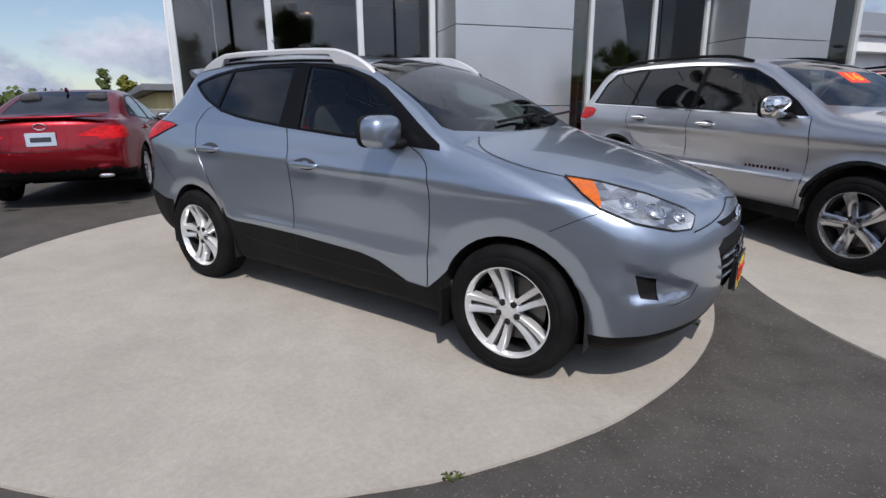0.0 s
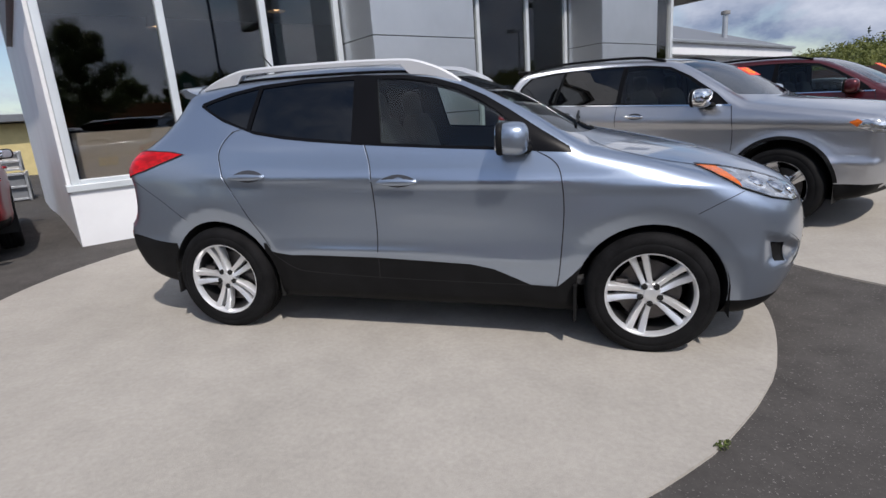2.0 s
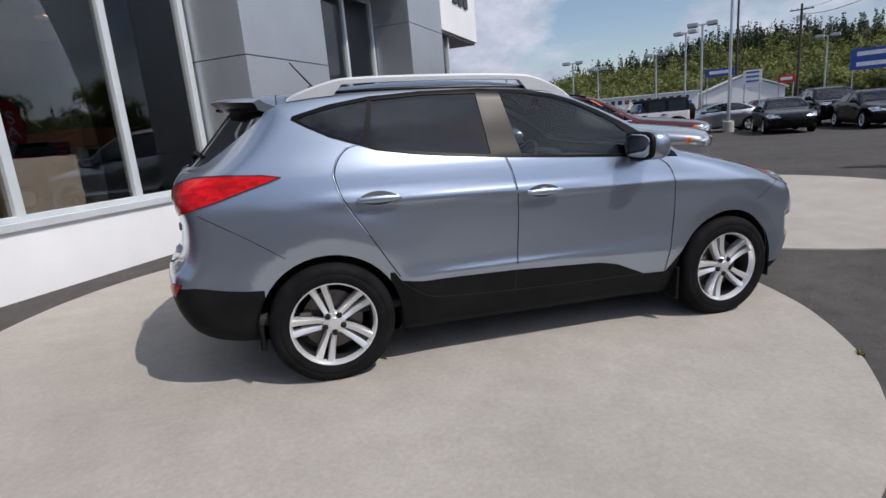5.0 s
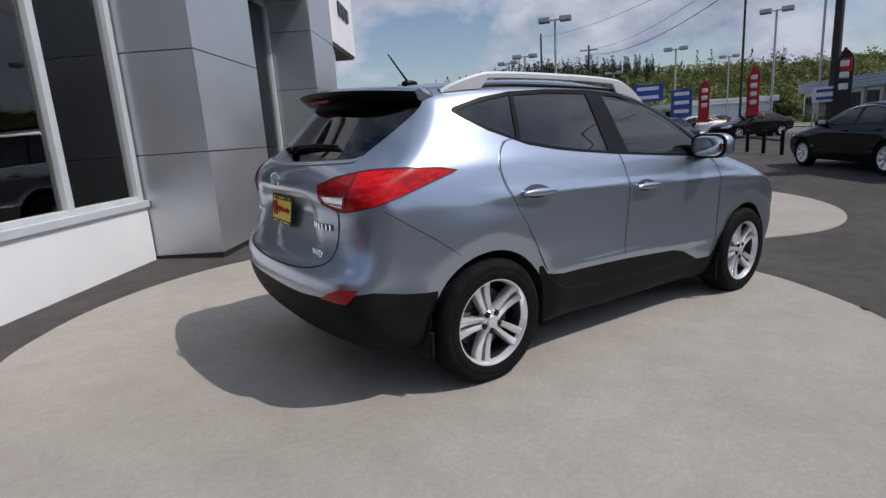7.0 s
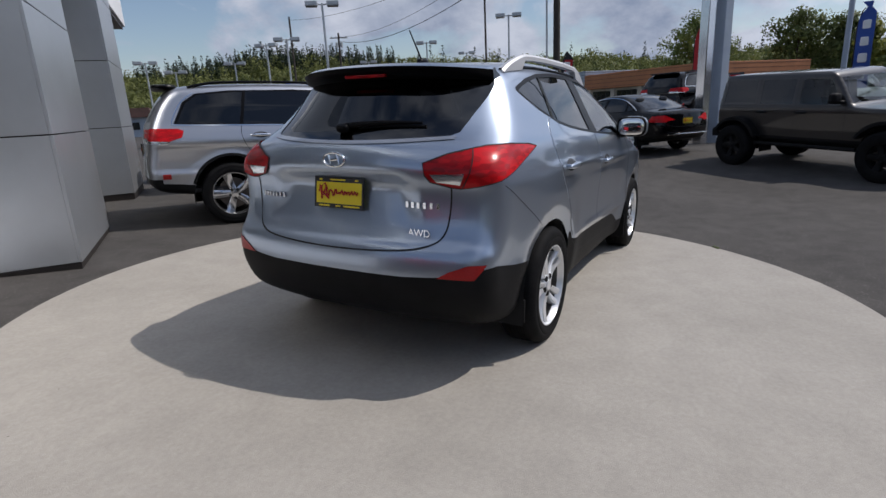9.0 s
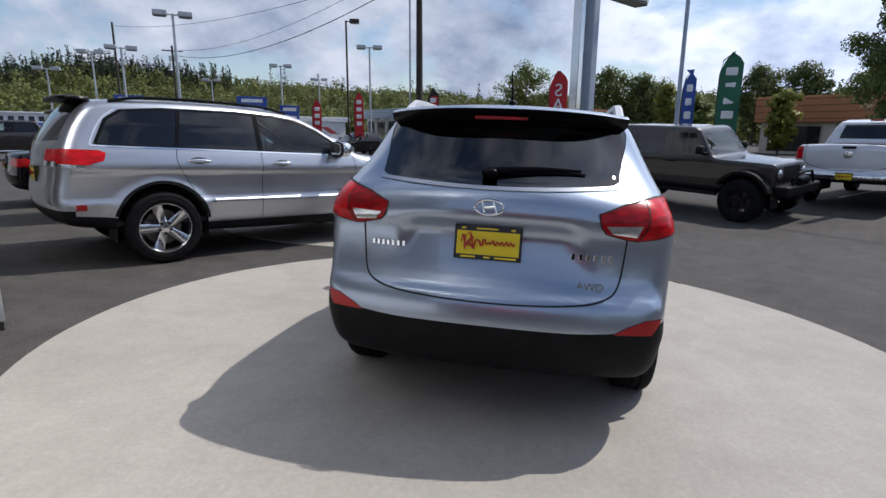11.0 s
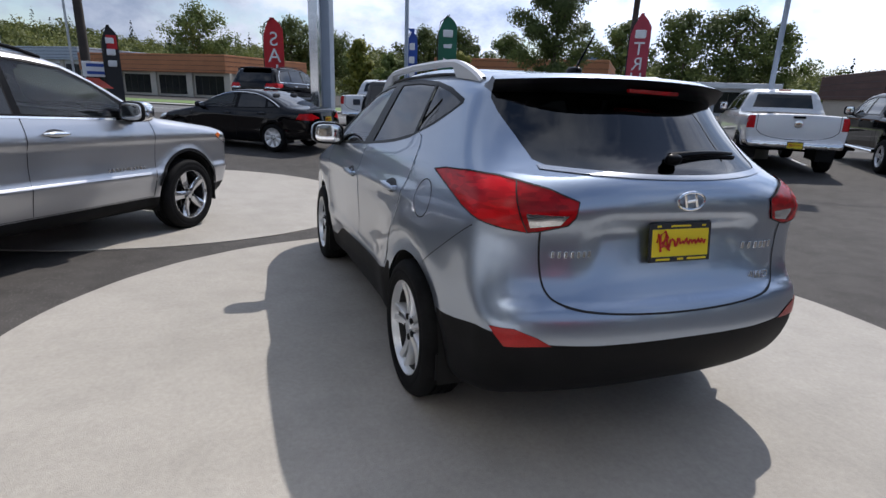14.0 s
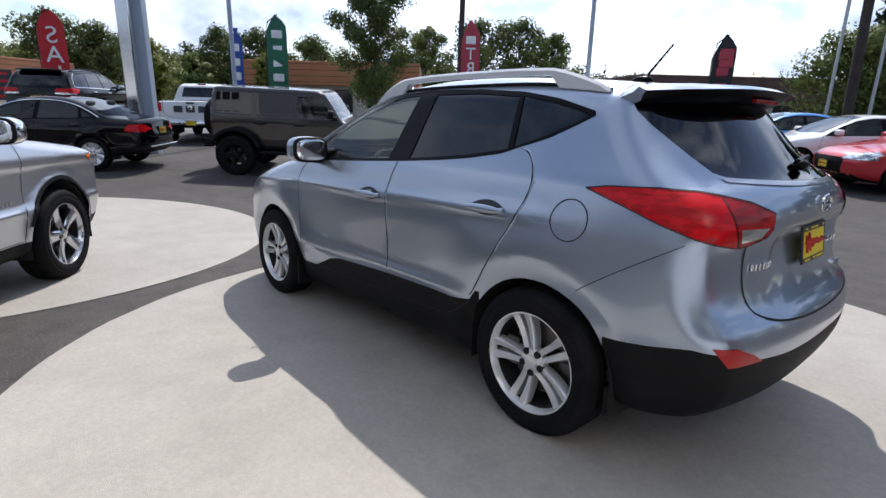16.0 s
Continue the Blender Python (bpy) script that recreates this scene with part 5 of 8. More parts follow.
def clad_column(name, s0, s1, y0, y1, seams, label):
    """A square pier clad in metal panels with open joints."""
    root = empty(name, BLD)
    tagged(root, label, kind="structure")
    part("core", block(s0 + 0.03, s1 - 0.03, y0 + 0.03, y1, -0.1, seams[-1] + 0.02, 0), M_DARKHOLE, root)
    for z0, z1 in zip(seams, seams[1:]):
        part("panel", block(s0, s1, y0, y0 + 0.028, z0 + 0.006, z1 - 0.006, 0.003), M_ALU, root)
        part("panel", block(s0, s0 + 0.028, y0 + 0.029, y1, z0 + 0.006, z1 - 0.006, 0.003), M_ALU, root)
        part("panel", block(s1 - 0.028, s1, y0 + 0.029, y1, z0 + 0.006, z1 - 0.006, 0.003), M_ALU, root)
    part("base_trim", block(s0 + 0.01, s1 - 0.01, y0 + 0.012, y1, -0.1, seams[0], 0.002), M_FRAME_D, root)
    return root


clad_column("wall_pier_1", 0.02, 1.84, -0.83, 0.30, (0.165, 1.30, 2.37, 3.45, 4.55, 5.4), "pier clad in blue-grey aluminium panels with joints")
clad_column("wall_pier_2", 5.10, 7.00, -0.83, 0.30, (0.175, 1.30, 2.37, 3.45, 4.55, 5.4), "pier clad in blue-grey aluminium panels with joints")
wall("wall_entrance_head", block(1.84, 5.10, -0.75, 0.10, 4.0, 5.4), M_ALU, "aluminium clad band above the entrance")
can = empty("canopy", BLD)
tagged(can, "white entrance canopy with a dark underside", "canopy", kind="structure")
part("fascia_box", block(7.02, 9.85, -0.83, 1.2, 3.56, 5.4, 0.01), M_WHITE, can)
part("soffit", block(7.02, 9.80, -0.78, 1.2, 3.50, 3.555, 0.0), M_SOFFIT, can)
for k in range(3):
    part("lettering_bar", block(7.9 + 0.42 * k, 8.22 + 0.42 * k, -0.875, -0.835, 4.30, 4.62, 0.01), M_INK_B, can)

# inside the showroom
def display_panel(s0, s1, y, z0, z1):
    ob = part("low_partition", block(s0, s1, y, y + 0.04, z0, z1, 0.006), M_BEIGE, None)
    ob.matrix_world = BLD
    tagged(ob, "plain beige low screen standing behind the window", "screen", "low screens behind the windows")
display_panel(-3.46, -2.30, 0.42, 0.20, 1.38)
display_panel(-2.26, -1.42, 0.42, 0.20, 1.37)


def pendant(s, y, z):
    root = empty("pendant_lamp", BLD @ pose(s, y, z))
    tagged(root, "round brass-coloured pendant lamp, lit, under the ceiling", "lamp", "showroom pendant lamps")
    part("shade", b_lathe([(0.05, 0.22), (0.13, 0.20), (0.17, 0.02), (0.165, 0.0), (0.125, 0.19), (0.04, 0.205)], 24), M_SOFFIT, root, smooth=True)
    part("bulb", b_blob(0.14, 0.14, 0.10, 2, 14, 8), M_BULB, root, m=pose(0, 0, 0.06), smooth=True)
    part("cord", b_tube([(0, 0, 0.2), (0, 0, 4.30 - z)], 0.008, 6), M_CABLE, root)


M_BULB = lamp_glow("warm_bulb", (1.0, 0.62, 0.30), 6.0)
for s, y, z in ((0.2, 2.6, 3.30), (2.6, 3.4, 3.30), (-1.4, 4.6, 3.30)):
    pendant(s, y, z)


def shelf_unit(s, y, w, h):
    root = empty("shelf_unit", BLD @ pose(s, y, 0.2))
    tagged(root, "open pale metal display shelf in the showroom", "shelf", "showroom shelves")
    for x in (-w / 2, w / 2):
        part("post", b_box(0.05, 0.35, h, x, 0, 0, 0.004), M_BEIGE, root)
    for k in range(4):
        part("shelf", b_box(w - 0.05, 0.33, 0.03, 0, 0, 0.35 + k * (h - 0.4) / 3, 0.004), M_BEIGE, root)


shelf_unit(2.95, 2.2, 1.3, 1.7)
shelf_unit(4.4, 2.4, 1.0, 1.7)

# ---- the car on the pad ----
car, car_sh, car_pn = vehicle("suv", HERO, on_ground(0, 0, 0), P_HERO, 210, 168, "blue-grey compact SUV parked on a round concrete pad", "car")


def hero_details():
    sh = car_sh
    # roof rails: a flat silver bar that grows out of two long feet
    for s in (1, -1):
        xs = np.linspace(-1.44, 0.27, 35)
        ys = s * (0.600 + 0.02 * np.sin(np.pi * (xs + 1.44) / 1.71))
        zr = np.array([sh.project([(x, y)], "top")[0][2] for x, y in zip(xs, ys)])
        t = (xs + 1.44) / 1.71
        top = zr + 0.072 * np.clip(np.sin(np.pi * t) * 2.0, 0, 1) ** 0.75 + 0.003
        low = np.where((t > 0.17) & (t < 0.80), top - 0.034, zr - 0.012)
        V, F = [], []
        for x, y, a, b in zip(xs, ys, top, low):
            V += [(x, y - s * 0.022, b), (x, y - s * 0.018, a - 0.004), (x, y + s * 0.012, a), (x, y + s * 0.024, a - 0.012), (x, y + s * 0.024, b)]
        for i in range(len(xs) - 1):
            for j in range(5):
                F.append((i * 5 + j, i * 5 + (j + 1) % 5, i * 5 + 5 + (j + 1) % 5, i * 5 + 5 + j))
        bm = bmesh.new()
        vs = [bm.verts.new(v) for v in V]
        for f in F + [(0, 1, 2, 3, 4), tuple(len(V) - 5 + k for k in range(5))]:
            bm.faces.new([vs[k] for k in f])
        rail = part("roof_rail", bm, M_RAIL, car, "silver roof rail", smooth=True)
        part("rail_base", b_tube([(x, y, z + 0.002) for x, y, z in zip(xs, ys, zr)], 0.010, 6), M_TRIM, rail)
    # tailgate spoiler: coloured top and cheeks, dark underside, high brake lamp
    n = 40
    V, F, F2 = [], [], []
    for i in range(n + 1):
        u = -1 + 2 * i / n
        y = 0.628 * math.copysign(abs(u) ** 0.92, u)
        k = abs(u)
        zt = min(sh.project([(-1.50, y)], "top")[0][2], sh.project([(-1.50, y * 0.99)], "top")[0][2])
        zm = sh.project([(-1.58, y * 0.985)], "top")[0][2]
        xe, ze = -1.875 + 0.265 * k ** 2.6, 1.578 - 0.022 * k * k
        zi = 1.508 - 0.012 * k * k
        xi = sh.project([(y * 0.97, zi)], "rear")[0][0]
        xm = -1.50 + 0.45 * (xe + 1.50)
        V += [(-1.495, y, zt + 0.003), (xm, y, max(zm, 0.55 * zt + 0.45 * ze) + 0.006), (xe + 0.035, y, ze + 0.005), (xe, y * 1.004, ze - 0.010), (xe + 0.014, y * 1.004, ze - 0.026),
              (0.5 * (xe + xi), y, ze - 0.048), (xi + 0.01, y * 0.985, zi)]
    for i in range(n):
        for j in range(6):
            a = i * 7 + j
            (F if j < 3 else F2).append((a, a + 1, a + 8, a + 7))
    cheek = [tuple(range(0, 7)), tuple(n * 7 + j for j in range(6, -1, -1))]
    sp = mesh_ob("spoiler", V, F + cheek, P_HERO, car, "body-coloured roof spoiler")
    sp.data.set_sharp_from_angle(angle=radians(35))
    mesh_ob("spoiler_underside", V, F2, M_TRIM, sp, "black spoiler underside")
    part("high_brake_lamp", b_box(0.020, 0.26, 0.016, -1.838, 0.0, 1.516, 0.003), M_REDDEEP, sp)
    ribbon(sh, [(-1.492, -0.62), (-1.488, -0.3), (-1.486, 0.0), (-1.488, 0.3), (-1.492, 0.62)], "top", 0.006, "spoiler_gap", M_SEAM, sp)
    # rear wiper
    w = part("rear_wiper", b_blob(0.036, 0.075, 0.045, 3), M_TRIM, car, m=pose(-2.028, 0.02, 1.262, 0, -35, 0), smooth=True)
    a = [sh.project([(0.02 - 0.42 * t, 1.272 + 0.010 * math.sin(3 * t) + 0.012 * t)], "rear")[0] for t in np.linspace(0, 1, 8)]
    part("wiper_arm", b_tube([(p[0] - 0.022 + 0.006 * i / 7, p[1], p[2]) for i, p in enumerate(a)], 0.016, 8, 0.007), M_TRIM, w)
    part("wiper_blade", b_tube([(p[0] - 0.012, p[1] - 0.02, p[2] - 0.016) for p in a[1:]], 0.008, 6), M_RUBBER, w)
    # bright strip under the rear window
    ribbon(sh, [(-0.58, 1.217), (-0.50, 1.211), (-0.25, 1.198), (0, 1.193), (0.25, 1.198), (0.50, 1.211), (0.58, 1.217)], "rear", 0.016, "tailgate_strip", P_SILVER, car, lift=0.004)
    # emblem: an oval ring with a slanted bar shape
    p = sh.project([(0.0, 1.112)], "rear")[0]
    em = part("rear_emblem", b_tube([(p[0] - 0.008, 0.066 * math.cos(2 * math.pi * i / 36), p[2] + 0.034 * math.sin(2 * math.pi * i / 36)) for i in range(37)], 0.006, 8), M_CHROME, car, "oval chrome emblem", smooth=True)
    for pts in ([(0.035, 0.026), (0.018, -0.026)], [(-0.018, 0.026), (-0.035, -0.026)], [(0.028, -0.004), (-0.028, 0.004)]):
        part("emblem_bar", b_tube([(p[0] - 0.008, y, p[2] + z) for y, z in pts], 0.006, 6), M_CHROME, em)
    for v in ("right", "left"):
        panel_edge(sh, HERO["seams"][0][0][:-1], v, -0.006, 0.0045, P_HERO, car)
        panel_edge(sh, HERO["seams"][1][0][:-2], v, -0.006, 0.0035, P_HERO, car)
    # plate in its recess
    licence_plate(car, pose(-2.110, 0.0, 0.942, 0, 0, -90) @ pose(0, 0, 0, -7, 0, 0))
    # badge bars and drive badge
    def badge(y0, y1, z, n, h):
        c = None
        for k in range(n):
            yy = y0 + (y1 - y0) * (k + 0.5) / n
            q = sh.project([(yy, z)], "rear")[0]
            ob = part("badge" if c is None else "badge_stroke", b_box(0.006, abs(y1 - y0) / n * 0.5, h, q[0] - 0.005, q[1], q[2] - h / 2, 0.001), M_CHROME, c or car)
            c = c or ob
    badge(0.580, 0.400, 0.905, 7, 0.026)
    badge(-0.375, -0.575, 0.905, 6, 0.030)
    q = sh.project([(-0.475, 0.775)], "rear")[0]
    text_mesh("drive_badge", "AWD", 0.050, M_CHROME, car, pose(q[0] - 0.007, q[1], q[2], 90, 0, -90), depth=0.004)
    # antenna
    zt = sh.project([(-1.24, 0.0)], "top")[0][2]
    an = part("antenna_base", b_blob(0.11, 0.05, 0.045, 2.5), M_TRIM, car, m=pose(-1.24, 0, zt + 0.012), smooth=True)
    part("antenna_rod", b_tube([(-1.25, 0, zt + 0.02), (-1.385, 0, zt + 0.178)], 0.0065, 6, 0.004), M_TRIM, an)
    # fuel flap outline on the left side
    ribbon(sh, circle(-1.465, 1.025, 0.085, 32), "left", 0.005, "fuel_flap_gap", M_SEAM, car, closed=True, dense=0.015)
    # grille bars and front emblem
    for z in (0.55, 0.60, 0.65):
        pts = [sh.project([(y, z)], "front")[0] for y in np.linspace(-0.36, 0.36, 14)]
        part("grille_bar", b_tube([(p[0] + 0.004, p[1], p[2]) for p in pts], 0.010, 6), M_CHROME, car)
    p = sh.project([(0.0, 0.80)], "front")[0]
    part("front_emblem", b_tube([(p[0] + 0.012, 0.07 * math.cos(2 * math.pi * i / 30), p[2] + 0.036 * math.sin(2 * math.pi * i / 30)) for i in range(31)], 0.007, 8), M_CHROME, car, "oval chrome emblem", smooth=True)
    part("plate_bracket", b_box(0.02, 0.32, 0.15, 2.215, 0, 0.43, 0.006), M_PLASTIC, car)
    licence_plate(car, pose(2.232, 0, 0.505, 0, 0, 90))
    # round reflector bowls behind the headlamp lens
    for sgn in (1, -1):
        for a, z, r in ((0.775, 0.925, 0.040), (0.885, 0.893, 0.046), (0.995, 0.862, 0.030)):
            q = sh.project([(sgn * a, z)], -45 * sgn)
            nn = Vector(sh.normal(q)[0])
            mm = Matrix.Translation(Vector(q[0]) + nn * 0.005) @ nn.to_track_quat("Z", "Y").to_matrix().to_4x4()
            bowl = part("headlamp_bowl", b_lathe([(r, -0.004), (r * 1.06, 0.004), (r * 0.94, 0.006), (r * 0.88, 0.001)], 24, cap=False), M_CHROME, car, m=mm, smooth=True)
            part("headlamp_lens_dome", b_lathe([(r * 0.86, 0.001), (r * 0.60, 0.010), (r * 0.25, 0.015), (0.0005, 0.016)], 24), M_POLISH, bowl, m=mm, smooth=True)
    # windscreen wipers and cowl
    for y in (-0.30, 0.32):
        pts = [sh.project([(y + 0.52 * t, 1.222 + 0.025 * t)], "front")[0] for t in np.linspace(0, 1, 8)]
        part("wiper", b_tube([(p[0] + 0.012, p[1], p[2] + 0.012) for p in pts], 0.009, 6), M_TRIM, car)
    # mud flaps
    for s in (1, -1):
        part("mud_flap", b_box(0.02, 0.18, 0.13, -1.70, s * 0.78, 0.24, 0.006), M_PLASTIC, car)
        part("mud_flap", b_box(0.02, 0.20, 0.22, 0.925, s * 0.80, 0.17, 0.006), M_PLASTIC, car)


hero_details()

# ---- the other vehicles ----
BIGSUV = dict(
    outline=[(-2.30, 0.42), (-1.2, 0.30), (1.6, 0.28), (2.10, 0.29), (2.30, 0.40), (2.37, 0.62), (2.38, 0.90), (2.355, 1.05), (2.24, 1.125), (1.75, 1.185), (1.25, 1.23), (1.05, 1.26), (0.62, 1.50), (0.28, 1.665), (0.02, 1.72),
             (-0.50, 1.755), (-1.2, 1.75), (-1.75, 1.725), (-2.05, 1.69), (-2.20, 1.56), (-2.34, 1.32), (-2.41, 1.16), (-2.42, 0.90), (-2.45, 0.78), (-2.45, 0.60), (-2.40, 0.48)],
    outline_x=(-2.45, 2.375), half=0.97, belt=1.2,
    widths=[(0.28, 0.88), (0.45, 0.915), (0.60, 0.938), (0.655, 0.952), (0.70, 0.930), (0.82, 0.926), (0.96, 0.940), (1.01, 0.960), (1.07, 0.956), (1.15, 0.93), (1.25, 0.89), (1.45, 0.82), (1.75, 0.69)],
    wsoft=13, taper_r=(0.06, 0.13), taper_f=0.055, taper_r0=1.2, taper_f0=1.2, flare=0.03, bow_f=0.17, bow_r=0.12, crown=0.05, round=0.09, creases=[],
    wheels_x=(-1.457, 1.457), wheel_r=0.385, arch_r=0.455, arch_dz=0.02, track=0.955, rim_r=0.262, tyre_w=0.25, spokes=(5, False),
    dlo=[(-2.06, 1.235), (-1.2, 1.225), (-0.2, 1.21), (0.80, 1.19), (0.92, 1.20), (0.78, 1.31), (0.45, 1.505), (0.20, 1.612), (-0.10, 1.648), (-0.6, 1.660), (-1.4, 1.642), (-1.78, 1.60), (-1.93, 1.50)],
    panes=[([(-0.32, 1.232), (0.66, 1.207), (0.70, 1.31), (0.42, 1.497), (0.17, 1.600), (-0.32, 1.643)], "glass1"),
           ([(-1.27, 1.243), (-0.38, 1.232), (-0.38, 1.648), (-1.19, 1.637)], "glass2"),
           ([(-2.02, 1.252), (-1.31, 1.243), (-1.23, 1.634), (-1.75, 1.592), (-1.90, 1.49)], "glass3")],
    side_cuts=[([(-1.02, 0.42), (1.02, 0.42), (1.02, 0.1), (-1.02, 0.1)], "black"), ([(-2.6, 0.58), (-1.90, 0.52), (-1.84, 0.1), (-2.6, 0.1)], "black"),
               ([(1.88, 0.1), (1.90, 0.46), (2.6, 0.48), (2.6, 0.1)], "black"),
               ([(-2.6, 1.06), (-2.12, 1.045), (-1.98, 1.09), (-1.955, 1.165), (-2.02, 1.19), (-2.6, 1.20)], "tail"), ([(-2.6, 1.02), (-2.15, 1.015), (-2.10, 1.055), (-2.6, 1.07)], "reverse"), ([(-2.24, 0.60), (-2.15, 0.60), (-2.15, 0.66), (-2.24, 0.66)], "reflector"), ([(2.02, 0.98), (2.08, 1.045), (2.6, 1.04), (2.6, 0.94), (2.15, 0.93)], "head"), ([(1.96, 1.02), (2.02, 0.98), (2.06, 1.02), (2.02, 1.045)], "amber")],
    front_cuts=[([(-0.74, 1.29), (0, 1.255), (0.74, 1.29), (0.64, 1.55), (0.56, 1.67), (0, 1.70), (-0.56, 1.67), (-0.64, 1.55)], "windscreen"), ([(0.55, 0.95), (1.0, 0.94), (1.0, 1.045), (0.55, 1.045)], "head"),
                ([(-0.50, 0.92), (0.50, 0.92), (0.52, 1.05), (-0.52, 1.05)], "grille"), ([(-0.6, 0.45), (0.6, 0.45), (0.55, 0.62), (-0.55, 0.62)], "grille"), ([(-1.1, 0.40), (1.1, 0.40), (1.1, 0.1), (-1.1, 0.1)], "black")],
    rear_cuts=[([(-0.66, 1.27), (0, 1.24), (0.66, 1.27), (0.60, 1.50), (0.54, 1.65), (-0.54, 1.65), (-0.60, 1.50)], "rearglass"), ([(0.46, 1.07), (1.0, 1.07), (1.0, 1.185), (0.50, 1.185)], "tail"), ([(0.46, 1.02), (1.0, 1.02), (1.0, 1.07), (0.46, 1.07)], "reverse"), ([(-1.1, 0.60), (1.1, 0.60), (1.1, 0.1), (-1.1, 0.1)], "black")],
    seams=[([(0.95, 1.18), (0.99, 1.0), (0.985, 0.70), (0.94, 0.44)], "side", 0.007), ([(-0.35, 1.22), (-0.35, 0.44)], "side", 0.007), ([(-1.29, 1.24), (-1.32, 1.08), (-1.18, 0.85), (-1.05, 0.60)], "side", 0.007), ([(-1.02, 0.43), (0.95, 0.43)], "side", 0.006)],
    handles=[(-1.08, 1.10), (-0.10, 1.08)], handle_mat=M_CHROME, mirror=(0.70, 1.27, (0.19, 0.26, 0.19), 0.93), mirror_mat=M_CHROME, rear_plate=(-2.44, 0.92, 0), front_from=1.95, rear_from=2.1,
    floor_z=0.48, seat_x=(0.05, -0.85), dash_x=0.82, cabin_x=(-2.0, 1.0), rvm_z=1.52, under_z=0.28)

SEDAN = dict(
    outline=[(-2.25, 0.32), (-1.2, 0.20), (1.4, 0.18), (2.1, 0.20), (2.30, 0.32), (2.36, 0.52), (2.33, 0.68), (2.15, 0.79), (1.6, 0.90), (1.15, 0.965), (1.0, 1.005), (0.5, 1.24), (0.15, 1.385), (-0.2, 1.45), (-0.6, 1.455), (-1.0, 1.405), (-1.4, 1.26),
             (-1.78, 1.105), (-1.95, 1.075), (-2.30, 1.05), (-2.38, 1.00), (-2.40, 0.88), (-2.44, 0.70), (-2.44, 0.52), (-2.36, 0.38)],
    outline_x=(-2.44, 2.36), half=0.92, belt=1.0,
    widths=[(0.18, 0.84), (0.45, 0.895), (0.55, 0.890), (0.72, 0.912), (0.84, 0.915), (0.93, 0.895), (1.0, 0.855), (1.2, 0.745), (1.46, 0.58)],
    taper_r=(0.08, 0.16), taper_f=0.10, taper_r0=1.0, taper_f0=1.0, flare=0.018, bow_f=0.30, bow_r=0.20, crown=0.05, round=0.10, creases=[(0.80, 0.010, 0.03, -2.0, 1.5)],
    wheels_x=(-1.39, 1.39), wheel_r=0.335, arch_r=0.372, track=0.90, rim_r=0.228, tyre_w=0.22, spokes=(5, True),
    dlo=[(-1.56, 1.055), (-1.0, 1.02), (0.0, 0.99), (0.90, 0.962), (0.80, 1.03), (0.50, 1.185), (0.18, 1.31), (-0.15, 1.372), (-0.62, 1.375), (-1.0, 1.318), (-1.32, 1.19), (-1.52, 1.09)],
    panes=[([(-0.30, 1.02), (0.70, 0.992), (0.62, 1.09), (0.42, 1.195), (0.14, 1.295), (-0.16, 1.348), (-0.30, 1.350)], "glass1"), ([(-1.18, 1.048), (-0.38, 1.024), (-0.38, 1.352), (-0.62, 1.352), (-0.96, 1.30), (-1.14, 1.235)], "glass2"), ([(-1.45, 1.078), (-1.24, 1.055), (-1.20, 1.20), (-1.30, 1.155)], "glass3")],
    side_cuts=[([(-2.05, 0.80), (-2.1, 0.90), (-2.6, 0.93), (-2.6, 0.76)], "tail"), ([(1.80, 0.74), (1.85, 0.80), (2.6, 0.74), (2.6, 0.62), (2.1, 0.64)], "head")],
    front_cuts=[([(-0.70, 1.03), (0, 0.995), (0.70, 1.03), (0.60, 1.28), (0.50, 1.39), (0, 1.42), (-0.50, 1.39), (-0.60, 1.28)], "windscreen"), ([(0.45, 0.64), (0.95, 0.63), (0.95, 0.76), (0.50, 0.72)], "head"), ([(-0.45, 0.36), (0.45, 0.36), (0.52, 0.66), (-0.52, 0.66)], "grille")],
    rear_cuts=[([(-0.60, 1.105), (0, 1.10), (0.60, 1.105), (0.56, 1.22), (0.46, 1.40), (-0.46, 1.40), (-0.56, 1.22)], "rearglass"), ([(0.36, 0.83), (0.62, 0.80), (0.95, 0.78), (0.95, 0.92), (0.62, 0.94)], "tail")],
    wrap_cuts=[([(-2.7, 0.40), (-1.86, 0.40), (-1.78, 0.30), (-1.78, 0.05), (-2.7, 0.05)], "black")],
    seams=[([(0.92, 0.96), (1.0, 0.80), (0.98, 0.55), (0.92, 0.34)], "side", 0.007), ([(-0.34, 1.0), (-0.33, 0.34)], "side", 0.007), ([(-1.42, 1.06), (-1.35, 0.92), (-1.12, 0.70), (-1.02, 0.50)], "side", 0.007),
           ([(-0.72, 1.05), (-0.66, 0.76), (-0.45, 0.66), (0.45, 0.66), (0.66, 0.76), (0.72, 1.05)], "rear", 0.008)],
    handles=[(-1.12, 0.90), (-0.12, 0.88)], mirror=(0.66, 1.05, (0.17, 0.22, 0.14), 0.86), rear_plate=(-2.435, 0.80, 0), front_from=1.9, rear_from=2.0,
    floor_z=0.32, seat_x=(0.0, -0.80), dash_x=0.80, cabin_x=(-1.6, 0.95), rvm_z=1.30, rvm_x=0.22, under_z=0.17)

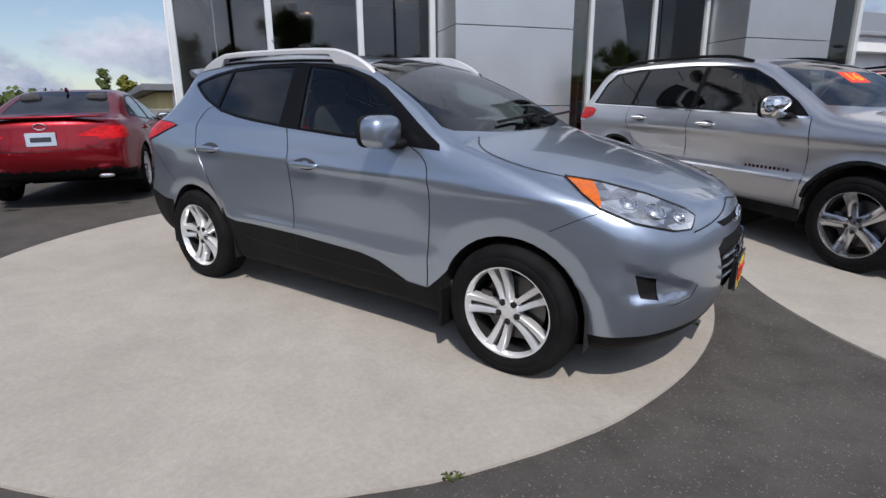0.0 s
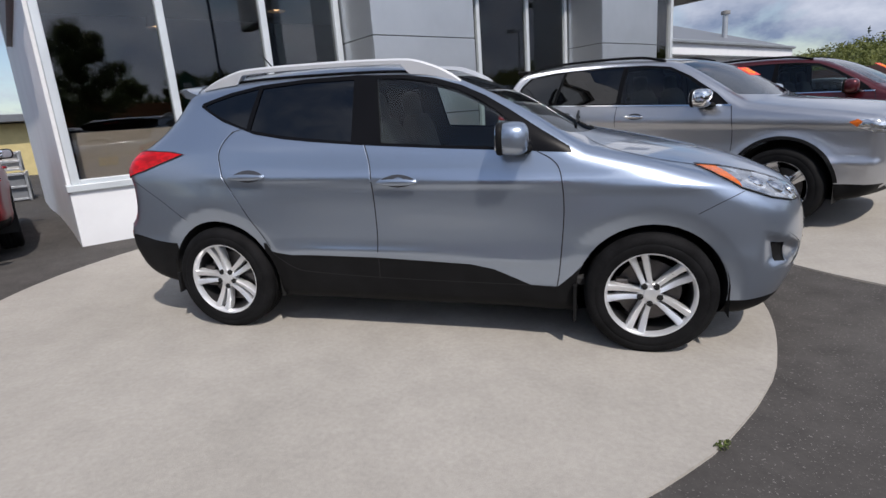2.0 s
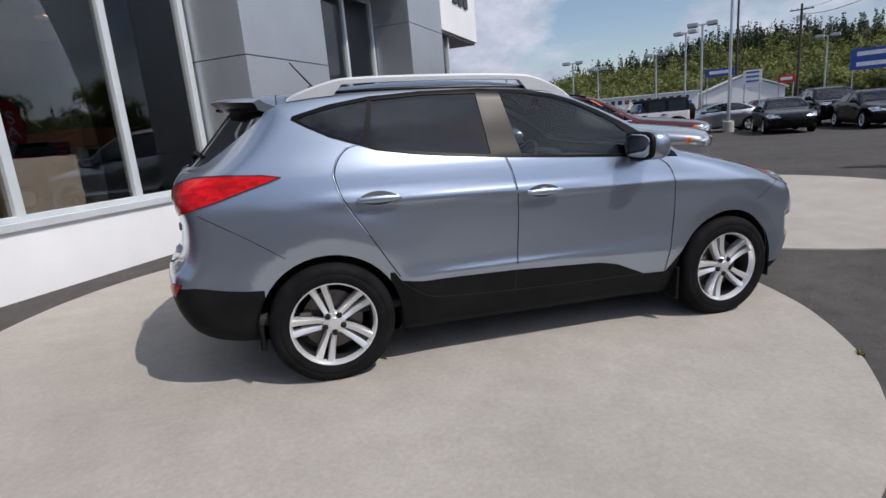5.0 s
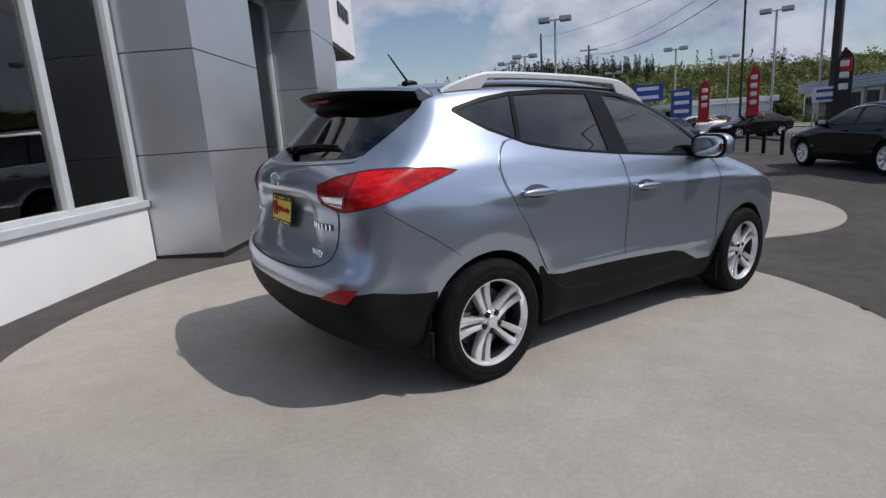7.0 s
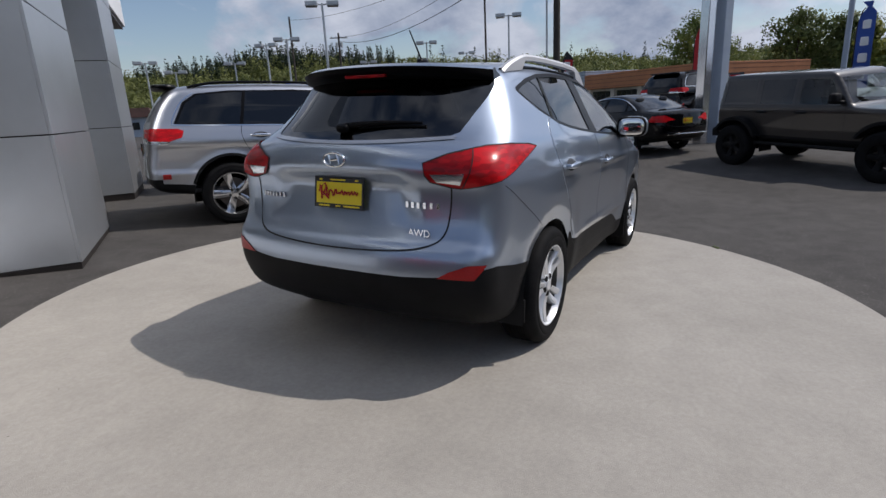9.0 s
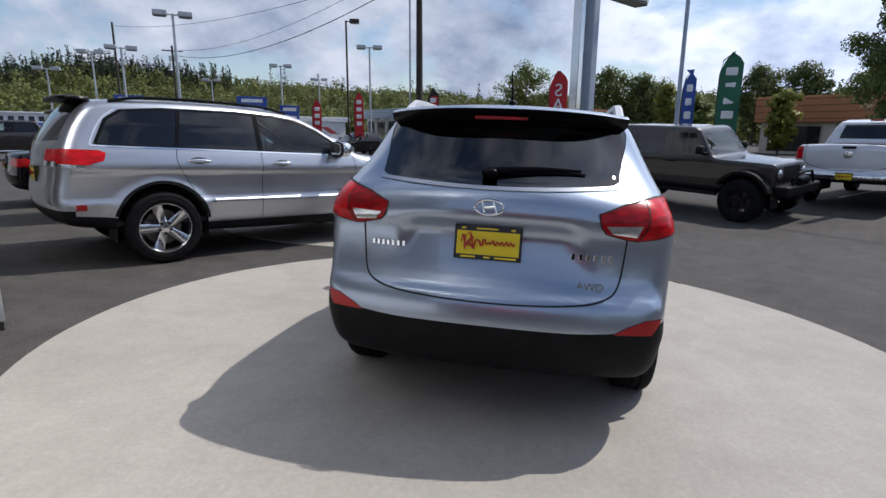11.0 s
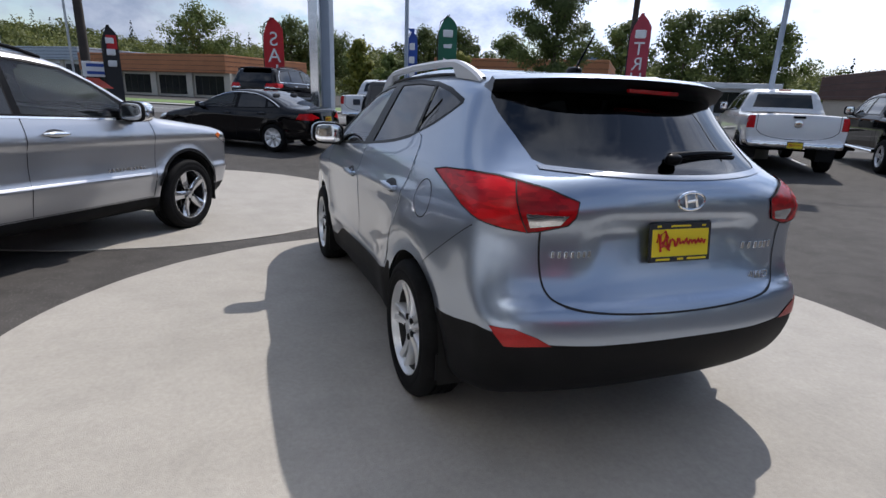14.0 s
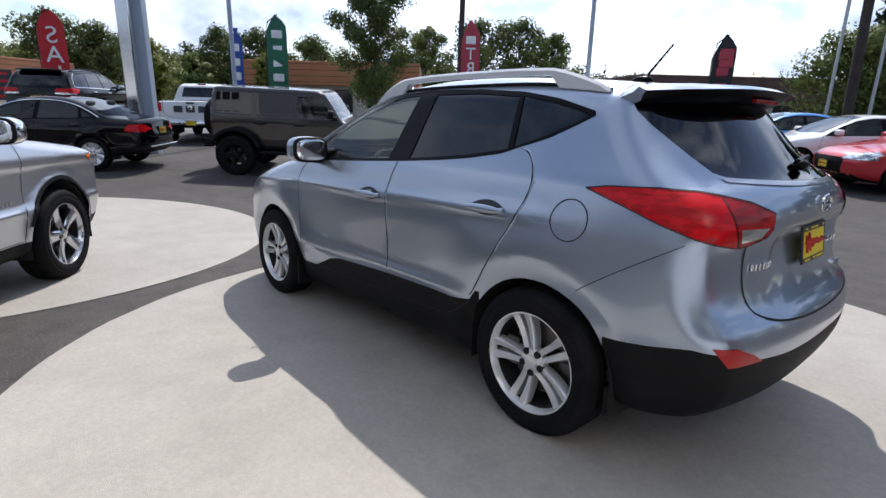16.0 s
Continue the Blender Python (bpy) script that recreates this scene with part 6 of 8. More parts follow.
PICKUP = dict(
    outline=[(-2.85, 0.62), (-2.0, 0.50), (2.0, 0.45), (2.60, 0.45), (2.84, 0.58), (2.88, 0.95), (2.83, 1.14), (2.45, 1.22), (1.60, 1.275), (1.42, 1.33), (0.98, 1.68), (0.68, 1.84), (0.25, 1.90), (-0.60, 1.90), (-0.95, 1.86), (-1.04, 1.70), (-1.10, 1.36),
             (-1.16, 1.335), (-2.80, 1.335), (-2.88, 1.31), (-2.90, 0.95), (-2.90, 0.76), (-2.98, 0.72), (-2.98, 0.58)],
    outline_x=(-2.98, 2.88), half=1.0, belt=1.3, spine_z=0.95, chaikin=1,
    widths=[(0.45, 0.93), (0.70, 0.975), (1.0, 0.995), (1.20, 0.99), (1.30, 0.965), (1.42, 0.90), (1.60, 0.83), (1.90, 0.68)],
    taper_r=(0.01, 0.02), taper_f=0.05, taper_r0=1.6, taper_f0=1.6, flare=0.02, bow_f=0.16, bow_r=0.05, crown=0.03, round=0.07,
    wheels_x=(-1.785, 1.785), wheel_r=0.40, arch_r=0.47, arch_dz=0.03, track=1.0, rim_r=0.255, tyre_w=0.27, spokes=(5, False),
    dlo=[(-0.98, 1.335), (1.10, 1.30), (1.22, 1.32), (0.88, 1.62), (0.62, 1.765), (0.25, 1.81), (-0.80, 1.80), (-0.95, 1.62)],
    panes=[([(0.12, 1.36), (0.95, 1.34), (0.86, 1.56), (0.62, 1.70), (0.30, 1.765), (0.12, 1.77)], "glass1"), ([(-0.85, 1.37), (0.02, 1.36), (0.02, 1.77), (-0.74, 1.765)], "glass2")],
    side_cuts=[([(-3.2, 1.02), (-2.80, 1.02), (-2.80, 1.26), (-3.2, 1.26)], "tail"), ([(-3.2, 0.74), (-2.35, 0.70), (-2.35, 0.3), (-3.2, 0.3)], "chrome"), ([(2.45, 0.95), (2.5, 1.10), (3.1, 1.08), (3.1, 0.92)], "head")],
    front_cuts=[([(-0.76, 1.36), (0, 1.345), (0.76, 1.36), (0.66, 1.66), (0.56, 1.80), (-0.56, 1.80), (-0.66, 1.66)], "windscreen"), ([(-0.55, 0.72), (0.55, 0.72), (0.60, 1.10), (-0.60, 1.10)], "grille"), ([(0.62, 0.93), (1.1, 0.93), (1.1, 1.10), (0.65, 1.10)], "head")],
    rear_cuts=[([(0.84, 1.00), (1.1, 1.00), (1.1, 1.27), (0.84, 1.27)], "tail"), ([(-1.1, 0.73), (1.1, 0.73), (1.1, 0.50), (-1.1, 0.50)], "chrome"), ([(-0.66, 1.44), (0.66, 1.44), (0.58, 1.76), (-0.58, 1.76)], "rearglass")],
    top_cuts=[([(-2.78, -0.84), (-1.22, -0.84), (-1.22, 0.84), (-2.78, 0.84)], "bed")],
    seams=[([(1.05, 1.30), (1.10, 1.0), (1.05, 0.6)], "side", 0.008), ([(0.07, 1.34), (0.07, 0.58)], "side", 0.008), ([(-0.93, 1.35), (-0.90, 0.95), (-0.80, 0.58)], "side", 0.008), ([(-1.09, 1.33), (-1.09, 0.58)], "side", 0.012), ([(-0.80, 1.30), (-0.80, 0.78), (0.80, 0.78), (0.80, 1.30)], "rear", 0.012)],
    handles=[(-0.75, 1.18), (0.22, 1.18)], mirror=(1.0, 1.42, (0.13, 0.24, 0.26), 0.97), mirror_mat=M_PLASTIC, rear_plate=(-2.985, 0.66, 0), front_from=2.3, rear_from=2.5,
    floor_z=0.70, seat_x=(0.45, -0.45), dash_x=1.15, cabin_x=(-0.95, 1.3), rvm_x=0.75, rvm_z=1.66, under_z=0.42)

OFFROADER = dict(
    outline=[(-2.0, 0.56), (1.85, 0.52), (1.98, 0.58), (2.0, 0.75), (1.98, 1.12), (1.90, 1.165), (1.0, 1.20), (0.82, 1.215), (0.74, 1.26), (0.44, 1.72), (0.34, 1.80), (0.2, 1.825), (-1.85, 1.835), (-2.0, 1.80), (-2.06, 1.20), (-2.06, 0.70)],
    outline_x=(-2.06, 2.0), half=0.79, belt=1.2, chaikin=1, spine_z=0.85,
    widths=[(0.5, 0.77), (0.8, 0.785), (1.15, 0.785), (1.22, 0.775), (1.3, 0.755), (1.83, 0.665)], wsoft=11,
    taper_r=(0.0, 0.0), taper_f=0.14, taper_r0=1.5, taper_f0=0.7, bow_f=0.03, bow_r=0.03, crown=0.015, round=0.05,
    wheels_x=(-1.473, 1.473), wheel_r=0.42, arch_r=0.50, arch_dz=0.03, track=0.95, rim_r=0.235, tyre_w=0.29, spokes=(5, False),
    panes=[], side_cuts=[([(-0.18, 1.25), (0.60, 1.245), (0.35, 1.68), (-0.18, 1.69)], "glass1"), ([(-1.02, 1.26), (-0.32, 1.255), (-0.32, 1.70), (-1.02, 1.70)], "glass2"), ([(-1.90, 1.27), (-1.15, 1.265), (-1.15, 1.71), (-1.86, 1.72)], "glass3"),
               ([(-2.10, 0.66), (2.1, 0.63), (2.1, 0.3), (-2.1, 0.3)], "black")],
    front_cuts=[([(-0.66, 1.27), (0.66, 1.27), (0.60, 1.70), (-0.60, 1.70)], "windscreen"), ([(-0.36, 0.78), (0.36, 0.78), (0.36, 1.08), (-0.36, 1.08)], "grille")],
    rear_cuts=[([(-0.58, 1.30), (0.58, 1.30), (0.54, 1.70), (-0.54, 1.70)], "rearglass"), ([(0.60, 0.95), (0.76, 0.95), (0.76, 1.12), (0.60, 1.12)], "tail")],
    seams=[([(0.70, 1.22), (0.70, 0.66)], "side", 0.008), ([(-0.25, 1.74), (-0.25, 0.66)], "side", 0.008), ([(-1.08, 1.74), (-1.08, 1.05), (-0.95, 0.66)], "side", 0.008), ([(-2.0, 1.225), (0.7, 1.215)], "side", 0.01)],
    handles=[(-0.12, 1.10), (-0.95, 1.10)], handle_mat=M_PLASTIC, mirror=(0.58, 1.36, (0.12, 0.22, 0.18), 0.80), mirror_mat=M_PLASTIC, front_from=1.6, rear_from=1.7,
    floor_z=0.62, seat_x=(0.05, -0.75), dash_x=0.55, cabin_x=(-1.9, 0.7), rvm_x=0.30, rvm_z=1.66, under_z=0.48)


SOFTTOP = dict(OFFROADER, outline=list(OFFROADER["outline"]), dlo=[(-2.2, 1.235), (0.30, 1.235), (0.36, 1.72), (0.50, 1.95), (-2.2, 1.95)], top_cuts=[([(-2.2, -0.9), (0.30, -0.9), (0.30, 0.9), (-2.2, 0.9)], "roofglass")])


def offroader(m, coat, label, nu=80, nv=64, model=OFFROADER):
    root, sh, pn = vehicle("offroad_car", model, m, coat, nu, nv, label, "car", cabin=True, rim=M_PLASTIC if coat is not P_WHITE else M_ALLOY)
    for s in (1, -1):
        for wx in OFFROADER["wheels_x"]:
            out = circle(wx, 0.45, 0.56, 14, 18, 162) + circle(wx, 0.45, 0.51, 14, 18, 162)[::-1]
            bm = b_prism(out, 0.24, 0.01)
            part("fender_flare", bm, M_PLASTIC, root, m=pose(0, s * 0.72 - (0.24 if s < 0 else 0), 0))
        part("headlamp", b_lathe([(0.001, 0.03), (0.07, 0.02), (0.09, 0.0)], 20), M_CLEARLENS, root, m=pose(1.985, s * 0.52, 0.95, 0, 90, 0), smooth=True)
    part("front_bumper", b_box(0.26, 1.5, 0.20, 2.12, 0, 0.55, 0.04), M_PLASTIC, root)
    part("winch", b_box(0.18, 0.5, 0.14, 2.16, 0, 0.75, 0.04), M_TRIM, root)
    for y in (-0.3, 0.3):
        part("bumper_hoop", b_tube([(2.2, y * 1.6, 0.74), (2.22, y, 0.98), (2.22, 0, 1.0)], 0.025, 8), M_PLASTIC, root)
    part("rear_bumper", b_box(0.18, 1.5, 0.18, -2.12, 0, 0.56, 0.03), M_PLASTIC, root)
    sp = part("spare_wheel", b_lathe([(0.20, -0.12), (0.36, -0.13), (0.41, -0.08), (0.41, 0.08), (0.36, 0.13), (0.22, 0.12), (0.001, 0.08)], 36), M_RUBBER, root, m=pose(-2.20, 0.0, 1.10, 0, 90, 0), smooth=True)
    for s in (1, -1):
        part("side_step", b_tube([(-1.0, s * 0.86, 0.50), (1.0, s * 0.86, 0.50)], 0.035, 8), M_PLASTIC, root)
    return root


def big_suv(m, coat, label, group="", sticker=True, nu=120, nv=92, mirror=None):
    sp = dict(BIGSUV)
    if mirror is not None:
        sp["mirror_mat"] = mirror
    root, sh, pn = vehicle("large_suv", sp, m, coat, nu, nv, label, "car", group, rim=M_POLISH)
    for v in ("right", "left"):
        ribbon(sh, [(0.95, 1.188), (-0.2, 1.205), (-1.2, 1.222), (-2.05, 1.230), (-2.09, 1.245), (-1.96, 1.50), (-1.80, 1.612)], v, 0.016, "chrome_strip", M_CHROME, root, lift=0.004)
        ribbon(sh, [(-0.92, 0.672), (0.90, 0.668)], v, 0.020, "door_moulding", coat, root, lift=0.005, tilt=0.35)
        for k in range(11):
            ribbon(sh, [(0.40 + 0.042 * k, 0.735), (0.424 + 0.042 * k, 0.735)], v, 0.026, "badge_stroke", M_CHROME, root, lift=0.003)
        for wx in sp["wheels_x"]:
            ribbon(sh, circle(wx, sp["wheel_r"] + 0.02, 0.470, 22, 8, 172), v, 0.030, "arch_trim", M_PLASTIC, root, lift=0.006)
    if sticker:
        sticker16(root, sh, -0.42, 1.51, 0.175)
    for s in (1, -1):
        xs = np.linspace(-1.85, 0.1, 20)
        pts = []
        for i, x in enumerate(xs):
            z = sh.project([(x, s * 0.66)], "top")[0][2]
            pts.append((x, s * 0.66, z + 0.004 + 0.030 * min(1, math.sin(math.pi * i / 19) * 2.5)))
        part("roof_rail", b_tube(pts, 0.016, 8), M_TRIM, root, smooth=True)
    part("rear_spoiler", b_blob(0.30, 1.16, 0.06, 4), M_TRIM, root, m=pose(-2.10, 0, 1.69), smooth=True)
    for k in range(7):
        p = sh.project([(-0.36 + 0.12 * k, 0.985)], "front")[0]
        part("grille_slot", b_box(0.03, 0.085, 0.10, p[0] - 0.004, p[1], 0.93, 0.015), M_CHROME, root)
    return root


big_suv(on_ground(2.13, 3.72, -34.0), P_SILVER, "silver large SUV with chrome strips and five-spoke wheels", nu=150, nv=120)
big_suv(on_ground(4.55, 6.35, -35.0), P_MAROON, "dark red large SUV parked beside a silver one", nu=90, nv=72, mirror=P_MAROON)
big_suv(upright(18.6, -0.43, -33.0, 0.42 - ground_z(18.6, -0.43)), P_BLACK, "black SUV raised on a low display stand by the street", sticker=False, nu=80, nv=60, mirror=P_BLACK)
stand = empty("display_stand", upright(18.6, -0.43, -33.0))
tagged(stand, "low dark steel stand under the black SUV", "stand")
for s in (1, -1):
    part("runway", b_box(4.4, 0.42, 0.08, 0, s * 0.83, 0.34 - ground_z(18.6, -0.43), 0.01), M_TRIM, stand)
    for dx in (-1.8, 0.0, 1.8):
        part("leg", b_box(0.10, 0.36, 0.40 - ground_z(18.6, -0.43), dx, s * 0.83, -0.06, 0.01), M_TRIM, stand)
big_suv(on_ground(-10.6, -1.6, 144.0), P_BLACK, "dark blue-black SUV parked beside the red saloon", sticker=False, nu=64, nv=52, mirror=P_BLACK)


def saloon(m, coat, label, group="", nu=110, nv=84, plate=None, frame=True, name="saloon_car", spoke=(5, True)):
    sp = dict(SEDAN)
    sp["spokes"] = spoke
    if plate is not None:
        sp["plate_mat"], sp["plate_frame"] = plate, frame
    root, sh, pn = vehicle(name, sp, m, coat, nu, nv, label, "car", group)
    return root, sh


red, red_sh = saloon(on_ground(-6.94, 0.90, 144.0), P_RED, "glossy deep red saloon with chrome exhaust tips", plate=M_PLATE_W, frame=False)
for s in (1, -1):
    part("exhaust_tip", b_blob(0.10, 0.17, 0.055, 3), M_CHROME, red, m=pose(-2.41, s * 0.60, 0.345), smooth=True)
p = red_sh.project([(0.0, 0.945)], "rear")[0]
part("emblem", b_tube([(p[0] - 0.006, 0.065 * math.cos(2 * math.pi * i / 30), p[2] + 0.034 * math.sin(2 * math.pi * i / 30)) for i in range(31)], 0.007, 8), M_CHROME, red, "oval chrome emblem", smooth=True)
part("boot_lip", b_blob(0.14, 1.35, 0.035, 3), P_RED, red, m=pose(-2.33, 0, 1.052), smooth=True)
part("roof_fin", b_blob(0.14, 0.03, 0.07, 2.2), P_RED, red, m=pose(-1.05, 0, 1.42), smooth=True)
blk, blk_sh = saloon(on_ground(11.80, 1.24, 51.0), P_BLACK, "glossy black saloon with a yellow dealer plate", spoke=(9, False))
for v in ("right", "left"):
    ribbon(blk_sh, [(-1.56, 1.062), (-1.32, 1.195), (-1.0, 1.323), (-0.62, 1.380), (-0.15, 1.377), (0.18, 1.315), (0.50, 1.19)], v, 0.016, "chrome_strip", M_CHROME, blk, lift=0.004)
part("bumper_chrome", b_box(0.03, 1.2, 0.03, -2.45, 0, 0.47, 0.008), M_CHROME, blk)


def pickup(m, coat, label, group="pickups along the bay line", nu=110, nv=84):
    root, sh, pn = vehicle("pickup_truck", PICKUP, m, coat, nu, nv, label, "truck", group)
    part("tailgate_emblem", b_blob(0.03, 0.16, 0.15, 3), M_CHROME, root, m=pose(-2.91, 0, 1.12), smooth=True)
    part("tailgate_handle", b_box(0.03, 0.24, 0.05, -2.90, 0, 1.24, 0.01), M_TRIM, root)
    part("cab_brake_lamp", b_box(0.03, 0.26, 0.04, -0.98, 0, 1.84, 0.008), M_REDDEEP, root)
    for s in (1, -1):
        part("side_step", b_tube([(-1.0, s * 0.92, 0.46), (1.1, s * 0.92, 0.46)], 0.045, 8), M_CHROME, root)
    return root


pickup(on_ground(8.82, -9.75, -39), P_BLUE, "dark blue pickup truck with chrome rear bumper")
pickup(on_ground(10.67, -8.1, -38), P_PALE, "silver pickup truck seen from behind")
pickup(on_ground(6.95, -11.9, -41), P_WHITE, "white pickup truck with white rear bumper")
pickup(on_ground(5.3, -14.8, -42), P_BLACK, "black pickup truck parked beside a white one")
wr = pickup(on_ground(18.0, -4.3, -30), P_WHITE, "white pickup truck with large dark tailgate lettering", "")
for k in range(3):
    part("lettering_bar", b_box(0.012, 0.26, 0.20, -2.912, 0.36 - 0.36 * k, 0.98, 0.01), M_INK_B, wr)
offroader(on_ground(8.57, -3.38, -132), P_GRANITE, "dark grey-brown boxy off-road car with black wheels", 110, 84)
offroader(on_ground(14.6, 18.2, 150), P_WHITE, "white boxy off-road car with a black soft top", 72, 56, SOFTTOP)
saloon(on_ground(2.6, -14.6, 40), P_SKYBLUE, "bright blue coupe parked in a row", "row of parked cars", 84, 66)
saloon(on_ground(0.7, -13.3, 40), P_WHITE, "white saloon parked in a row", "row of parked cars", 84, 66)
rc, rc_sh = saloon(on_ground(-1.35, -12.1, 42), P_BRIGHTRED, "bright red saloon with a yellow dealer plate", "row of parked cars", 84, 66)
licence_plate(rc, pose(2.37, 0, 0.50, 0, 0, 90))
# cars further back on the lot
saloon(on_ground(6.0, 8.8, -35), P_BLACK, "black coupe parked beside the dark red SUV", "", 84, 66)
saloon(on_ground(19.0, 14.6, 232), P_BLACK, "black coupe with its nose to the drive", "cars at the back of the lot", 64, 52)
saloon(on_ground(21.2, 12.4, 236), P_BLACK, "black saloon with its nose to the drive", "cars at the back of the lot", 64, 52)
saloon(on_ground(19.6, 19.0, 150), P_SILVER, "silver saloon on the back of the lot", "cars at the back of the lot", 64, 52)
saloon(on_ground(30.5, 13.0, 155), P_BLACK, "black coupe parked across the lot", "cars at the back of the lot", 64, 52)
saloon(on_ground(31.5, 17.6, 150), P_WHITE, "white saloon parked across the lot", "cars at the back of the lot", 64, 52)
saloon(on_ground(35.5, 19.5, 150), P_YELLOW, "yellow coupe parked across the lot", "cars at the back of the lot", 64, 52)
pickup(on_ground(17.0, 25.5, 150), P_GRANITE, "grey pickup truck at the back of the lot", "cars at the back of the lot", 64, 52)
big_suv(on_ground(23.6, 16.2, 234), P_BLACK, "black SUV with its nose to the drive", "cars at the back of the lot", False, 64, 52, P_BLACK)
base = {}
for k, (c, word) in enumerate(((P_WHITE, "white"), (P_SILVER, "silver"), (P_GRANITE, "dark grey"), (P_RED, "red"))):
    base[k] = saloon(on_ground(24 + 3.1 * k, 34 - 1.6 * k, 235), c, word + " saloon in the far row of the lot", "far row of the lot", 48, 40)[0]
for k, c in enumerate((1, 0, 2, 1)):
    copy_thing(base[c], on_ground(36.4 + 3.1 * k, 27.6 - 1.6 * k, 235))
for k, c in enumerate((1, 0, 2, 0, 1, 3)):
    copy_thing(base[c], on_ground(27.5 + 2.9 * k, 40.5 - 1.7 * k, 235 if k % 3 else 55))

# ---- poles, signs and flags ----
def lamp_pole(x, y, h, heads, heading=0.0, mat=None, label="tall galvanised lot lamp with box heads", r=0.075):
    root = empty("street_lamp", upright(x, y, heading))
    tagged(root, label, "street lamp", "lot lamps")
    mat = mat or M_STEEL
    part("pole", b_tube([(0, 0, 0.5), (0, 0, h)], r, 12, r * 0.8), mat, root, smooth=True)
    part("footing", b_lathe([(0.26, -0.2), (0.26, 0.5), (0.24, 0.52), (0.001, 0.52)], 20), M_WALK, root)
    for a in heads:
        m = Matrix.Rotation(radians(a), 4, "Z")
        arm = part("arm", b_tube([(0, 0, h - 0.08), (0.30, 0, h - 0.02)], 0.035, 8), mat, root, m=m)
        part("lamp_head", b_box(0.62, 0.46, 0.24, 0.55, 0, h - 0.14, 0.03), mat, arm, m=m)
        part("lamp_lens", b_box(0.52, 0.38, 0.03, 0.55, 0, h - 0.165, 0.005), M_SOFFIT, arm, m=m)
    return root


lamp_pole(19.4, 17.9, 6.9, (0, 180), 128)
lamp_pole(24.5, 25.5, 6.3, (0, 180), 132)
lamp_pole(36.7, 21.7, 6.6, (0, 180), 118)
lamp_pole(31.9, 12.5, 7.1, (0, 180), 110)
lamp_pole(30.3, 13.5, 8.5, (0,), -70, M_WOOD, "tall dark lamp pole with one arm")
lamp_pole(15.2, -4.2, 9.0, (0, 180), 40, M_POLE_BLUE, "tall pale blue-grey lot lamp")
lamp_pole(7.6, -12.5, 9.0, (0, 180), 40, M_POLE_BLUE, "tall pale blue-grey lot lamp")
for k, (x, y, h) in enumerate(((23.7, 39.9, 5.9), (25.6, 39.0, 5.2), (30.0, 37.0, 5.9), (44.0, 33.0, 6.3), (50.0, 24.5, 6.8), (27.5, 30.5, 6.6))):
    lamp_pole(x, y, h, (0, 180), 140 - 6 * k)


def utility_pole(x, y, h, r=0.17, arm=True, heading=0.0, lean=0.0):
    root = empty("utility_pole", upright(x, y, heading))
    tagged(root, "dark tarred wooden utility pole", "utility pole", "utility poles")
    part("pole", b_tube([(0, 0, -0.2), (lean * 0.5, 0, h / 2), (lean, 0, h)], r, 12, r * 0.75), M_WOOD, root, smooth=True)
    if arm:
        part("crossarm", b_box(2.4, 0.12, 0.12, lean, 0, h - 0.7, 0.01), M_WOOD, root)
        for d in (-1.0, -0.4, 0.4, 1.0):
            part("insulator", b_lathe([(0.03, 0), (0.06, 0.06), (0.05, 0.16), (0.001, 0.18)], 10), M_STEEL, root, m=pose(lean + d, 0, h - 0.58))
        for d in (-0.32, 0.32):
            part("transformer", b_lathe([(0.16, 0), (0.18, 0.02), (0.18, 0.60), (0.14, 0.64), (0.001, 0.65)], 14), M_STEEL, root, m=pose(lean + d, 0.25, h - 1.9), smooth=True)
    return root


utility_pole(28.0, 8.0, 11.5, 0.22, False)
utility_pole(59.0, 48.6, 12.0, 0.17, True, 130)
utility_pole(52.0, 50.8, 13.6, 0.15, False)
utility_pole(12.4, -11.4, 10.5, 0.11, False, 0, -0.2)
utility_pole(2.3, -20.5, 12.0, 0.17, False, 0, 0.3)
for x, y, h, m_ in ((27.7, 8.5, 11.0, M_STEEL), (1.75, -20.6, 10.0, M_STEEL), (2.9, -20.2, 11.0, M_STEEL)):
    root = empty("conduit_pole", upright(x, y))
    tagged(root, "slim pale metal conduit pole beside a utility pole", "pole", "conduit poles")
    part("pole", b_tube([(0, 0, -0.2), (0, 0, h)], 0.055, 10), m_, root, smooth=True)
    part("foot", b_lathe([(0.12, -0.2), (0.12, 0.05), (0.06, 0.08), (0.001, 0.08)], 12), m_, root)


def cable(a, b, sag, r=0.018):
    pts = []
    for i in range(25):
        t = i / 24
        p = Vector(a).lerp(Vector(b), t)
        p.z -= sag * 4 * t * (1 - t)
        pts.append(p)
    ob = part("cable", b_tube(pts, r, 5), M_CABLE, None)
    tagged(ob, "black overhead cable slung between poles", "cable", "overhead cables")


cable((28, 8, 11.3), (59, 48.6, 11.5), 1.6)
cable((28, 8, 10.4), (59, 48.6, 10.9), 1.9, 0.03)
cable((28, 8, 10.9), (52, 50.8, 13.2), 1.2)
cable((28, 8, 11.3), (12.4, -11.4, 10.3), 0.7)
cable((28, 8, 11.0), (2.6, -20.5, 11.6), 1.4)

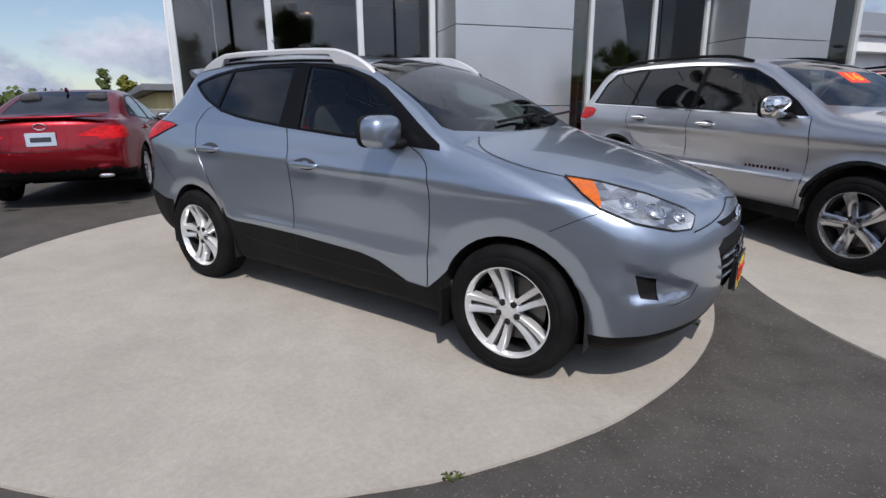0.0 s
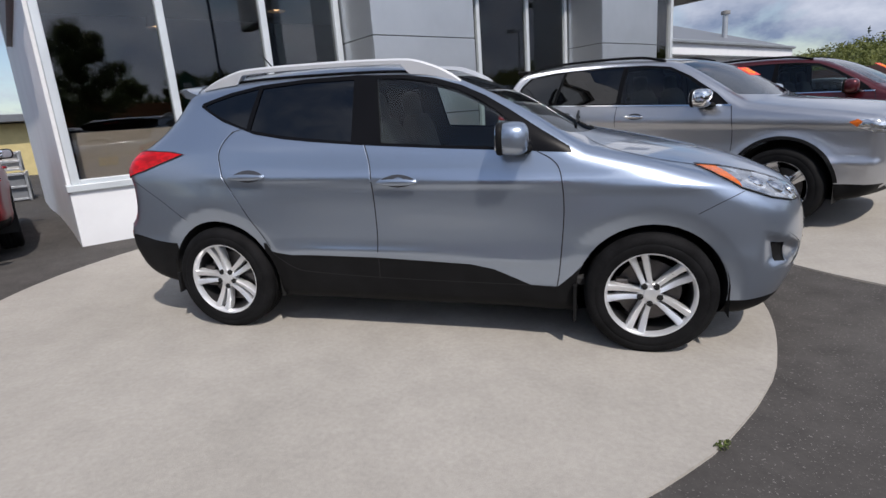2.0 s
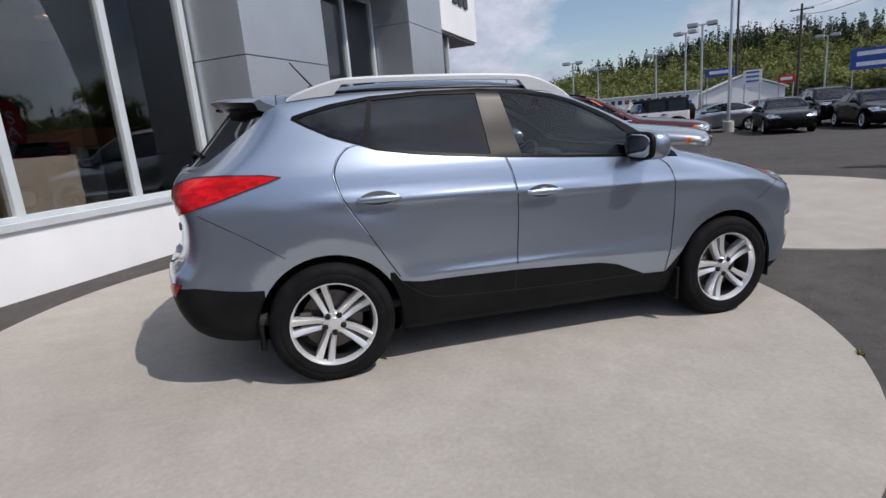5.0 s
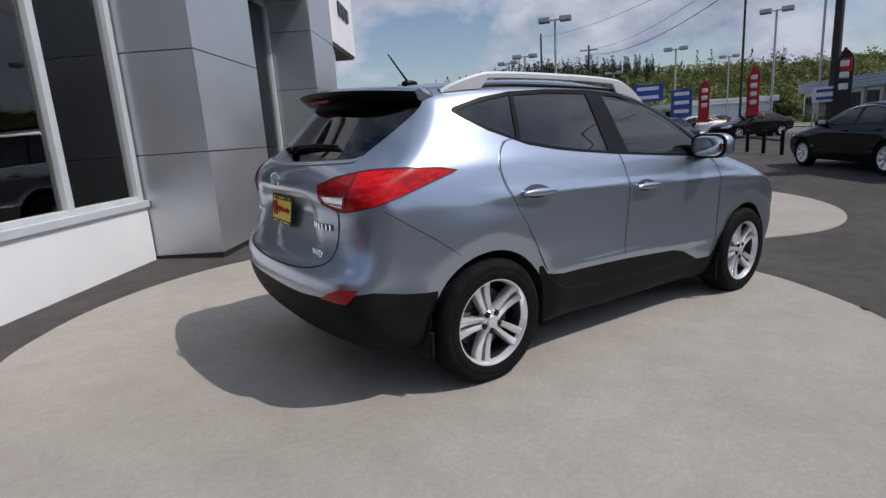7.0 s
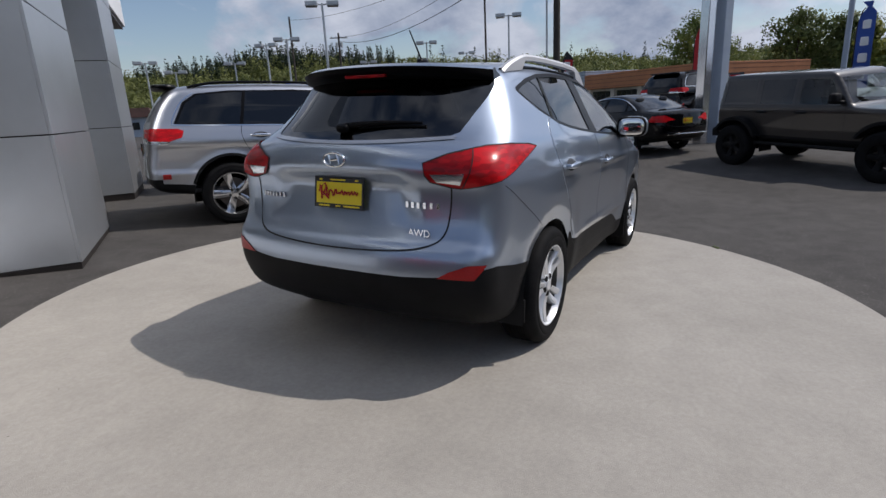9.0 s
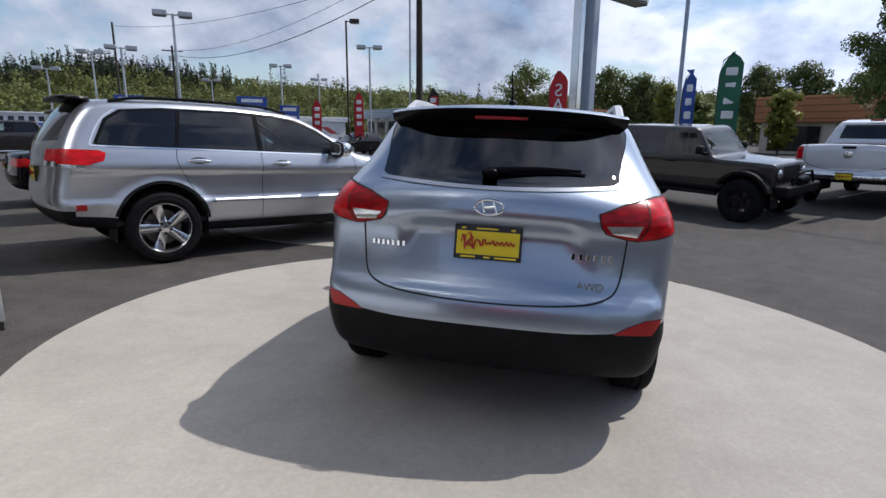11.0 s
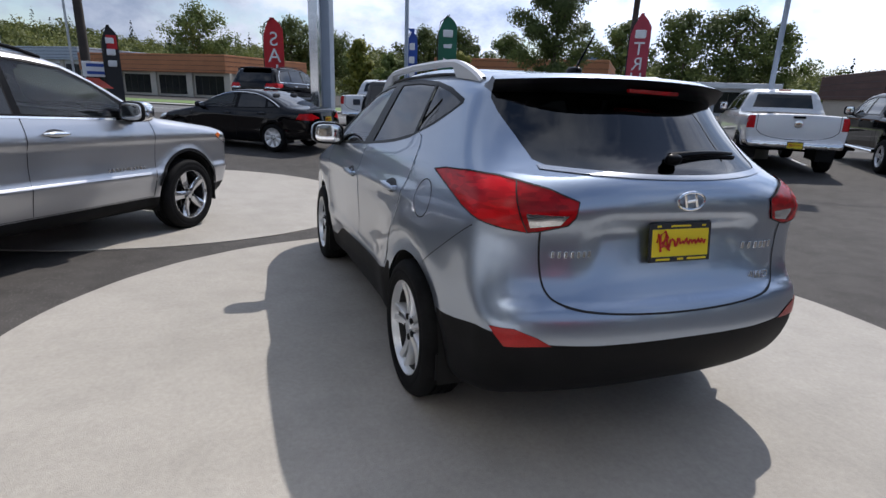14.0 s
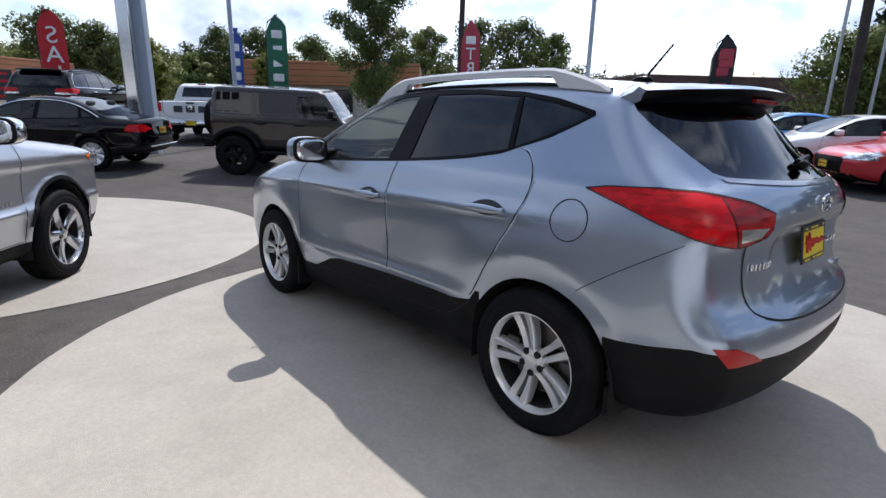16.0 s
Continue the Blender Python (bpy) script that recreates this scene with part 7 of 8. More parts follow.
# twin-post pylon sign
py = empty("pylon_sign", upright(13.2, -0.95, -36))
tagged(py, "tall twin-post metal pylon sign with a box on top", "sign")
part("post", b_box(0.28, 0.28, 8.2, -0.29, 0, -0.2, 0.02), M_POLISH, py, "mirror-bright metal post", m=None)
part("post", b_box(0.30, 0.30, 8.2, 0.15, -0.15, -0.2, 0.02), M_POLE_BLUE, py, "painted blue-grey post")
part("sign_box", b_box(3.2, 0.5, 1.9, 1.5, -0.1, 5.75, 0.04), M_WHITE, py)
part("sign_box_base", b_box(3.1, 0.46, 0.10, 1.5, -0.1, 5.645, 0.02), M_FRAME_D, py)


def feather_flag(x, y, top, facing, cloth, glyphs, w=0.62, h=2.9, label="", glyph_mat=None, mirrored_text=True, tip=None, grow=1.0):
    """A tall feather flag on a curved rod; glyphs: text or None for a plain bar, from top to bottom."""
    root = empty("feather_flag", upright(x, y, facing))
    tagged(root, label, "flag", "feather flags along the lot")
    part("rod", b_tube([(-w / 2 - 0.02, 0, -0.05), (-w / 2 - 0.02, 0, top - 0.7), (-w / 2 + 0.06, 0, top - 0.25), (0.05, 0, top)], 0.018, 8), M_CABLE, root)
    V, F, n = [], [], 16
    for i in range(n + 1):
        t = i / n
        z = top - h * t
        xl = -w / 2 + (0.0 if t > 0.22 else 0.30 * (1 - t / 0.22) ** 1.6)
        xr = w / 2 - (0.0 if t > 0.14 else 0.36 * (1 - t / 0.14) ** 1.8)
        wave = 0.035 * math.sin(5 * t + x)
        for s, yy in ((xl, wave - 0.01), (xr, wave + 0.03 * math.sin(9 * t)), (xr, wave + 0.03 * math.sin(9 * t) + 0.008), (xl, wave - 0.002)):
            V.append((s, yy, z))
    for i in range(n):
        for j in range(4):
            F.append((4 * i + j, 4 * i + (j + 1) % 4, 4 * i + 4 + (j + 1) % 4, 4 * i + 4 + j))
    F += [(0, 1, 2, 3), (4 * n + 3, 4 * n + 2, 4 * n + 1, 4 * n)]
    fl = mesh_ob("cloth", V, F, cloth, root, smooth=False)
    if tip is not None:
        part("cloth_tip", b_box(w * 0.62, 0.07, 0.55, 0.06, 0.0, top - 0.95, 0.01), tip, fl)
    k0 = 0.62 * grow
    for k, gph in enumerate(glyphs):
        z = top - k0 - 0.46 * grow * k
        if gph:
            m = pose(0.0, -0.075, z, 90, 0, 0) @ Matrix.Diagonal((-1.0 if mirrored_text else 1.0, 1, 1, 1))
            text_mesh("flag_letter", gph, 0.56 * grow, glyph_mat or M_INK_W, fl, m, depth=0.012)
        else:
            part("flag_mark", b_box(w * 0.55, 0.09, 0.26, 0, 0, z - 0.13, 0.05), glyph_mat or M_INK_W, fl)
    return root


feather_flag(21.3, -0.25, 4.25, -92, M_FLAG_R, ("S", "A", "L", "E"), 0.80, 3.6, "red feather flag with white letters on the lot edge", grow=1.4)
feather_flag(15.4, -5.8, 4.15, -108, M_FLAG_G, (None, None, None, None), 0.66, 2.9, "dark green feather flag with white marks")
feather_flag(16.3, -4.75, 3.70, -105, M_FLAG_B, (None, None, None, None), 0.40, 2.4, "narrow blue feather flag with white marks")
feather_flag(11.1, -10.7, 4.12, -128, M_FLAG_P, (None, "T", "R", "U", "C", "K"), 0.62, 3.3, "dark red feather flag with white letters")
feather_flag(23.9, 6.2, 3.75, -80, M_FLAG_K, (None, None, None), 0.60, 3.2, "black feather flag with a red tip", M_INK_W, tip=M_FLAG_R)
feather_flag(29.9, 12.6, 4.0, -68, M_FLAG_R, (None, None, None, None), 0.60, 3.2, "red feather flag with white marks")
feather_flag(30.8, 16.0, 3.6, -62, M_FLAG_R, (None, None, None), 0.60, 2.6, "red feather flag with white marks")
feather_flag(4.6, -15.2, 3.65, -155, M_FLAG_K, (None, None, None), 0.62, 3.0, "black feather flag with a red tip", M_FLAG_P, tip=M_FLAG_P)


def board_sign(x, y, w, h, z, facing, mat, label, bars=2, bar_mat=None, legs=True):
    root = empty("board_sign", upright(x, y, facing))
    tagged(root, label, "sign", "board signs")
    part("board", b_box(w, 0.08, h, 0, 0, z, 0.01), mat, root)
    for k in range(bars):
        part("lettering_bar", b_box(w * 0.7, 0.01, h / bars * 0.4, 0, -0.046, z + h * (k + 0.32) / bars, 0.0), bar_mat or M_INK_W, root)
    if legs:
        for s in (-0.42, 0.42):
            part("leg", b_tube([(s * w, 0.0, -0.2), (s * w, 0.0, z + 0.02)], 0.04, 8), M_STEEL, root)
    return root


board_sign(24.2, 6.9, 1.0, 0.62, 1.65, -75, M_WHITE, "small white direction sign on posts", 2, M_FLAG_B)
board_sign(36.5, 21.0, 1.5, 2.6, 0.9, -58, M_FLAG_B, "tall blue panel sign with white marks", 4)
board_sign(41.0, 27.0, 2.6, 1.5, 3.0, -55, M_FLAG_B, "blue sign board on posts", 2)
board_sign(30.9, 27.8, 1.15, 0.9, 2.6, -45, M_WHITE, "white panel sign with blue marks on posts", 3, M_FLAG_B)
board_sign(32.6, 26.6, 1.0, 0.5, 2.45, -46, M_FLAG_R, "small red sign with white marks", 1)
board_sign(31.5, 31.5, 2.0, 0.58, 3.45, -48, M_FLAG_B, "wide blue sign board on posts", 1)
board_sign(60.5, -0.5, 2.2, 2.6, 0.6, -90, M_INK_B, "dark roadside shop sign with coloured panels", 4, M_FLAG_R)
# low black rail by the lot entrance
for k in range(4):
    root = empty("bollard", upright(15.9 + 0.75 * k, 5.0 + 0.9 * k))
    tagged(root, "short black metal post of a low rail", "bollard", "low black rail posts")
    part("post", b_tube([(0, 0, -0.1), (0, 0, 0.75)], 0.06, 10), M_TRIM, root)
    part("cap", b_blob(0.13, 0.13, 0.06, 2), M_TRIM, root, m=pose(0, 0, 0.76), smooth=True)
ra = part("low_rail", b_tube([(15.9, 5.0, 0.45), (18.15, 7.7, 0.55)], 0.035, 8), M_TRIM, None)
tagged(ra, "black metal bar between short posts", "rail")

# ---- distant buildings ----
def shop_row(name, a0, a1, out, depth, h, band, wall_mat, band_mat, bays, label, base=0.0):
    """A long low shop building along the far side of the street."""
    x, y = street_pt(a0, out)
    L = a1 - a0
    root = empty(name, pose(x, y, base, 0, 0, 50))
    tagged(root, label, "building", "shop buildings across the street")
    part("wall", b_box(L, depth, h - band, L / 2, -depth / 2, 0, 0.02), wall_mat, root)
    part("fascia", b_box(L + 0.6, depth + 1.6, band, L / 2, -depth / 2, h - band, 0.04), band_mat, root)
    for k in range(4):
        part("fascia_groove", b_box(L + 0.62, depth + 1.62, 0.04, L / 2, -depth / 2, h - band + band * (k + 0.5) / 4, 0.0), M_FRAME_D if band_mat is not M_WHITE else M_FRAME, root)
    for k in range(bays):
        w = L / bays
        win = part("window", b_box(w * 0.74, 0.12, (h - band) * 0.78, w * (k + 0.5), 0.03, (h - band) * 0.10, 0.01), M_STOREFRONT, root)
        for d in (-0.25, 0.0, 0.25):
            part("mullion", b_box(0.07, 0.16, (h - band) * 0.78, w * (k + 0.5 + d * 0.74), 0.04, (h - band) * 0.10, 0.0), M_FRAME_D, win)
        part("pier", b_box(w * 0.16, 0.35, h - band, w * k + 0.02, 0.1, 0, 0.01), M_CREAM, root)
    return root


# the near face of these rows looks back at the lot
def face_lot(ob, a0, a1, out, base=0.0):
    x, y = street_pt(a0, out)
    ob.matrix_world = pose(x, y, base, 0, 0, 50)


face_lot(shop_row("shop_building", 0, 20.5, 0, 14, 4.5, 1.9, M_CREAM, M_ORANGE, 4, "low shop building with an orange-brown fascia"), 40.7, 61.2, 46.0)
face_lot(shop_row("shop_building", 0, 15.0, 0, 14, 4.5, 2.0, M_CREAM, M_ORANGE, 3, "low shop building with an orange-brown fascia"), 1.5, 16.5, 46.0)
face_lot(shop_row("shop_building", 0, 30.0, 0, 14, 4.2, 2.2, M_CREAM, M_BROWN, 5, "low building with a dark brown shingle roof edge"), -49.0, -19.0, 47.0)
face_lot(shop_row("showroom_building", 0, 20.0, 0, 16, 5.2, 1.5, M_WHITE, M_POLE_BLUE, 6, "grey and glass car showroom in the distance"), 63.0, 83.0, 47.0)
face_lot(shop_row("warehouse", 0, 46.0, 0, 12, 3.8, 0.8, M_WHITE, M_WHITE, 8, "long low white building behind the lot"), 82.0, 128.0, 30.0)
face_lot(shop_row("warehouse", 0, 13.0, 0, 9, 3.4, 0.6, M_WHITE, M_WHITE, 2, "low white storage building behind hedges"), -15.0, -2.0, 62.0)


def gable_shop(m, L, W, eave, ridge, label):
    root = empty("workshop_building", m)
    tagged(root, label, "building")
    part("wall", b_box(L, W, eave, 0, 0, -0.3, 0.02), M_WHITE, root)
    bm = bmesh.new()
    o = 0.5
    x0, x1, y0, y1, z0 = -L / 2 - o, L / 2 + o, -W / 2 - o, W / 2 + o, eave + 0.05
    v = [bm.verts.new(p) for p in ((x0, y0, z0), (x1, y0, z0), (x1, y1, z0), (x0, y1, z0), (x0 + W / 2, 0, ridge), (x1 - W / 2, 0, ridge))]
    for f in ((0, 1, 5, 4), (1, 2, 5), (2, 3, 4, 5), (3, 0, 4), (3, 2, 1, 0)):
        bm.faces.new([v[q] for q in f])
    part("roof", bm, M_ROOF_GREY, root)
    part("eave_fascia", b_box(L + 2 * o - 0.04, W + 2 * o - 0.04, 0.62, 0, 0, eave - 0.58, 0.02), M_WHITE, root)
    part("gutter", b_box(L + 2 * o, 0.14, 0.14, 0, y0 - 0.07, eave - 0.08, 0.03), M_STEEL, root)
    for k in range(6):
        w = L / 6
        # the last bay is open: a dark sheet paints its unlit inside
        d = part("garage_door_or_open_bay", b_box(w * 0.84, 0.08, eave - 0.9, -L / 2 + w * (k + 0.5), -W / 2 - 0.02, -0.1, 0.01), M_WHITE if k < 5 else M_SOFFIT, root)
        for j in range(1, 5):
            part("door_groove", b_box(w * 0.84, 0.012, 0.03, -L / 2 + w * (k + 0.5), -W / 2 - 0.062, j * (eave - 0.9) / 5, 0), M_SOFFIT, d)
        part("pier", b_box(w * 0.10, 0.2, eave - 0.6, -L / 2 + w * k + 0.2, -W / 2 - 0.08, -0.1, 0.01), M_WHITE, root)
    st = part("flue", b_tube([(L / 2 - 5.2, -W / 2 + 1.2, eave), (L / 2 - 5.2, -W / 2 + 1.2, eave + 1.9)], 0.15, 14), M_STEEL, root, smooth=True)
    part("flue_cap", b_lathe([(0.15, 0), (0.24, 0.02), (0.24, 0.18), (0.001, 0.24)], 14), M_SOFFIT, st, m=pose(L / 2 - 5.2, -W / 2 + 1.2, eave + 1.85))
    return root


gable_shop(pose(2.2, 28.85, 0.1, 0, 0, 55), 22.0, 10.0, 3.65, 5.65, "white workshop with garage doors, grey hipped roof and a flue")
# low buildings at the foot of the hill
fb = empty("body_shop_building", pose(35.7, 45.7, 0.0, 0, 0, -36))
tagged(fb, "low white body shop with a lettered wall and a blue banner", "building")
part("wall", b_box(9.6, 6.0, 3.1, 0, 3.0, -0.3, 0.03), M_WHITE, fb)
part("roof_edge", b_box(9.9, 6.3, 0.16, 0, 3.0, 2.8, 0.02), M_FRAME, fb)
for k in range(12):
    part("lettering_bar", b_box(0.42, 0.02, 0.42, -4.2 + 0.72 * k, -0.012, 2.15, 0.0), M_INK_B, fb)
part("banner", b_box(5.2, 0.04, 0.85, 1.6, -0.03, 1.15, 0.005), M_FLAG_B, fb, "blue banner")
part("banner_stripe", b_box(4.2, 0.02, 0.22, 1.6, -0.06, 1.5, 0.0), M_INK_W, fb)
fc = empty("gabled_building", pose(43.6, 41.2, 0.0, 0, 0, -36))
tagged(fc, "white building with a shallow gable beside the body shop", "building")
part("wall", b_prism([(-3.6, -0.3), (3.6, -0.3), (3.6, 2.5), (0, 3.9), (-3.6, 2.5)], 7.0), M_WHITE, fc)
part("roof", b_prism([(-3.9, 2.45), (0, 3.97), (3.9, 2.45), (3.9, 2.6), (0, 4.12), (-3.9, 2.6)], 7.4), M_FRAME, fc, m=pose(0, -0.2, 0))
fd = empty("long_low_building", pose(25.0, 52.5, 0.0, 0, 0, -36))
tagged(fd, "long low grey building with a brown roof", "building")
part("wall", b_box(11.0, 6.0, 2.2, 0, 3.0, -0.3, 0.03), M_POLE_BLUE, fd)
part("roof", b_prism([(-5.9, 1.85), (5.9, 1.85), (5.5, 2.75), (-5.5, 2.75)], 7.0), M_BROWN, fd, m=pose(0, -0.5, 0))
for k in range(4):
    part("window", b_box(1.2, 0.05, 0.7, -3.9 + 2.6 * k, -0.02, 0.7, 0.01), M_STOREFRONT, fd)
yb = empty("yellow_building", pose(-26.5, 12.5, 0.3, 0, 0, 67))
tagged(yb, "low pale yellow building with a flat overhanging roof", "building")
part("wall", b_box(16, 32.0, 2.75, 8, 16, -0.6, 0.02), M_YELLOW_WALL, yb)
part("roof", b_box(17.4, 33.4, 0.34, 8, 16, 2.20, 0.03), M_ROOF_GREY, yb)
part("downpipe", b_tube([(0.8, -0.07, -0.5), (0.8, -0.07, 2.2)], 0.06, 8), M_WHITE, yb)
# stacked goods against the yellow building
def wire_crate(x, y, z, w, h, mat, label):
    root = empty("storage_crate", upright(x, y, 50, z))
    tagged(root, label, "crate", "stacked goods outside")
    part("bin", b_box(w * 0.92, w * 0.92, h * 0.9, 0, 0, 0.04, 0.02), mat, root)
    for sx in (-1, 1):
        for sy in (-1, 1):
            part("post", b_box(0.06, 0.06, h, sx * w / 2, sy * w / 2, 0, 0.006), M_STEEL, root)
    for z_ in (0.05, h * 0.5, h - 0.05):
        part("rail", b_box(w, 0.04, 0.05, 0, -w / 2 - 0.03, z_ - 0.02, 0.004), M_STEEL, root)
for k, (x, y) in enumerate(((-13.3, 6.6), (-12.3, 7.6))):
    wire_crate(x, y, 0.0, 0.9, 0.72, M_ROOF_GREY, "grey wire crate filled with goods")
    wire_crate(x, y, 0.74, 0.8, 0.50, M_WALK, "pale wire crate stacked on another")
ct = empty("grey_container", pose(-20.3, 9.6, 0.30, 0, 0, 60))
tagged(ct, "dark grey storage container beside the yellow building", "container")
part("shell", b_box(3.2, 2.2, 1.55, 0, 0, -0.34, 0.03), M_SOFFIT, ct)
for k in range(9):
    part("rib", b_box(0.10, 0.06, 1.4, -1.4 + 0.35 * k, -1.12, -0.22, 0.01), M_SOFFIT, ct)

# ---- trees and woods ----
def leaf_quads(rng, centres, radii, count, size, flat=0.75, stray=0.5):
    """Small leaf clumps scattered through balls: (n, 5, 3), four corners and a soft outward normal."""
    k = rng.integers(0, len(centres), count)
    d = rng.normal(size=(count, 3)); d /= np.linalg.norm(d, axis=1, keepdims=True)
    r = rng.random(count) ** 0.45
    c = centres[k] + d * (radii[k] * r)[:, None] * np.array((1, 1, flat))
    n = d + stray * rng.normal(size=(count, 3)); n /= np.linalg.norm(n, axis=1, keepdims=True)
    n = np.where((n * d).sum(1, keepdims=True) < 0, -n, n)
    soft = d * 0.9 + (c - centres.mean(0)) / (np.linalg.norm(c - centres.mean(0), axis=1, keepdims=True) + 1e-6) * 0.9 + np.array((0, 0, 0.25)) + 0.45 * n
    soft /= np.linalg.norm(soft, axis=1, keepdims=True) + 1e-9
    u = np.cross(n, rng.normal(size=(count, 3))); u /= np.linalg.norm(u, axis=1, keepdims=True) + 1e-9
    v = np.cross(n, u)
    s = (size * (0.6 + 0.8 * rng.random(count)))[:, None]
    return np.stack([c - u * s - v * s * 0.6, c + u * s * 0.8 - v * s * 0.7, c + u * s + v * s * 0.6, c - u * s * 0.7 + v * s * 0.7, soft], 1)


def quads_mesh(name, q, mat, parent=None):
    V = q[:, :4].reshape(-1, 3)
    n = len(q)
    me = bpy.data.meshes.new(name)
    me.from_pydata(V.tolist(), [], np.arange(4 * n).reshape(n, 4).tolist())
    me.materials.append(mat)
    me.polygons.foreach_set("use_smooth", [True] * n)
    me.normals_split_custom_set_from_vertices(np.repeat(q[:, 4], 4, 0).tolist())
    ob = new(name, me)
    if parent is not None:
        ob.parent = parent
    return ob


def tree(x, y, h, crown_r, leaf_mat, seed, label, trunk_h=0.28, count=3800, size=0.10, spread=1.0, name="tree", columnar=False, group="trees"):
    rng = np.random.default_rng(seed)
    root = empty(name, upright(x, y))
    tagged(root, label, "tree", group)
    bm = b_tube([(0, 0, -0.1), (0.05, 0.03, h * 0.3), (0.0, 0.05, h * 0.6), (0.05, 0, h * 0.92)], 0.035 * h * 0.55, 10, 0.02)
    cs, rs = [], []
    for i in range(15):
        t = trunk_h + (0.95 - trunk_h) * (i + 0.5) / 15
        a = i * 2.4 + rng.random()
        L = crown_r * (0.55 + 0.5 * rng.random()) * (math.sin(math.pi * min(1, (t - trunk_h + 0.12) / (1.10 - trunk_h))) ** 0.7) * spread
        e = Vector((L * math.cos(a), L * math.sin(a), t * h + 0.15 * L + (0.3 * L if columnar else 0)))
        s = Vector((0, 0, (t - 0.10) * h))
        b_add(bm, b_tube([s, s.lerp(e, 0.5) + Vector((0, 0, 0.1)), e], 0.012 * h * 0.5, 6, 0.012))
        for q in (0.45, 0.75, 1.0):
            p = s.lerp(e, q)
            cs.append((p.x + 0.15 * rng.normal(), p.y + 0.15 * rng.normal(), p.z + 0.1 * rng.normal()))
            rs.append(crown_r * (0.22 + 0.20 * rng.random()))
    cs.append((0, 0, h * 0.93)); rs.append(crown_r * 0.28)
    part("trunk", bm, M_BARK, root, smooth=True)
    quads_mesh("crown", leaf_quads(rng, np.array(cs), np.array(rs), count, size), leaf_mat, root)
    return root


tree(23.5, -15.4, 8.2, 2.6, M_LEAF, 11, "dark broad-leaved tree by the street", 0.22, 26000, 0.052)
tree(40.5, -16.5, 4.6, 1.5, M_LEAF_Y, 12, "small yellow-green columnar tree", 0.12, 2000, 0.13, 0.6, columnar=True)
tree(46.5, -9.5, 5.8, 1.6, M_LEAF_Y, 13, "slim yellow-green columnar tree", 0.10, 2200, 0.14, 0.6, columnar=True)
tree(36.0, -9.5, 4.0, 1.3, M_LEAF_L, 14, "small light green tree", 0.15, 1800, 0.12, 0.7, columnar=True)
tree(3.6, -27.0, 4.8, 2.9, M_LEAF_L, 15, "round green street tree", 0.24, 16000, 0.06)
tree(-1.2, -29.0, 4.8, 2.8, M_LEAF_L, 16, "round green street tree", 0.24, 15000, 0.06)
tree(-65.8, 27.8, 6.7, 1.35, M_LEAF, 17, "tall dark columnar poplar", 0.05, 5000, 0.09, 0.55, columnar=True)
tree(-60.4, 27.5, 5.6, 1.3, M_LEAF_Y, 18, "yellow-green rounded conical tree", 0.08, 4000, 0.09, 0.7, columnar=True)
tree(-40.5, 23.5, 4.7, 1.8, M_LEAF_L, 19, "round green tree behind the yellow building", 0.1, 5000, 0.10)
for k, (b, d, h, r) in enumerate(((-38.0, 75, 10.5, 4.0), (-43.5, 78, 12.0, 5.0), (-47.5, 80, 12.5, 5.0), (-51.0, 84, 11.0, 4.5), (-18.5, 95, 11.5, 4.5), (-22.0, 92, 11.0, 4.5), (2.6, 95, 12.5, 6.0), (-5.5, 88, 11.0, 5.0), (-9.0, 86, 9.5, 4.5), (-27, 88, 10, 4.5))):
    tree(-4 + d * math.cos(radians(b)), 1 + d * math.sin(radians(b)), h, r, M_LEAF if k % 3 else M_LEAF_L, 30 + k, "tall airy broad-leaved tree in the distance", 0.28, 7000, 0.14, group="distant tall trees")

# dark trees on the far side of the lot, which the windows mirror
for k, (b, d, h, r) in enumerate(((-84, 40, 8.5, 3.2), (-93, 38, 10.0, 3.0), (-99, 36, 11.5, 3.0), (-104, 36, 9.5, 3.4), (-111, 40, 12.0, 3.2), (-118, 38, 9.0, 3.6), (-126, 42, 10.5, 3.4), (-135, 40, 8.5, 3.6), (-146, 44, 9.5, 3.4))):
    tree(d * math.cos(radians(b)), d * math.sin(radians(b)), h, r, M_CONIF, 80 + k, "tall dark tree at the edge of the lot", 0.12, 3000, 0.24, 0.8, group="dark trees at the lot edge")

# hedges and shrubs across the street
for k, (a, o, w) in enumerate(((47, 33.5, 1.6), (50, 33.8, 1.4), (53, 33.4, 1.6), (44.5, 34.0, 1.2), (57, 34, 1.5))):
    x, y = street_pt(a, o)
    rng = np.random.default_rng(60 + k)
    sh_ = quads_mesh("shrub", leaf_quads(rng, np.array([(x, y, 0.45), (x + 0.5, y + 0.5, 0.4), (x - 0.5, y - 0.5, 0.4)]), np.array([w * 0.6, w * 0.5, w * 0.5]), 500, 0.11), M_LEAF)
    tagged(sh_, "clipped dark green shrub on the verge", "shrub", "shrubs on the verge")

# wooded hills: ground that rises, with many trees on it
ELEV = {100: 2.0, 82: 2.4, 71: 2.9, 64: 3.6, 56: 4.3, 50: 4.7, 46: 5.7, 40: 5.6, 33: 5.0, 25: 4.9, 17: 4.5, 8: 4.0, 0: 4.0, -10: 3.9, -20: 4.2, -30: 4.2, -40: 3.9, -50: 3.4, -58: 3.0, -66: 2.2, -78: 2.2, -95: 1.8}
EB = sorted(ELEV)


def skyline(b):
    return float(np.interp(b, EB, [ELEV[k] for k in EB]))


def hill_z(b, d):
    top = math.tan(radians(skyline(b))) * 190 - 4.2
    return max(0.0, top) * float(sstep(100, 190, np.array(d))) - 0.4


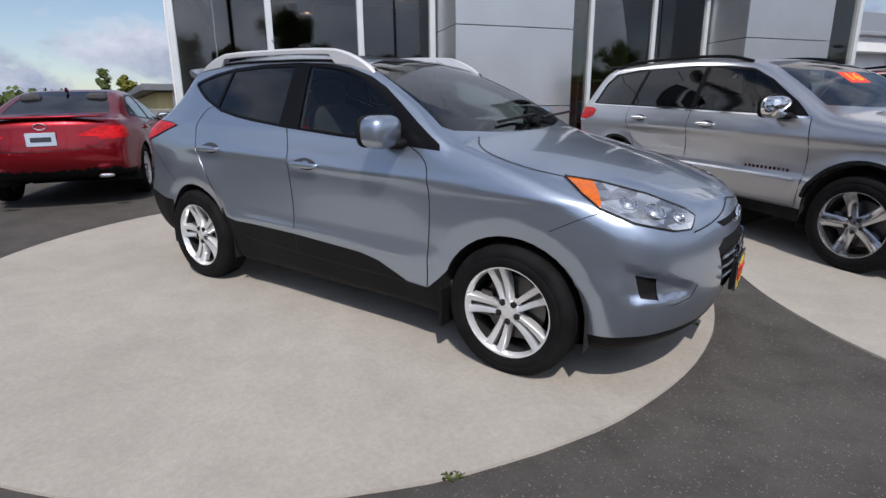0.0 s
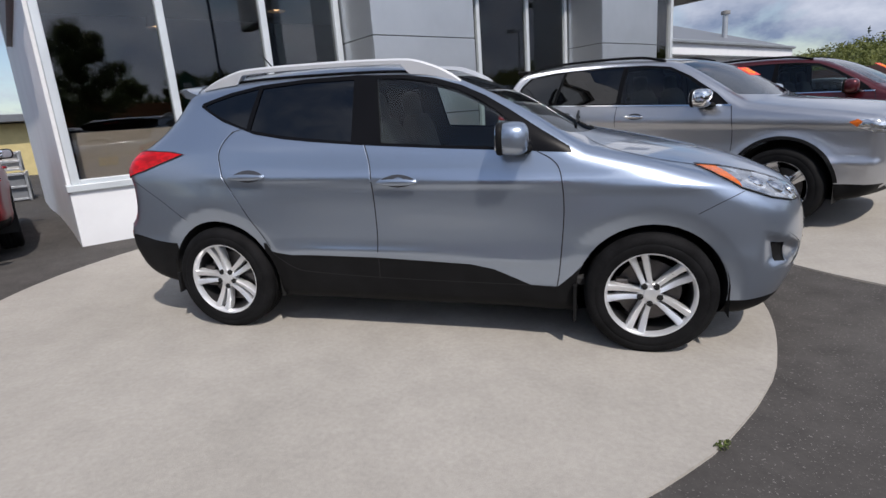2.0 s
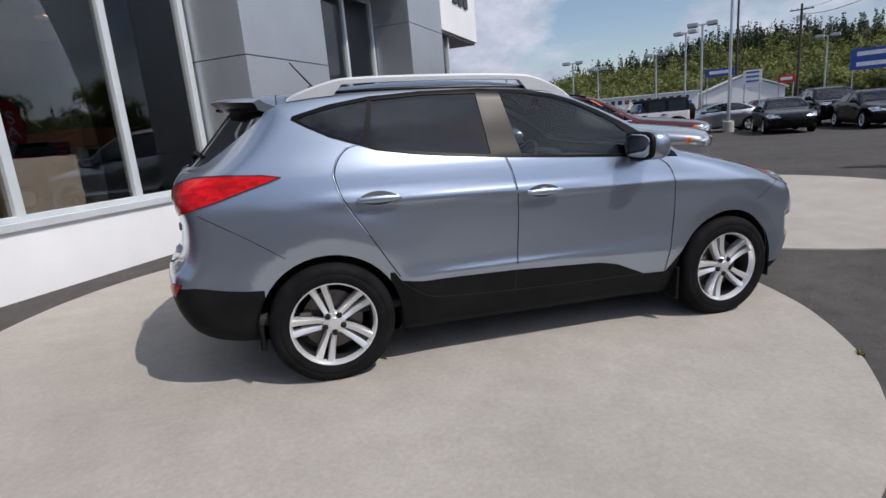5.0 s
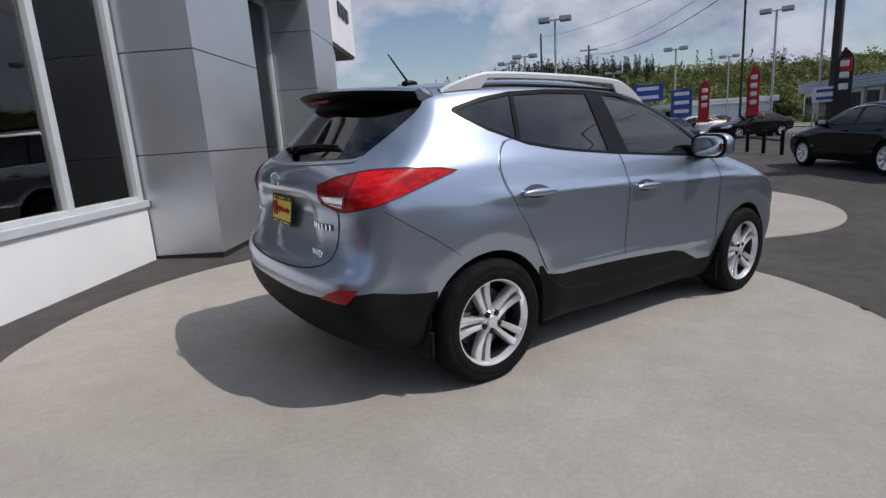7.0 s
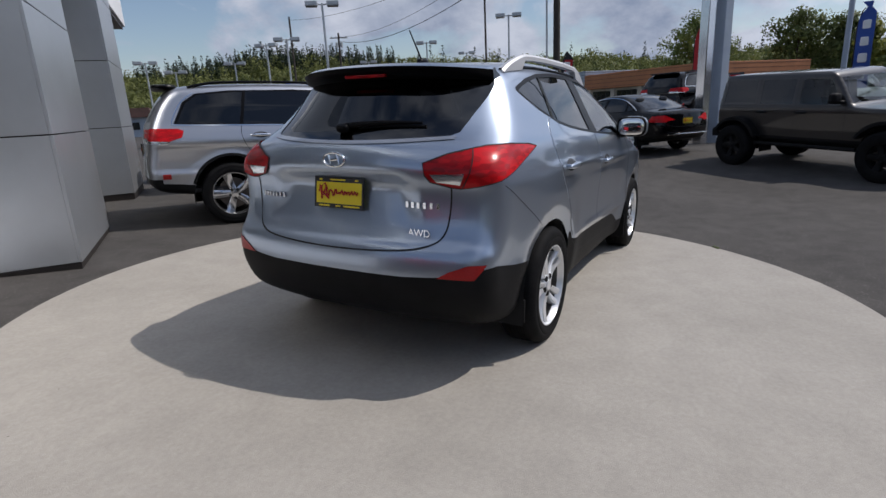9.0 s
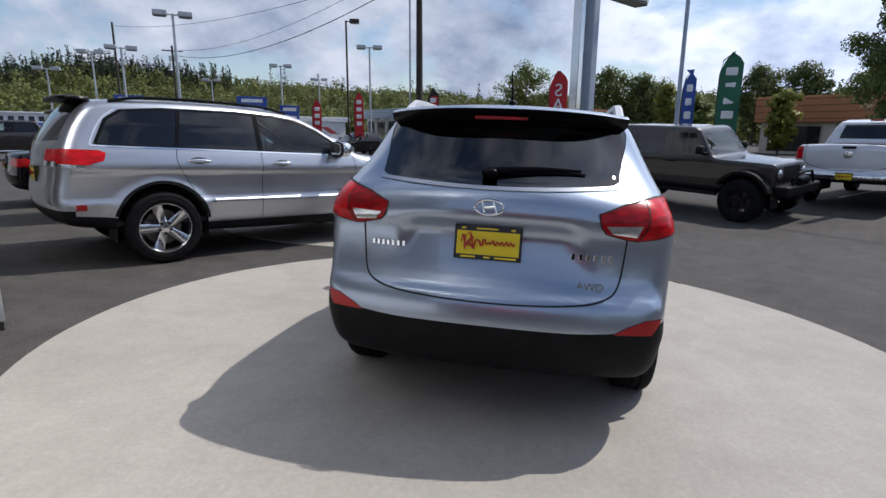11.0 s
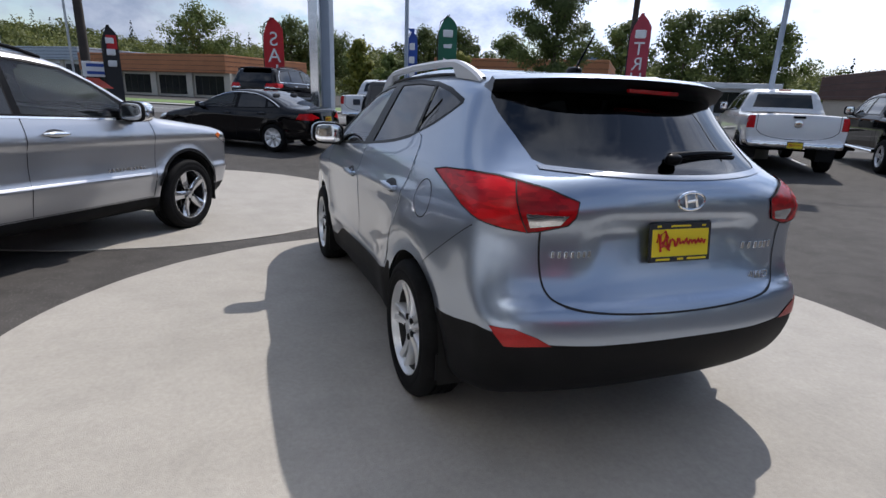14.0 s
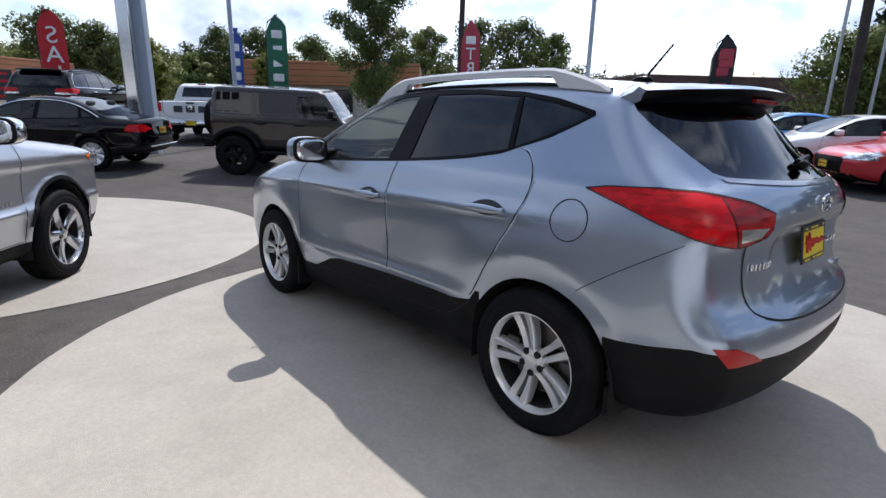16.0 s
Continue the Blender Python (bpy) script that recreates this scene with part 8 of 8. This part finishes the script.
V, F = [], []
bs = np.arange(-96, 101, 2.0)
ds = (95, 110, 130, 150, 170, 190, 230, 300)
for b in bs:
    for d in ds:
        V.append((-3 + d * math.cos(radians(b)), d * math.sin(radians(b)), hill_z(b, d)))
nd = len(ds)
for i in range(len(bs) - 1):
    for j in range(nd - 1):
        F.append((i * nd + j, i * nd + j + 1, (i + 1) * nd + j + 1, (i + 1) * nd + j))
tagged(mesh_ob("ground_hill", V, F, M_FOREST, smooth=True), "low green hill behind the town", kind="structure")


def far_wood(name, mat, seed, n, conif, b0, b1, d0, d1, label):
    rng = np.random.default_rng(seed)
    out = []
    for _ in range(n):
        b = b0 + (b1 - b0) * rng.random()
        d = d0 + (d1 - d0) * rng.random()
        z = hill_z(b, d)
        x, y = -3 + d * math.cos(radians(b)), d * math.sin(radians(b))
        if conif:
            h = 5.5 + 4.5 * rng.random()
            k = np.arange(16)
            c = np.stack([np.full(16, x), np.full(16, y), z + h * (0.06 + 0.060 * k)], 1)
            out.append(leaf_quads(rng, np.repeat(c, 17 - k, 0), np.repeat(h * (0.025 + 0.17 * (1 - k / 16)), 17 - k), 170, 0.20, 0.6, 0.3))
        else:
            h = 3.6 + 3.2 * rng.random()
            c = np.array((x, y, z + h * 0.5)) + rng.normal(size=(4, 3)) * np.array((h * 0.26, h * 0.26, h * 0.16))
            out.append(leaf_quads(rng, c, np.full(4, h * 0.30), 110, 0.24, 0.9, 0.3))
    ob = quads_mesh(name, np.concatenate(out), mat)
    return tagged(ob, label, "wood", kind="stuff")


far_wood("far_wood_conifers", M_CONIF, 1, 420, True, 33, 57, 158, 205, "dark conifer wood on the hill")
far_wood("far_wood_conifers_thin", M_CONIF, 2, 110, True, -95, 95, 150, 200, "scattered dark conifers on the hill")
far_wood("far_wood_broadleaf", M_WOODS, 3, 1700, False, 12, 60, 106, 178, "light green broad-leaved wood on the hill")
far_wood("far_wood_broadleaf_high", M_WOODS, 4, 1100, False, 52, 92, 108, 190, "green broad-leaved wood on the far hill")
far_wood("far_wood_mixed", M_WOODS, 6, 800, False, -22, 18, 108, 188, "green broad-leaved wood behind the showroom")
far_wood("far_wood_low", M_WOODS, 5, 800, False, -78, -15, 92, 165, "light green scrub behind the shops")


def west_wood(mat, seed, n, label):
    rng = np.random.default_rng(seed)
    out = []
    for _ in range(n):
        b = 140 + 60 * rng.random()
        d = 90 + 40 * rng.random()
        h = 3.5 + 3.5 * rng.random()
        c = np.array((d * math.cos(radians(b)), d * math.sin(radians(b)), h * 0.5)) + rng.normal(size=(5, 3)) * np.array((h * 0.2, h * 0.2, h * 0.15))
        out.append(leaf_quads(rng, c, np.full(5, h * 0.26), 90, 0.5, 0.9))
    tagged(quads_mesh("west_wood", np.concatenate(out), mat), label, "wood", kind="stuff")


west_wood(M_LEAF, 7, 150, "line of distant dark trees behind the yellow building")
# far ridge; the blue haze of distance is put into its colour
V, F = [], []
for i in range(61):
    b = radians(-40 + 120 * i / 60)
    h = 60 + 26 * noise.noise((i * 0.13, 1.5, 0)) + 10 * noise.noise((i * 0.5, 3.5, 0))
    for z in (-5.0, h):
        V.append((1100 * math.cos(b), 1100 * math.sin(b), z))
for i in range(60):
    F.append((2 * i, 2 * i + 1, 2 * i + 3, 2 * i + 2))
tagged(mesh_ob("backdrop_ridge", V, F, plain("haze_coloured_ridge", (0.16, 0.23, 0.33), 0.9, vary=0.1, scale=0.01, fine=0.05), smooth=True), "distant ridge coloured hazy blue", kind="structure")

# ---- small things on the pad and asphalt ----
rng = np.random.default_rng(77)
for k, (x, y) in enumerate(((1.515, -1.70), (1.54, -1.67), (2.02, 0.3))):
    gq = leaf_quads(rng, np.array([(x, y, ground_z(x, y) + 0.012)]), np.array([0.028]), 30, 0.007, 0.5)
    tagged(quads_mesh("weed_tuft", gq, M_LEAF_L), "small green weed tuft at the slab edge", "weed", "weeds at the slab edge", "stuff")
dots = []
for _ in range(26):
    a, r = rng.random() * 6.283, 2.9 * math.sqrt(rng.random())
    x, y = -0.82 + r * math.cos(a), 0.11 + r * math.sin(a)
    dots.append(leaf_quads(rng, np.array([(x, y, ground_z(x, y) + 0.010)]), np.array([0.003]), 2, 0.004, 0.3))
tagged(quads_mesh("grit", np.concatenate(dots), M_BARK), "scattered dark grit and leaf bits on the slab", "grit", kind="stuff")

hy = empty("fire_hydrant", upright(36.0, 9.3))
tagged(hy, "red fire hydrant by the utility pole", "hydrant")
part("barrel", b_lathe([(0.14, -0.4), (0.14, -0.35), (0.10, -0.32), (0.10, 0.25), (0.13, 0.27), (0.13, 0.31), (0.10, 0.38), (0.04, 0.44), (0.001, 0.45)], 16), M_FLAG_R, hy, smooth=True)
for s in (-1, 1):
    part("outlet", b_tube([(0, s * 0.08, 0.12), (0, s * 0.19, 0.12)], 0.05, 10), M_FLAG_R, hy)
